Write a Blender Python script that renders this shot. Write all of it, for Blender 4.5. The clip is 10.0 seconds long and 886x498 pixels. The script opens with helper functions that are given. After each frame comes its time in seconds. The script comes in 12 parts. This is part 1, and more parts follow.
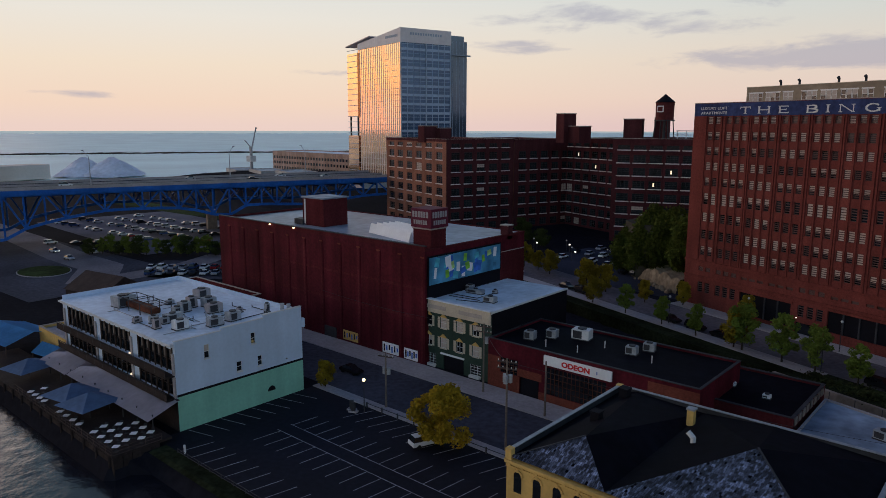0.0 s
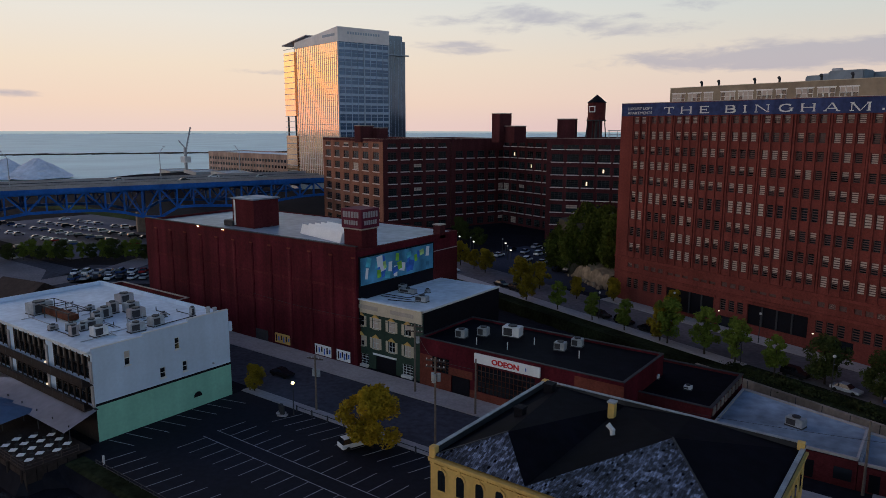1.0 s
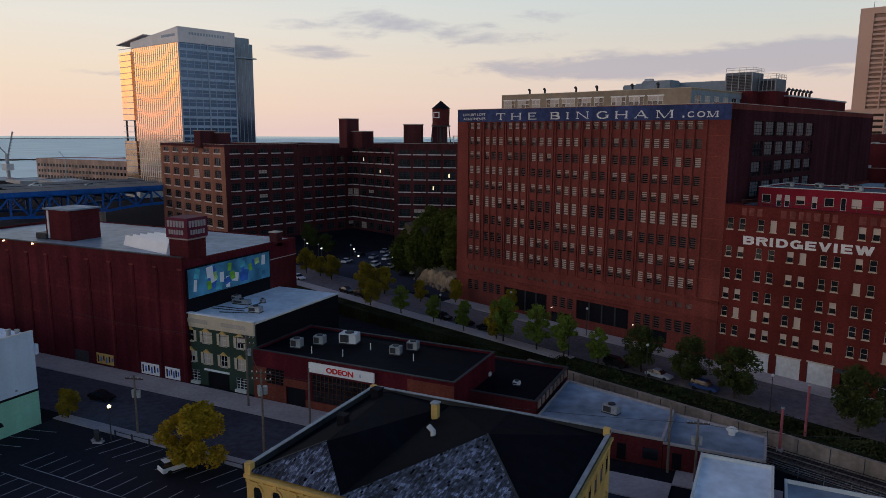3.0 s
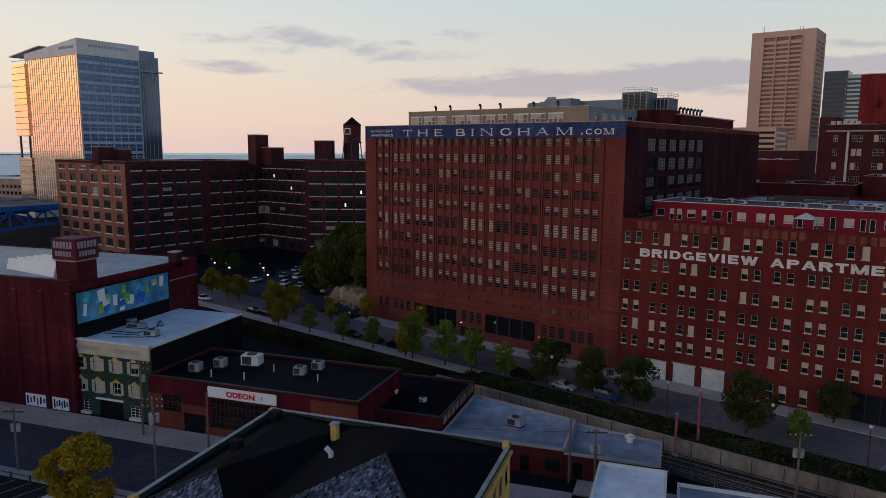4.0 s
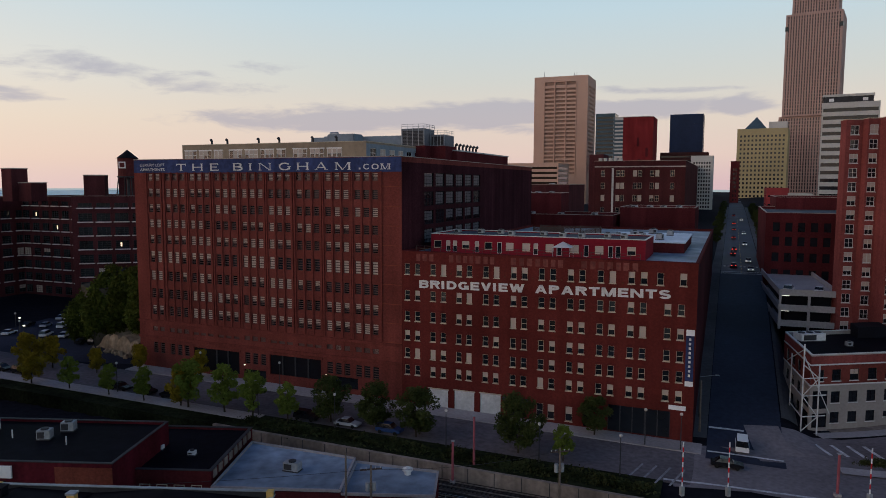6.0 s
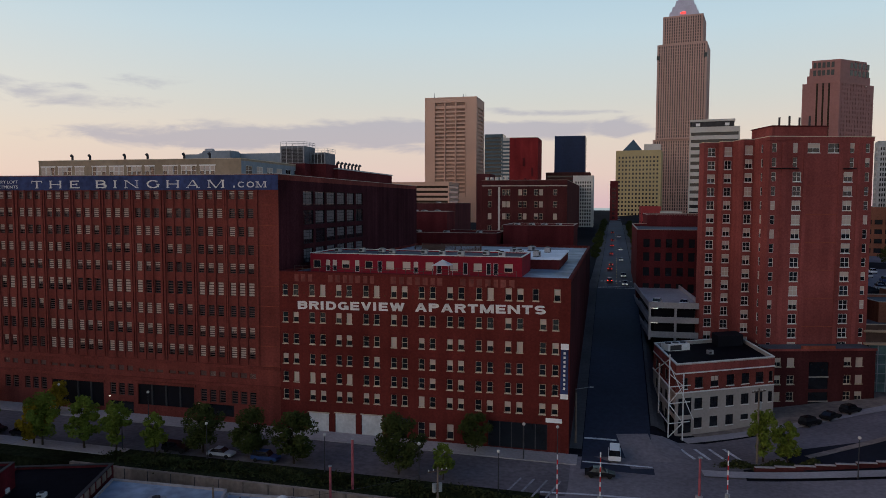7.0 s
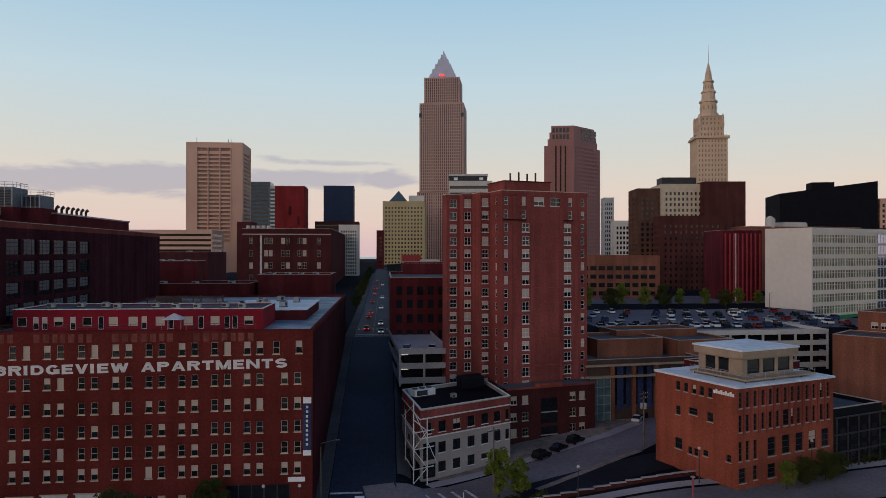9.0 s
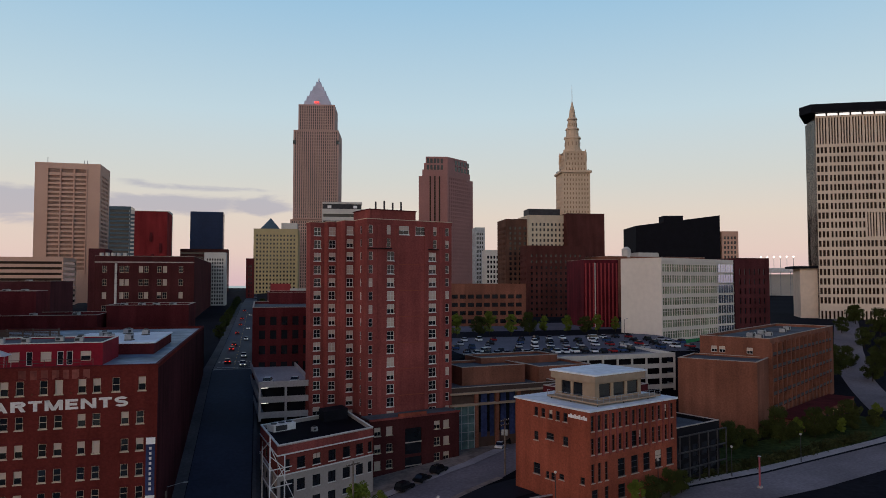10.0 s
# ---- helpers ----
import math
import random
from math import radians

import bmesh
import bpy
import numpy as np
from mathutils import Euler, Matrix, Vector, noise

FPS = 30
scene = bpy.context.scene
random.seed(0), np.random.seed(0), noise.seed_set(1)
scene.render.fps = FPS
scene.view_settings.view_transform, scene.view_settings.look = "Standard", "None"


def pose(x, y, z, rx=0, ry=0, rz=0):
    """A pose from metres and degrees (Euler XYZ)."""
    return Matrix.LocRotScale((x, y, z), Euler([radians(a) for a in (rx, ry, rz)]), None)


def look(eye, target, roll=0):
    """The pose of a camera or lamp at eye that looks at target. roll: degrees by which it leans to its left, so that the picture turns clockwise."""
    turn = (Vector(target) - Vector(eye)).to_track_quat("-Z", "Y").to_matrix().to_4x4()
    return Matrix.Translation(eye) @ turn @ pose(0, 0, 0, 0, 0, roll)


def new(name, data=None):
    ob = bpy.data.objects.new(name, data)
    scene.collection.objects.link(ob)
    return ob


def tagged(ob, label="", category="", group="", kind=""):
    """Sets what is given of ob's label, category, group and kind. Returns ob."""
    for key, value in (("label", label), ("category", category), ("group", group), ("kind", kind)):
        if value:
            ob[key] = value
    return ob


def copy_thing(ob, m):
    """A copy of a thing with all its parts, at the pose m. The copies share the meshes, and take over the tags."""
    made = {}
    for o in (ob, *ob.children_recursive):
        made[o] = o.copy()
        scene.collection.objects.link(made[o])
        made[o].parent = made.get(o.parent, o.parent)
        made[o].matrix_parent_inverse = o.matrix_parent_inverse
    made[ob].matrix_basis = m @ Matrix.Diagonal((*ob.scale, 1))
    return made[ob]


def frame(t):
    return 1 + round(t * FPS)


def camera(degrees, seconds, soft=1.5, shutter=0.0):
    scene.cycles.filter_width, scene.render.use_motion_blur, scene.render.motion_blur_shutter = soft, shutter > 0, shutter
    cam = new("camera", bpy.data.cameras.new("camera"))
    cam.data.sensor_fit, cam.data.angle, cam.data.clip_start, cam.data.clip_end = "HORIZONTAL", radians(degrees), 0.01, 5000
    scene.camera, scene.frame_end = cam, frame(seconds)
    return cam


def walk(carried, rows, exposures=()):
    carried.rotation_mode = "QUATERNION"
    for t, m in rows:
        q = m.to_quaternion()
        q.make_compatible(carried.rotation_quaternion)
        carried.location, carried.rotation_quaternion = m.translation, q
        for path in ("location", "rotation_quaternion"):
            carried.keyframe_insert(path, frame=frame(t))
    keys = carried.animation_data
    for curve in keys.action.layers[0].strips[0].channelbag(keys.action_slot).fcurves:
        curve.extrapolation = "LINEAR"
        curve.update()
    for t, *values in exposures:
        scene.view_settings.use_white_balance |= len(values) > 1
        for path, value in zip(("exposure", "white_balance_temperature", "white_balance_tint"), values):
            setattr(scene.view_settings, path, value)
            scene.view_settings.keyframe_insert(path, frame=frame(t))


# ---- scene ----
cam = camera(64.7, 10.0, soft=0.8)
METRES, EYE, TILT, LEAN, TURN = 27.0, 44.0, 0.0, 0.0, 41.2
ROWS = [
    (0.0, 0.0, 0.0, 0.0, 0.02, -9.95, -0.11),
    (0.5, 0.0426, 0.0007, -0.0014, -2.18, -9.95, -0.1),
    (1.0, 0.0882, -0.0007, -0.0038, -4.61, -9.93, -0.12),
    (1.5, 0.133, -0.0025, -0.0035, -7.22, -9.9, -0.16),
    (2.0, 0.1794, -0.0073, -0.0038, -10.03, -9.88, -0.2),
    (2.5, 0.2295, -0.0113, -0.0042, -12.88, -9.84, -0.23),
    (4.0, 0.3759, -0.0364, -0.0023, -22.39, -8.13, -0.29),
    (4.5, 0.4279, -0.0492, -0.0005, -26.0, -7.44, -0.29),
    (5.0, 0.4759, -0.0634, 0.0, -29.64, -6.75, -0.26),
    (5.5, 0.5257, -0.0791, 0.0026, -33.73, -6.03, -0.2),
    (7.0, 0.667, -0.1369, 0.0009, -46.65, -3.76, -0.14),
    (7.5, 0.7153, -0.1605, 0.0011, -51.15, -2.86, -0.15),
    (8.0, 0.7591, -0.1865, -0.0011, -55.81, -1.82, -0.11),
    (8.5, 0.8004, -0.2146, -0.001, -60.26, -0.81, -0.08),
    (9.0, 0.8415, -0.2481, -0.0002, -65.1, 0.27, -0.05),
    (9.5, 0.8781, -0.2856, 0.0, -70.06, 1.42, -0.03),
    (10.0, 0.9127, -0.3249, 0.0011, -75.19, 2.62, 0.02),
]
walk(cam, [(t, pose(0, 0, EYE, TILT, LEAN, TURN) @ pose(METRES * x, METRES * y, METRES * z, 90 + pitch, roll, yaw)) for t, x, y, z, yaw, pitch, roll in ROWS])

# ---- world and light: a clear dusk, the sun gone low in the north-west ----
SUN_AZ, SUN_EL = 196.0, 3.0          # degrees: azimuth counter-clockwise from +x, height over the horizon


def make_world():
    w = bpy.data.worlds.new("dusk_sky")
    scene.world = w
    w.use_nodes = True
    nt = w.node_tree
    nd, ln = nt.nodes, nt.links
    nd.clear()
    out = nd.new("ShaderNodeOutputWorld")
    bg = nd.new("ShaderNodeBackground")
    sky = nd.new("ShaderNodeTexSky")
    sky.sky_type = "NISHITA"
    sky.sun_disc = False
    sky.sun_elevation = radians(SUN_EL)
    sky.sun_rotation = radians(90.0 - SUN_AZ)
    sky.altitude = 200.0
    sky.air_density, sky.dust_density, sky.ozone_density = 1.0, 2.5, 1.5
    co = nd.new("ShaderNodeTexCoord")
    sep = nd.new("ShaderNodeSeparateXYZ")
    ln.new(co.outputs["Generated"], sep.inputs[0])

    def math_node(op, a, b=None):
        n = nd.new("ShaderNodeMath")
        n.operation = op
        for i, v in enumerate((a, b)):
            if v is None:
                continue
            if isinstance(v, (int, float)):
                n.inputs[i].default_value = v
            else:
                ln.new(v, n.inputs[i])
        return n.outputs[0]

    # a bank of flat grey cloud low in the east and a mottled patch beside it
    at = math_node("ARCTAN2", sep.outputs[1], sep.outputs[0])
    mask = None
    for az, el, wa, we, k in ((121.0, 8.2, 7.5, 1.3, 0.66), (112.0, 7.6, 6.5, 1.1, 0.62), (126.0, 6.2, 6.0, 0.7, 0.62), (102.0, 5.1, 11.0, 1.05, 1.0), (89.0, 5.55, 8.0, 1.15, 1.1),
                              (78.0, 6.0, 7.0, 0.75, 1.0), (76.0, 7.2, 6.0, 0.4, 0.7), (71.0, 6.0, 3.5, 0.8, 0.85), (158.0, 2.2, 4.0, 0.4, 0.6), (141.0, 4.1, 4.0, 0.35, 0.5), (108.0, 8.9, 4.0, 0.7, 0.55)):
        da = math_node("MULTIPLY", math_node("SUBTRACT", at, radians(az)), 1.0 / radians(wa))
        de = math_node("MULTIPLY", math_node("SUBTRACT", sep.outputs[2], math.sin(radians(el))), 1.0 / radians(we))
        far = math_node("ADD", math_node("MULTIPLY", da, da), math_node("MULTIPLY", de, de))
        spot = math_node("MULTIPLY", math_node("POWER", 2.0, math_node("MULTIPLY", far, -1.0)), k)
        mask = spot if mask is None else math_node("MAXIMUM", mask, spot)
    comb = nd.new("ShaderNodeCombineXYZ")
    ln.new(math_node("MULTIPLY", at, 9.0), comb.inputs[0])
    ln.new(math_node("MULTIPLY", sep.outputs[2], 36.0), comb.inputs[1])
    noi = nd.new("ShaderNodeTexNoise")
    noi.inputs["Scale"].default_value = 1.3
    noi.inputs["Detail"].default_value = 8.0
    noi.inputs["Roughness"].default_value = 0.6
    noi.inputs["Distortion"].default_value = 0.3
    ln.new(comb.outputs[0], noi.inputs["Vector"])
    bank = nd.new("ShaderNodeMapRange")
    bank.interpolation_type = "SMOOTHSTEP"
    bank.inputs[1].default_value, bank.inputs[2].default_value = 0.38, 0.78
    ln.new(math_node("ADD", mask, math_node("MULTIPLY", math_node("SUBTRACT", noi.outputs[0], 0.5), 1.3)), bank.inputs[0])
    cover = math_node("MULTIPLY", math_node("MULTIPLY", bank.outputs[0], math_node("GREATER_THAN", mask, 0.02)), 0.62)
    # the clear dusk: warm and bright towards the sunset, cool elsewhere, deep overhead
    def ladder(stops):
        r = nd.new("ShaderNodeValToRGB")
        els = r.color_ramp.elements
        els[0].position, els[0].color = stops[0][0], (*stops[0][1], 1)
        els[1].position, els[1].color = stops[-1][0], (*stops[-1][1], 1)
        for p, c in stops[1:-1]:
            els.new(p).color = (*c, 1)
        ln.new(sep.outputs[2], r.inputs[0])
        return r.outputs[0]

    cool = ladder(((0.0, (7.1, 5.0, 5.2)), (0.04, (7.9, 6.1, 5.4)), (0.09, (7.6, 6.6, 5.7)), (0.14, (6.6, 6.7, 6.3)), (0.23, (5.4, 6.8, 7.5)), (0.38, (3.3, 5.5, 7.4)), (0.58, (0.6, 1.2, 2.6)), (1.0, (0.25, 0.5, 1.5))))
    warm = ladder(((0.0, (8.6, 6.5, 5.8)), (0.03, (9.1, 6.9, 5.5)), (0.08, (9.0, 7.5, 6.0)), (0.14, (8.4, 7.9, 7.1)), (0.22, (6.9, 7.5, 7.6)), (0.38, (3.6, 5.4, 6.8)), (0.6, (0.8, 1.5, 3.0)), (1.0, (0.25, 0.5, 1.5))))
    sunset = ladder(((0.0, (6.6, 3.9, 4.4)), (0.025, (8.0, 4.3, 4.0)), (0.045, (9.6, 5.0, 2.8)), (0.068, (12.5, 7.6, 2.4)), (0.095, (10.5, 7.8, 4.2)), (0.125, (8.2, 7.4, 6.6)), (0.25, (7.0, 7.3, 7.0)), (0.4, (3.6, 5.2, 6.4)), (1.0, (0.25, 0.5, 1.5))))
    dx = math_node("MULTIPLY", sep.outputs[0], math.cos(radians(SUN_AZ)))
    dy = math_node("MULTIPLY", sep.outputs[1], math.sin(radians(SUN_AZ)))
    side = nd.new("ShaderNodeMapRange")
    side.interpolation_type = "SMOOTHSTEP"
    side.inputs[1].default_value, side.inputs[2].default_value = -0.3, 0.7
    ln.new(math_node("ADD", dx, dy), side.inputs[0])
    glow = nd.new("ShaderNodeMix")
    glow.data_type = "RGBA"
    ln.new(side.outputs[0], glow.inputs[0])
    ln.new(cool, glow.inputs[6])
    ln.new(warm, glow.inputs[7])
    near = nd.new("ShaderNodeMapRange")
    near.interpolation_type = "SMOOTHSTEP"
    near.inputs[1].default_value, near.inputs[2].default_value = 0.86, 0.985
    ln.new(math_node("ADD", dx, dy), near.inputs[0])
    gold = nd.new("ShaderNodeMix")
    gold.data_type = "RGBA"
    ln.new(near.outputs[0], gold.inputs[0])
    ln.new(glow.outputs[2], gold.inputs[6])
    ln.new(sunset, gold.inputs[7])
    mix = nd.new("ShaderNodeMix")
    mix.data_type = "RGBA"
    mix.inputs[0].default_value = 0.985
    ln.new(sky.outputs[0], mix.inputs[6])
    ln.new(gold.outputs[2], mix.inputs[7])
    mix2 = nd.new("ShaderNodeMix")
    mix2.data_type = "RGBA"
    ln.new(cover, mix2.inputs[0])
    ln.new(mix.outputs[2], mix2.inputs[6])
    mix2.inputs[7].default_value = (3.7, 3.7, 4.7, 1)
    low = nd.new("ShaderNodeMix")
    low.data_type = "RGBA"
    ln.new(math_node("LESS_THAN", sep.outputs[2], -0.0066), low.inputs[0])
    ln.new(mix2.outputs[2], low.inputs[6])
    low.inputs[7].default_value = (3.6, 4.3, 4.6, 1)
    ln.new(low.outputs[2], bg.inputs[0])
    bg.inputs[1].default_value = 0.1
    ln.new(bg.outputs[0], out.inputs[0])


make_world()
sun = new("sun", bpy.data.lights.new("sun", "SUN"))
sun.data.energy, sun.data.angle, sun.data.color = 1.05, radians(70.0), (1.0, 0.68, 0.52)
sun.matrix_world = look((math.cos(radians(SUN_AZ)), math.sin(radians(SUN_AZ)), math.tan(radians(SUN_EL + 3.0))), (0, 0, 0))
scene.view_settings.exposure = 0.0

# ---- materials ----
def stuff_mat(name, color, rough=0.8, var=0.25, grain=3.0, big=0.12, bump=0.15, metal=0.0, streak=0.0, per_piece=0.0, spec=0.1):
    """A surface with broad stains, fine grain and relief; streak adds run-off marks down a wall; per_piece varies pieces."""
    m = bpy.data.materials.new(name)
    m.use_nodes = True
    nd, ln = m.node_tree.nodes, m.node_tree.links
    p = nd["Principled BSDF"]
    p.inputs["Roughness"].default_value, p.inputs["Metallic"].default_value = rough, metal
    p.inputs["Specular IOR Level"].default_value = spec
    co = nd.new("ShaderNodeTexCoord")

    def noise_of(scale, detail, stretch=None):
        n = nd.new("ShaderNodeTexNoise")
        n.inputs["Scale"].default_value, n.inputs["Detail"].default_value = scale, detail
        if stretch:
            mp = nd.new("ShaderNodeMapping")
            mp.inputs["Scale"].default_value = stretch
            ln.new(co.outputs["Object"], mp.inputs[0])
            ln.new(mp.outputs[0], n.inputs["Vector"])
        else:
            ln.new(co.outputs["Object"], n.inputs["Vector"])
        return n.outputs[0]

    def scaled(src, amount, mid=0.5):
        r = nd.new("ShaderNodeMapRange")
        r.inputs[1].default_value, r.inputs[2].default_value = 0.3, 0.7
        r.inputs[3].default_value, r.inputs[4].default_value = 1.0 - amount, 1.0 + amount
        ln.new(src, r.inputs[0])
        return r.outputs[0]

    def times(a, b):
        n = nd.new("ShaderNodeMath")
        n.operation = "MULTIPLY"
        ln.new(a, n.inputs[0])
        ln.new(b, n.inputs[1])
        return n.outputs[0]

    fine = noise_of(grain, 5.0)
    v = times(scaled(noise_of(big, 4.0), var), scaled(fine, var * 0.7))
    if streak:
        v = times(v, scaled(noise_of(1.0, 4.0, (0.45, 0.45, 0.03)), streak))
    if per_piece:
        oi = nd.new("ShaderNodeObjectInfo")
        r = nd.new("ShaderNodeMapRange")
        r.inputs[3].default_value, r.inputs[4].default_value = 1.0 - per_piece, 1.0 + per_piece
        ln.new(oi.outputs["Random"], r.inputs[0])
        v = times(v, r.outputs[0])
    mx = nd.new("ShaderNodeMix")
    mx.data_type, mx.blend_type = "RGBA", "MULTIPLY"
    mx.inputs[0].default_value = 1.0
    mx.inputs[6].default_value = (*color, 1)
    ln.new(v, mx.inputs[7])
    ln.new(mx.outputs[2], p.inputs["Base Color"])
    if bump:
        b = nd.new("ShaderNodeBump")
        b.inputs["Strength"].default_value, b.inputs["Distance"].default_value = bump, 0.05
        ln.new(fine, b.inputs["Height"])
        ln.new(b.outputs[0], p.inputs["Normal"])
    return m


def glow_mat(name, color, strength):
    m = bpy.data.materials.new(name)
    m.use_nodes = True
    p = m.node_tree.nodes["Principled BSDF"]
    p.inputs["Base Color"].default_value = (*color, 1)
    p.inputs["Emission Color"].default_value = (*color, 1)
    p.inputs["Emission Strength"].default_value = strength
    return m


def brick_mat(name, color, mortar, var=0.22, streak=0.18):
    """Brickwork: courses of 7.5 cm seen as fine lines, soot and run-off over them."""
    m = stuff_mat(name, color, 0.92, var, 2.2, 0.10, 0.1, streak=streak, spec=0.03)
    nd, ln = m.node_tree.nodes, m.node_tree.links
    p = nd["Principled BSDF"]
    base = p.inputs["Base Color"].links[0].from_socket
    co = next(n for n in nd if n.type == "TEX_COORD")
    sep = nd.new("ShaderNodeSeparateXYZ")
    ln.new(co.outputs["Object"], sep.inputs[0])
    add = nd.new("ShaderNodeMath")
    ln.new(sep.outputs[0], add.inputs[0])
    ln.new(sep.outputs[1], add.inputs[1])
    comb = nd.new("ShaderNodeCombineXYZ")
    ln.new(add.outputs[0], comb.inputs[0])
    ln.new(sep.outputs[2], comb.inputs[1])
    br = nd.new("ShaderNodeTexBrick")
    br.inputs["Scale"].default_value = 1.0
    br.inputs["Brick Width"].default_value, br.inputs["Row Height"].default_value = 0.22, 0.076
    br.inputs["Mortar Size"].default_value = 0.006
    br.inputs["Color1"].default_value, br.inputs["Color2"].default_value = (0.85, 0.85, 0.85, 1), (1.1, 1.1, 1.1, 1)
    br.inputs["Mortar"].default_value = (*mortar, 1)
    ln.new(comb.outputs[0], br.inputs["Vector"])
    mx = nd.new("ShaderNodeMix")
    mx.data_type, mx.blend_type = "RGBA", "MULTIPLY"
    mx.inputs[0].default_value = 0.9
    ln.new(base, mx.inputs[6])
    ln.new(br.outputs[0], mx.inputs[7])
    ln.new(mx.outputs[2], p.inputs["Base Color"])
    return m


M = {}
M["brick_warehouse"] = brick_mat("brick_brown_red", (0.170, 0.044, 0.036), (1.1, 1.15, 1.2))
M["brick_bridge"] = brick_mat("brick_red", (0.118, 0.0235, 0.0200), (1.1, 1.15, 1.2))
# maroon flank brick, darkened to carry the shade on those sides
M["brick_side"] = brick_mat("brick_flank_shaded", (0.046, 0.0135, 0.0175), (1.1, 1.1, 1.15), 0.3, 0.3)
M["brick_umber"] = brick_mat("brick_umber", (0.080, 0.030, 0.027), (1.1, 1.1, 1.1))
M["asphalt_bench"] = stuff_mat("asphalt_bench", (0.135, 0.12, 0.13), 0.85, 0.3, 1.2, 0.06, 0.2, spec=0.02)
M["brick_dark"] = brick_mat("brick_dark_red", (0.095, 0.019, 0.022), (1.1, 1.2, 1.2))
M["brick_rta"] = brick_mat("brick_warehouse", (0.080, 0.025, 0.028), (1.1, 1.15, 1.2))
M["brick_orange"] = brick_mat("brick_orange", (0.27, 0.074, 0.046), (1.1, 1.15, 1.2))
M["brick_apt"] = brick_mat("brick_tower", (0.230, 0.062, 0.056), (1.1, 1.15, 1.2))
M["brick_tan"] = brick_mat("brick_tan", (0.21, 0.088, 0.060), (1.1, 1.1, 1.1))
M["paint_maroon"] = stuff_mat("paint_maroon", (0.085, 0.010, 0.017), 0.7, 0.3, 2.0, 0.1, 0.1, streak=0.3, spec=0.08)
M["paint_white"] = stuff_mat("paint_white", (0.56, 0.66, 0.80), 0.7, 0.06, 2.0, 0.15, 0.05, streak=0.06)
M["paint_mint"] = stuff_mat("paint_mint", (0.26, 0.55, 0.42), 0.7, 0.08, 2.0, 0.15, 0.05, streak=0.1)
M["paint_green"] = stuff_mat("paint_dark_green", (0.035, 0.06, 0.045), 0.6, 0.2, 2.0, 0.2, 0.05)
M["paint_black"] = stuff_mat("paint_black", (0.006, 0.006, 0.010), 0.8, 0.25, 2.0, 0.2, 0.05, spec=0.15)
M["paint_yellow"] = stuff_mat("paint_yellow", (0.62, 0.40, 0.13), 0.75, 0.12, 2.0, 0.2, 0.05, streak=0.12)
M["trim_white"] = stuff_mat("trim_white", (0.66, 0.66, 0.64), 0.6, 0.08, 4.0, 0.3, 0.05)
M["trim_cream"] = stuff_mat("trim_cream", (0.55, 0.47, 0.36), 0.7, 0.12, 4.0, 0.3, 0.05)
M["trim_bright"] = stuff_mat("trim_bright_white", (0.82, 0.80, 0.78), 0.6, 0.05, 4.0, 0.3, 0.05)
M["stone_sill"] = stuff_mat("stone_sill", (0.42, 0.36, 0.32), 0.85, 0.15, 4.0, 0.3, 0.05)
M["navy"] = stuff_mat("paint_navy", (0.035, 0.05, 0.13), 0.8, 0.35, 1.2, 0.12, 0.05, streak=0.25)
M["letter"] = stuff_mat("paint_letter", (0.72, 0.70, 0.68), 0.8, 0.16, 2.5, 0.2, 0.05, streak=0.12)
M["letter_faded"] = stuff_mat("paint_letter_faded", (0.19, 0.062, 0.052), 0.9, 0.35, 1.5, 0.2, 0.05, streak=0.3)
M["glass_dark"] = stuff_mat("glass_dark", (0.012, 0.015, 0.02), 0.08, 0.2, 0.6, 0.2, 0.0, spec=0.5)
M["glass_blue"] = stuff_mat("glass_blue", (0.05, 0.10, 0.18), 0.06, 0.2, 0.6, 0.05, 0.0, spec=0.8)
M["glass_mirror"] = stuff_mat("glass_mirror", (0.45, 0.55, 0.68), 0.05, 0.12, 0.4, 0.05, 0.02, metal=0.85)
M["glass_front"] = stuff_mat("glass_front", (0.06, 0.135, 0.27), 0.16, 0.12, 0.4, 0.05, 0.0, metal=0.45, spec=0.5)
# part of the mirrored sunset's gold is put into this glass colour
M["glass_gold"] = stuff_mat("glass_sunset_tint", (0.80, 0.50, 0.30), 0.08, 0.06, 0.4, 0.05, 0.0, metal=0.9)
M["penthouse_panel"] = stuff_mat("penthouse_panel", (0.30, 0.235, 0.17), 0.8, 0.18, 1.0, 0.2, 0.05)
M["crown_panel"] = stuff_mat("crown_panel", (0.80, 0.74, 0.73), 0.5, 0.08, 0.4, 0.05, 0.0)
# grey blind colour, dimmed for the shaded flank
M["blind_flank"] = stuff_mat("blind_grey_shaded", (0.10, 0.10, 0.115), 0.35, 0.3, 0.5, 0.15, 0.0, spec=0.3)
M["panel_blue_grey"] = stuff_mat("panel_blue_grey", (0.22, 0.26, 0.30), 0.7, 0.15, 1.0, 0.2, 0.05)
M["blind"] = stuff_mat("blind_white", (0.52, 0.43, 0.37), 0.7, 0.06, 6.0, 0.5, 0.0)
M["roof_white"] = stuff_mat("roof_membrane_white", (0.70, 0.76, 0.83), 0.6, 0.15, 0.9, 0.11, 0.1)
M["roof_grey"] = stuff_mat("roof_membrane_grey", (0.22, 0.27, 0.34), 0.5, 0.4, 0.5, 0.09, 0.1)
M["roof_black"] = stuff_mat("roof_felt_black", (0.005, 0.0045, 0.008), 0.75, 0.4, 0.8, 0.1, 0.15, spec=0.05)
M["roof_gravel"] = stuff_mat("roof_gravel", (0.10, 0.105, 0.12), 0.9, 0.3, 3.0, 0.12, 0.3)
M["asphalt"] = stuff_mat("asphalt", (0.036, 0.040, 0.060), 0.8, 0.25, 2.0, 0.06, 0.2, spec=0.02)
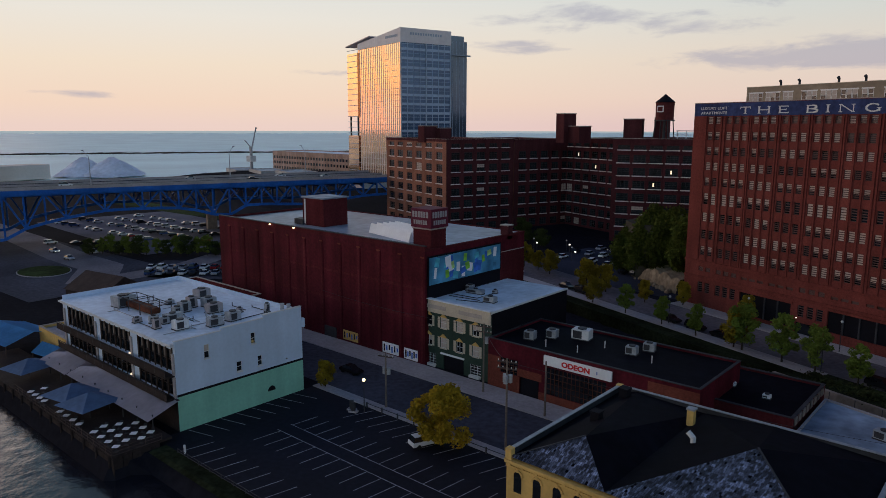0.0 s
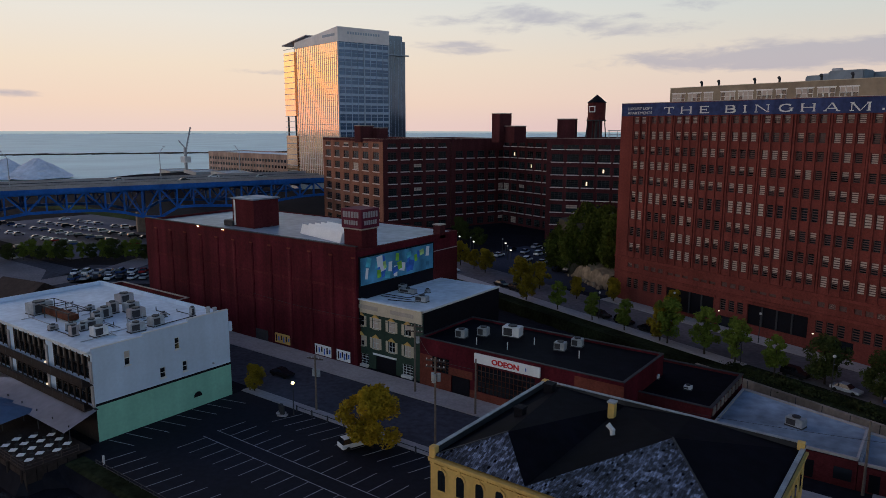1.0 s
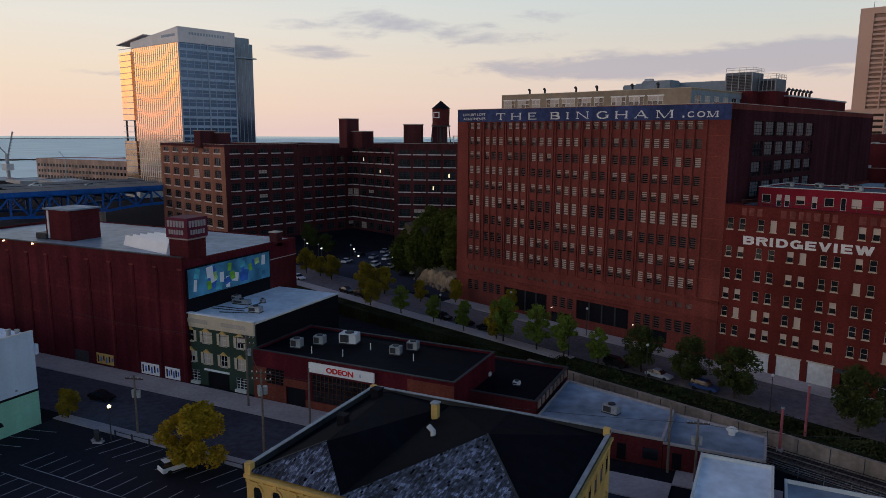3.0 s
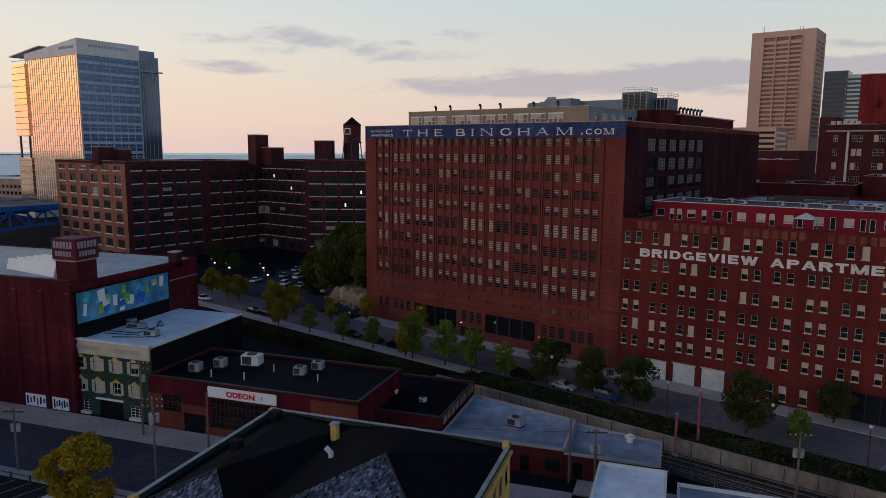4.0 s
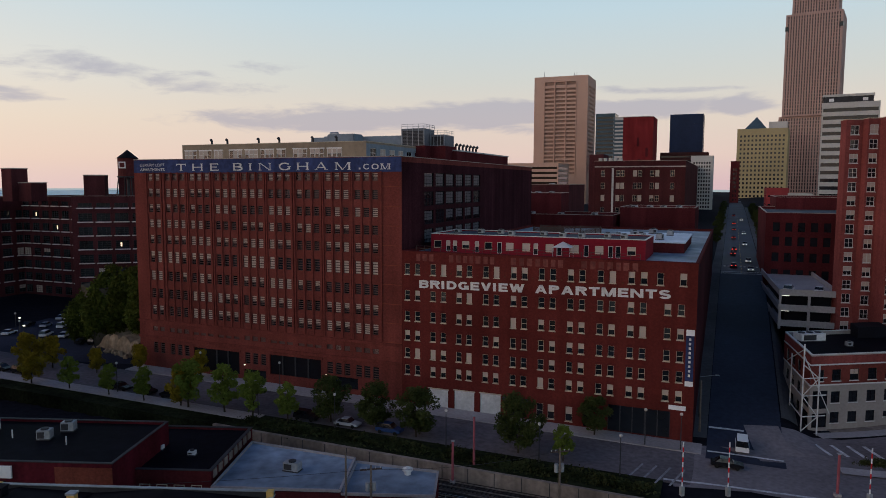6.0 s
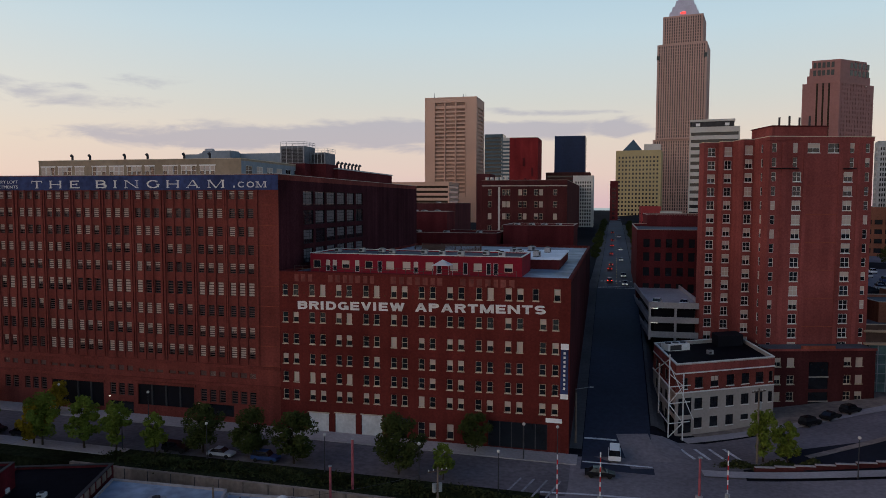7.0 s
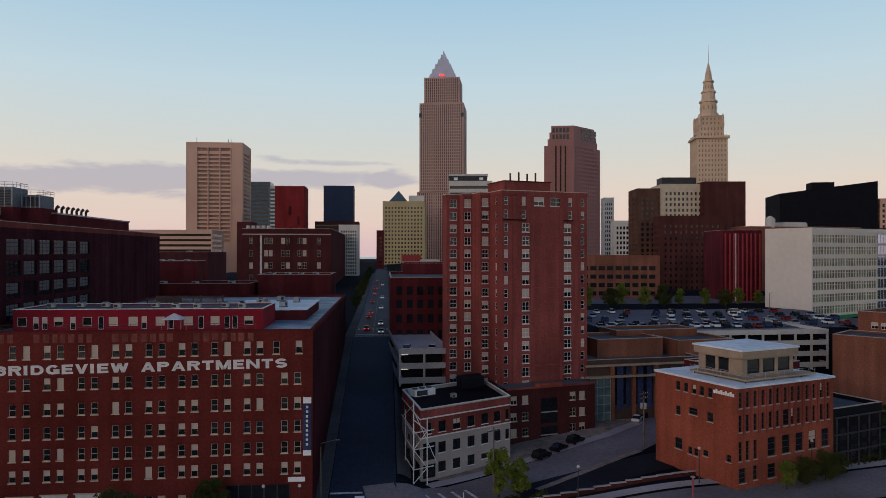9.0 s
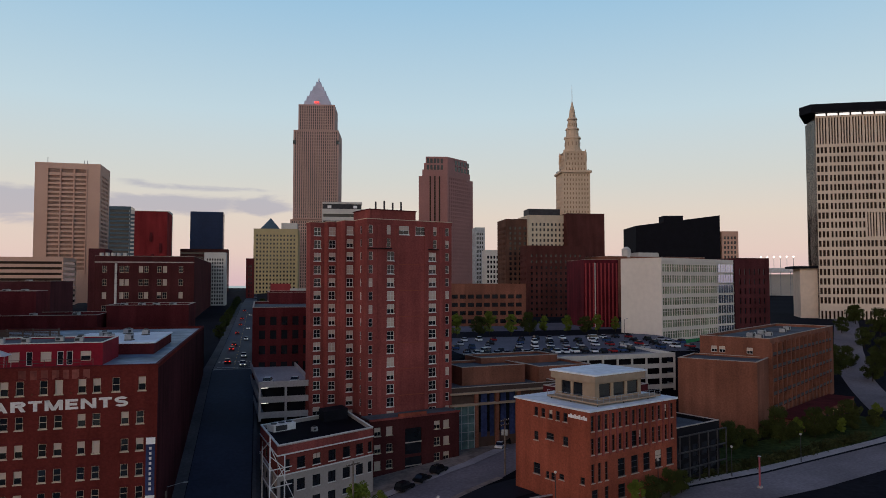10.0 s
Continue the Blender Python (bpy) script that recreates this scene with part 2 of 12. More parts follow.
M["asphalt_lot"] = stuff_mat("asphalt_lot", (0.010, 0.010, 0.018), 0.85, 0.35, 1.2, 0.06, 0.2, spec=0.2)
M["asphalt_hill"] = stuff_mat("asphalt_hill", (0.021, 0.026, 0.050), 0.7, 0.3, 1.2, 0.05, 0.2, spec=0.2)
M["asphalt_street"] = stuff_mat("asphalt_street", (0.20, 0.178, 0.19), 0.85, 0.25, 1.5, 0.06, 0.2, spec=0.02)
M["asphalt_pale"] = stuff_mat("asphalt_pale", (0.14, 0.135, 0.16), 0.85, 0.2, 1.0, 0.05, 0.15, spec=0.02)
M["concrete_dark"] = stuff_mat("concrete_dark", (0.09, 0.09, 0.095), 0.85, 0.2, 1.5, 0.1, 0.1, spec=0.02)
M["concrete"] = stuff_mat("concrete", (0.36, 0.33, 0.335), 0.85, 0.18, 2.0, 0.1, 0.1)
M["concrete_wall"] = stuff_mat("concrete_wall", (0.25, 0.20, 0.17), 0.9, 0.25, 1.5, 0.1, 0.15, streak=0.3)
M["concrete_tan"] = stuff_mat("concrete_tan", (0.60, 0.38, 0.29), 0.85, 0.10, 1.0, 0.02, 0.05)
M["concrete_pale"] = stuff_mat("concrete_pale", (0.55, 0.53, 0.50), 0.85, 0.10, 1.0, 0.05, 0.05)
M["stone_terminal"] = stuff_mat("limestone_warm", (0.62, 0.47, 0.34), 0.85, 0.12, 0.5, 0.03, 0.05)
M["granite_pink"] = stuff_mat("granite_pink", (0.36, 0.18, 0.165), 0.6, 0.1, 0.5, 0.03, 0.05)
M["granite_key"] = stuff_mat("granite_warm", (0.46, 0.30, 0.26), 0.6, 0.1, 0.5, 0.03, 0.05)
M["steel_cap"] = stuff_mat("steel_cap", (0.50, 0.50, 0.58), 0.5, 0.1, 0.5, 0.05, 0.0, metal=0.3)
M["grass"] = stuff_mat("grass", (0.036, 0.052, 0.018), 0.95, 0.5, 0.8, 0.05, 0.4, spec=0.02)
M["earth"] = stuff_mat("earth", (0.075, 0.065, 0.05), 0.95, 0.4, 0.5, 0.03, 0.4, spec=0.02)
M["rock"] = stuff_mat("rock", (0.25, 0.19, 0.13), 0.9, 0.35, 0.8, 0.2, 0.8)
M["metal_grey"] = stuff_mat("metal_grey", (0.36, 0.38, 0.40), 0.5, 0.2, 2.0, 0.4, 0.05, metal=0.3)
M["metal_dark"] = stuff_mat("metal_dark", (0.05, 0.05, 0.055), 0.5, 0.25, 2.0, 0.4, 0.05)
M["metal_white"] = stuff_mat("metal_white", (0.66, 0.66, 0.66), 0.5, 0.15, 2.0, 0.4, 0.05)
M["bridge_blue"] = stuff_mat("bridge_blue", (0.014, 0.105, 0.40), 0.55, 0.25, 1.0, 0.1, 0.05)
M["line_white"] = stuff_mat("road_paint_white", (0.27, 0.27, 0.29), 0.8, 0.35, 3.0, 0.5, 0.05)
M["line_fresh"] = stuff_mat("road_paint_fresh", (0.55, 0.55, 0.57), 0.8, 0.3, 3.0, 0.5, 0.05)
M["sign_red"] = stuff_mat("sign_red", (0.62, 0.03, 0.035), 0.5, 0.08, 3.0, 0.3, 0.0)
M["sign_white"] = stuff_mat("sign_white", (0.86, 0.86, 0.86), 0.5, 0.05, 3.0, 0.3, 0.0)
M["wood"] = stuff_mat("wood_weathered", (0.080, 0.058, 0.052), 0.8, 0.3, 4.0, 0.4, 0.2)
M["rust"] = stuff_mat("steel_rusty", (0.10, 0.035, 0.02), 0.8, 0.4, 2.0, 0.3, 0.1)
M["frame_brown"] = stuff_mat("frame_brown", (0.13, 0.075, 0.07), 0.6, 0.2, 3.0, 0.2, 0.0)
M["leaf_green"] = stuff_mat("leaf_green", (0.125, 0.165, 0.028), 0.7, 0.35, 2.0, 0.3, 0.0, spec=0.02)
M["leaf_dark"] = stuff_mat("leaf_dark", (0.050, 0.062, 0.019), 0.7, 0.35, 2.0, 0.3, 0.0, spec=0.02)
M["leaf_yellow"] = stuff_mat("leaf_yellow", (0.36, 0.235, 0.02), 0.7, 0.35, 2.0, 0.3, 0.0, spec=0.02)
M["bark"] = stuff_mat("bark", (0.05, 0.038, 0.03), 0.9, 0.3, 6.0, 0.5, 0.3)
M["canvas_blue"] = stuff_mat("canvas_blue", (0.07, 0.30, 0.60), 0.8, 0.12, 2.0, 0.3, 0.05)
M["red_paint"] = stuff_mat("paint_red", (0.21, 0.012, 0.024), 0.7, 0.15, 2.0, 0.2, 0.05)
M["car_white"] = stuff_mat("car_white", (0.72, 0.73, 0.75), 0.25, 0.03, 2.0, 0.3, 0.0)
M["car_black"] = stuff_mat("car_black", (0.015, 0.015, 0.018), 0.2, 0.05, 2.0, 0.3, 0.0)
M["car_silver"] = stuff_mat("car_silver", (0.36, 0.38, 0.42), 0.25, 0.05, 2.0, 0.3, 0.0)
M["car_red"] = stuff_mat("car_red", (0.30, 0.02, 0.02), 0.25, 0.05, 2.0, 0.3, 0.0)
M["car_blue"] = stuff_mat("car_blue", (0.03, 0.06, 0.16), 0.25, 0.05, 2.0, 0.3, 0.0)
M["rubber"] = stuff_mat("rubber", (0.015, 0.015, 0.015), 0.9, 0.1, 4.0, 0.5, 0.0)
M["lamp_warm"] = glow_mat("lamp_warm", (1.0, 0.72, 0.35), 6.0)
M["lamp_white"] = glow_mat("lamp_white", (1.0, 0.93, 0.8), 1.3)
M["lamp_dim"] = glow_mat("lamp_dim", (1.0, 0.75, 0.5), 1.2)
M["lamp_red"] = glow_mat("lamp_red", (1.0, 0.04, 0.03), 2.2)

# ---- building blocks ----
G = -19.2                                        # the down-town street grid, degrees from +x


def mesh_of(name, bm, mats):
    me = bpy.data.meshes.new(name)
    bm.to_mesh(me)
    bm.free()
    for m in mats if isinstance(mats, (list, tuple)) else [mats]:
        me.materials.append(m)
    return me


def part(name, bm, mats, parent=None, label="", m=None):
    """A bmesh (or a ready mesh) as one object under a thing or a part."""
    me = bm if isinstance(bm, bpy.types.Mesh) else mesh_of(name, bm, mats)
    ob = new(name, me)
    if parent:
        ob.parent = parent
    if m is not None:
        ob.matrix_basis = m
    return tagged(ob, label)


def thing(name, m, label, category, group="", kind=""):
    ob = new(name)
    ob.empty_display_size = 0.5
    ob.matrix_basis = m
    return tagged(ob, label, category, group, kind)


def box(bm, x0, y0, z0, x1, y1, z1, mat=0):
    v = [bm.verts.new(p) for p in ((x0, y0, z0), (x1, y0, z0), (x1, y1, z0), (x0, y1, z0), (x0, y0, z1), (x1, y0, z1), (x1, y1, z1), (x0, y1, z1))]
    for i in ((3, 2, 1, 0), (4, 5, 6, 7), (0, 1, 5, 4), (1, 2, 6, 5), (2, 3, 7, 6), (3, 0, 4, 7)):
        bm.faces.new([v[k] for k in i]).material_index = mat


def boxed(x0, y0, z0, x1, y1, z1, bevel=0.0):
    bm = bmesh.new()
    box(bm, x0, y0, z0, x1, y1, z1)
    if bevel:
        bmesh.ops.bevel(bm, geom=list(bm.edges), offset=bevel, segments=2, affect="EDGES")
    return bm


def tube(bm, a, b, r0, r1=None, n=8, mat=0, caps=True):
    """A tapered round bar from a to b."""
    a, b = Vector(a), Vector(b)
    r1 = r0 if r1 is None else r1
    q = (b - a).to_track_quat("Z", "Y")
    rings = []
    for p, r in ((a, r0), (b, r1)):
        rings.append([bm.verts.new(p + q @ Vector((r * math.cos(2 * math.pi * k / n), r * math.sin(2 * math.pi * k / n), 0))) for k in range(n)])
    for k in range(n):
        bm.faces.new((rings[0][k], rings[0][(k + 1) % n], rings[1][(k + 1) % n], rings[1][k])).material_index = mat
    if caps:
        bm.faces.new(rings[0][::-1]).material_index = mat
        bm.faces.new(rings[1]).material_index = mat


def beam(bm, a, b, w, h, mat=0):
    """A square bar from a to b, w wide and h high."""
    a, b = Vector(a), Vector(b)
    d = (b - a).normalized()
    s = d.cross(Vector((0, 0, 1)))
    s = Vector((1, 0, 0)) if s.length < 1e-4 else s.normalized()
    u = s.cross(d).normalized()
    v = []
    for p in (a, b):
        for i, j in ((-1, -1), (1, -1), (1, 1), (-1, 1)):
            v.append(bm.verts.new(p + s * (i * w / 2) + u * (j * h / 2)))
    for i in ((0, 1, 5, 4), (1, 2, 6, 5), (2, 3, 7, 6), (3, 0, 4, 7), (3, 2, 1, 0), (4, 5, 6, 7)):
        bm.faces.new([v[k] for k in i]).material_index = mat


def slab(bm, pts, z0, z1, mat=0):
    """An upright prism over the corners pts (counter-clockwise)."""
    lo = [bm.verts.new((x, y, z0)) for x, y in pts]
    hi = [bm.verts.new((x, y, z1)) for x, y in pts]
    n = len(pts)
    bm.faces.new(hi).material_index = mat
    bm.faces.new(lo[::-1]).material_index = mat
    for i in range(n):
        bm.faces.new((lo[i], lo[(i + 1) % n], hi[(i + 1) % n], hi[i])).material_index = mat


class Face:
    """One upright side of a building: o its lower left corner seen from outside, u along it; a runs along, z up, d inwards."""

    def __init__(self, o, u, length, height):
        self.o, self.u = Vector(o), Vector(u).normalized()
        self.n = self.u.cross(Vector((0, 0, 1)))     # outward
        self.length, self.height = length, height

    def at(self, a, z, d=0.0):
        return self.o + self.u * a + Vector((0, 0, z)) - self.n * d

    def stand(self, a, z, d=0.0):
        m = Matrix((self.u, -self.n, Vector((0, 0, 1)))).transposed().to_4x4()
        return Matrix.Translation(self.at(a, z, d)) @ m


def four_faces(lx, ly, h):
    """The sides of a block lx by ly whose front left foot is the origin: front, right, back, left."""
    return {"front": Face((0, 0, 0), (1, 0, 0), lx, h), "right": Face((lx, 0, 0), (0, 1, 0), ly, h),
            "back": Face((lx, ly, 0), (-1, 0, 0), lx, h), "left": Face((0, ly, 0), (0, -1, 0), ly, h)}


def pierced(bm, f, holes, depth=0.3, mat=0, z0=0.0, z1=None):
    """The skin of a side with real openings and their reveals. holes: (a0, a1, z0, z1)."""
    z1 = f.height if z1 is None else z1
    holes = [q for q in holes if q[0] >= 0 and q[1] <= f.length and q[2] >= z0 and q[3] <= z1]
    ca = sorted({0.0, f.length, *[round(h[0], 3) for h in holes], *[round(h[1], 3) for h in holes]})
    cz = sorted({z0, z1, *[round(h[2], 3) for h in holes], *[round(h[3], 3) for h in holes]})
    ca = [c for c in ca if 0 <= c <= f.length]
    cz = [c for c in cz if z0 <= c <= z1]
    ia, iz = {c: i for i, c in enumerate(ca)}, {c: i for i, c in enumerate(cz)}
    solid = np.ones((len(ca) - 1, len(cz) - 1), bool)
    for h in holes:
        solid[ia[round(h[0], 3)]:ia[round(h[1], 3)], iz[round(h[2], 3)]:iz[round(h[3], 3)]] = False
    # joins runs of solid cells into long strips
    for j in range(len(cz) - 1):
        i = 0
        while i < len(ca) - 1:
            if not solid[i, j]:
                i += 1
                continue
            k = i
            while k < len(ca) - 1 and solid[k, j]:
                k += 1
            bm.faces.new([bm.verts.new(f.at(a, z)) for a, z in ((ca[i], cz[j]), (ca[k], cz[j]), (ca[k], cz[j + 1]), (ca[i], cz[j + 1]))]).material_index = mat
            i = k
    for a0, a1, b0, b1 in holes:
        ring = ((a0, b0), (a1, b0), (a1, b1), (a0, b1))
        for k in range(4):
            (pa, pz), (qa, qz) = ring[k], ring[(k + 1) % 4]
            bm.faces.new([bm.verts.new(p) for p in (f.at(pa, pz, depth), f.at(qa, qz, depth), f.at(qa, qz), f.at(pa, pz))]).material_index = mat


def block_walls(lx, ly, h, holes, depth=0.3, core_mat=1, z0=0.0):
    """Walls of a block: pierced sides, and a core behind the openings (second material)."""
    bm = bmesh.new()
    for k, f in four_faces(lx, ly, h).items():
        pierced(bm, f, holes.get(k, ()), depth, 0, z0)
    # where the core is black, it stands in for the dark of the rooms
    box(bm, depth, depth, z0, lx - depth, ly - depth, h - 0.02, core_mat)
    return bm


WINDOWS = {}


BARS = {"sash": (1, 2), "two": (2, 2), "grid": (3, 4), "plain": (1, 1), "ribbon": (3, 1), "tall": (1, 3), "slats": (1, 5)}


def frame_plate(w, h, style):
    """Frame and bars of a window as one connected plate, its foot's middle at the origin."""
    t = 0.07 if w < 1.3 else 0.09
    nx, nz = BARS[style]
    xs, zs = [-w / 2, -w / 2 + t], [0.0, t]
    for i in range(1, nx):
        c = -w / 2 + w * i / nx
        xs += [c - 0.03, c + 0.03]
    for j in range(1, nz):
        c = h * j / nz
        half = 0.085 if style == "slats" else 0.035
        zs += [c - half, c + half]
    xs += [w / 2 - t, w / 2]
    zs += [h - t, h]
    bm = bmesh.new()
    v = [[bm.verts.new((x, 0.0, z)) for z in zs] for x in xs]
    for i in range(len(xs) - 1):
        for j in range(len(zs) - 1):
            if i % 2 == 0 or j % 2 == 0:
                bm.faces.new((v[i][j], v[i + 1][j], v[i + 1][j + 1], v[i][j + 1]))
    ext = bmesh.ops.extrude_face_region(bm, geom=bm.faces[:])
    for e in ext["geom"]:
        if isinstance(e, bmesh.types.BMVert):
            e.co.y += 0.1
    bmesh.ops.recalc_face_normals(bm, faces=bm.faces[:])
    return bm


def window_mesh(w, h, style, frame_mat, state):
    """Frame, pane and blind meshes of a window; state 0 bare, 1 blind half down, 2 blind down."""
    w, h = round(w, 2), round(h, 2)
    key = (w, h, style, frame_mat)
    if key not in WINDOWS:
        WINDOWS[key] = mesh_of("window", frame_plate(w, h, style), M[frame_mat])
    if (w, h) not in WINDOWS:
        WINDOWS[(w, h)] = mesh_of("pane", boxed(-w / 2 + 0.06, 0.06, 0.05, w / 2 - 0.06, 0.08, h - 0.05), M["glass_dark"])
    if state and (w, h, state) not in WINDOWS:
        WINDOWS[(w, h, state)] = mesh_of("blind", boxed(-w / 2 + 0.07, 0.035, h * 0.5 if state == 1 else 0.08, w / 2 - 0.07, 0.055, h - 0.06), M["blind"])
    return WINDOWS[key], WINDOWS[(w, h)], WINDOWS[(w, h, state)] if state else None


def sill_mesh(w, mat="stone_sill"):
    key = ("sill", round(w, 2), mat)
    if key not in WINDOWS:
        bm = boxed(-w / 2, -0.1, -0.16, w / 2, 0.12, 0.0)
        WINDOWS[key] = mesh_of("sill", bm, M[mat])
    return WINDOWS[key]


RND = random.Random(7)


def put_windows(parent, f, wins, style="sash", frame_mat="trim_cream", blinds=(0.55, 0.25), depth=0.14, sill=None, limit=300, panes=True, states=None):
    """Window parts in the openings of a side; past the limit they go into one joined part."""
    made = []
    rest = None
    for i, (a0, a1, z0, z1) in enumerate(wins):
        r = RND.random()
        state = 0 if r < blinds[0] else (1 if r < blinds[0] + blinds[1] else 2)
        if states and i < len(states):
            state = states[i]
        meshes = window_mesh(a1 - a0, z1 - z0, style, frame_mat, state)
        m = f.stand((a0 + a1) / 2, z0, depth)
        if i < limit:
            w = part("window", meshes[0], None, parent, m=m)
            if panes:
                part("pane", meshes[1], None, w)
            if meshes[2]:
                part("blind", meshes[2], None, w)
            if sill:
                part("sill", sill_mesh(a1 - a0 + 0.2, sill), None, w, m=Matrix.Translation((0, -depth, 0)))
            made.append(w)
        else:
            if rest is None:
                rest = bmesh.new()
            for slot, me in enumerate(meshes):
                if me is None:
                    continue
                n0, f0 = len(rest.verts), len(rest.faces)
                rest.from_mesh(me)
                rest.verts.ensure_lookup_table()
                rest.faces.ensure_lookup_table()
                for v in rest.verts[n0:]:
                    v.co = m @ v.co
                for q in rest.faces[f0:]:
                    q.material_index = slot
    if rest is not None:
        o = part("window_rest", rest, [M[frame_mat], M["glass_dark"], M["blind"]], parent)
        tagged(o, kind="stuff")
    return made


def flat_roof(parent, lx, ly, h, mat, parapet=0.8, thick=0.35, wall_mat=None, cap="trim_cream", inset=0.0):
    """A roof sheet sunk behind a parapet with a coping."""
    part("roof", boxed(0.05, 0.05, h - 0.3, lx - 0.05, ly - 0.05, h), M[mat], parent)
    if parapet:
        bm = bmesh.new()
        z1 = h + parapet
        for x0, y0, x1, y1 in ((0, 0, lx, thick), (0, ly - thick, lx, ly), (0, thick, thick, ly - thick), (lx - thick, thick, lx, ly - thick)):
            box(bm, x0, y0, h - 0.01, x1, y1, z1)
        part("parapet", bm, wall_mat, parent)
        bm = bmesh.new()
        o = 0.06
        for x0, y0, x1, y1 in ((-o, -o, lx + o, thick + o), (-o, ly - thick - o, lx + o, ly + o), (-o, thick + o, thick + o, ly - thick - o), (lx - thick - o, thick + o, lx + o, ly - thick - o)):
            box(bm, x0, y0, z1, x1, y1, z1 + 0.12)
        part("coping", bm, M[cap], parent)


def lettering(parent, f, text, a, z, size, mat, depth=-0.02, name="lettering", spread=1.0, bold=0.0, thick=0.02, stretch=1.0, width=None, fat=0.0):
    """Words on a side, their foot at z, starting at a; width fits them to a length."""
    cu = bpy.data.curves.new(name, "FONT")
    cu.body, cu.size, cu.extrude, cu.offset = text, size, thick, bold
    cu.space_character = spread
    tmp = bpy.data.objects.new(name, cu)
    me = bpy.data.meshes.new_from_object(tmp.evaluated_get(bpy.context.evaluated_depsgraph_get()))
    bpy.data.objects.remove(tmp)
    xs = [v.co.x for v in me.vertices]
    k = stretch if width is None else width / (max(xs) - min(xs))
    x0 = min(xs)
    for v in me.vertices:
        v.co = ((v.co.x - x0) * k, -v.co.z, v.co.y)
    if fat:
        # heavier strokes: the same letters three times, a hair apart
        bm = bmesh.new()
        for i, d in enumerate((0.0, -fat, fat)):
            n0 = len(bm.verts)
            bm.from_mesh(me)
            bm.verts.ensure_lookup_table()
            for v in bm.verts[n0:]:
                v.co += Vector((d, 0.005 * i, 0))
        bm.to_mesh(me)
        bm.free()
    me.materials.clear()
    me.materials.append(M[mat])
    return part(name, me, None, parent, m=f.stand(a, z, depth))

# ---- ground: one sheet from the river bank up to the down-town plateau ----
UX, UY = math.cos(radians(G)), math.sin(radians(G))
VX, VY = -UY, UX                                  # uphill, along the streets


def grid_st(x, y):
    """Along the warehouse fronts (0 at their middle corner) and uphill from them."""
    dx, dy = x + 2.0, y - 139.4
    return dx * UX + dy * UY, dx * VX + dy * VY


def smooth(a, b, v):
    t = min(1.0, max(0.0, (v - a) / (b - a)))
    return t * t * (3 - 2 * t)


def height(x, y):
    s, t = grid_st(x, y)
    # river flats, then the bench that carries the warehouse street
    bench = 1.95 - 0.008 * s
    z_left = bench * smooth(-24.2, -21.0, t)
    z_right = 1.7 + 2.8 * smooth(76, 118, s) * smooth(-22, -8, t)
    k = smooth(50, 57, s)
    z = z_left * (1 - k) + z_right * k
    # the hill: up the street, behind the warehouses, and further back on the far side
    street = 17.0 * min(1.0, max(0.0, t / 95.0)) * smooth(-85, -74, s) * (smooth(4, 22, t) if s < -66 else 1.0)
    far_side = 17.0 * smooth(73, 88 + 95 * smooth(205, 245, s), t)
    k = smooth(67, 72, s)
    z += street * (1 - k) + far_side * k + 7.0 * smooth(100, 520, t) * smooth(-90, -70, s)
    # river
    edge = 35.0 if x < -89 else 40.5
    if -60 < y < edge + 1:
        z -= 6.0 * smooth(edge + 0.5, edge - 2.0, y) * smooth(-58, -50, y)
    # lake
    lake = x * -0.819 + y * 0.574
    if lake > 640:
        z = z * (1 - smooth(640, 700, lake)) - 8.0 * smooth(640, 700, lake)
    return z


def ground_sheet():
    xs = sorted({*np.arange(-420, 420.1, 6).tolist(), *np.arange(-150, 130, 3).tolist(), *[-4800, -3000, -2000, -1400, -1000, -800, -700, -600, -520, 520, 640, 800, 1200, 2000, 3200, 4800]})
    ys = sorted({*np.arange(-60, 420.1, 6).tolist(), *np.arange(20, 160, 2).tolist(), *[-4800, -2500, -1200, -600, -300, -150, 480, 560, 640, 760, 900, 1200, 1800, 2600, 3600, 4800]})
    verts = [(x, y, height(x, y)) for y in ys for x in xs]
    nx = len(xs)
    faces = [(j * nx + i, j * nx + i + 1, (j + 1) * nx + i + 1, (j + 1) * nx + i) for j in range(len(ys) - 1) for i in range(nx - 1)]
    me = bpy.data.meshes.new("ground")
    me.from_pydata(verts, [], faces)
    me.materials.append(M["ground"])
    return tagged(new("ground", me), "dark city ground of asphalt and earth rising uphill", "ground", kind="structure")


M["ground"] = stuff_mat("ground_asphalt_earth", (0.014, 0.014, 0.019), 0.95, 0.35, 0.8, 0.02, 0.3, spec=0.02)
ground_sheet()
def water_mat(name, scale, strength, color=(0.02, 0.025, 0.035), rough=0.07, spec=0.5):
    m = stuff_mat(name, color, rough, 0.1, 0.5, 0.01, 0.0, spec=spec)
    nw = m.node_tree
    bmp = nw.nodes.new("ShaderNodeBump")
    bmp.inputs["Strength"].default_value, bmp.inputs["Distance"].default_value = strength, 0.25
    wav = nw.nodes.new("ShaderNodeTexNoise")
    wav.inputs["Scale"].default_value, wav.inputs["Detail"].default_value = scale, 3.0
    cow = next(n for n in nw.nodes if n.type == "TEX_COORD")
    nw.links.new(cow.outputs["Object"], wav.inputs["Vector"])
    nw.links.new(wav.outputs[0], bmp.inputs["Height"])
    nw.links.new(bmp.outputs[0], nw.nodes["Principled BSDF"].inputs["Normal"])
    return m


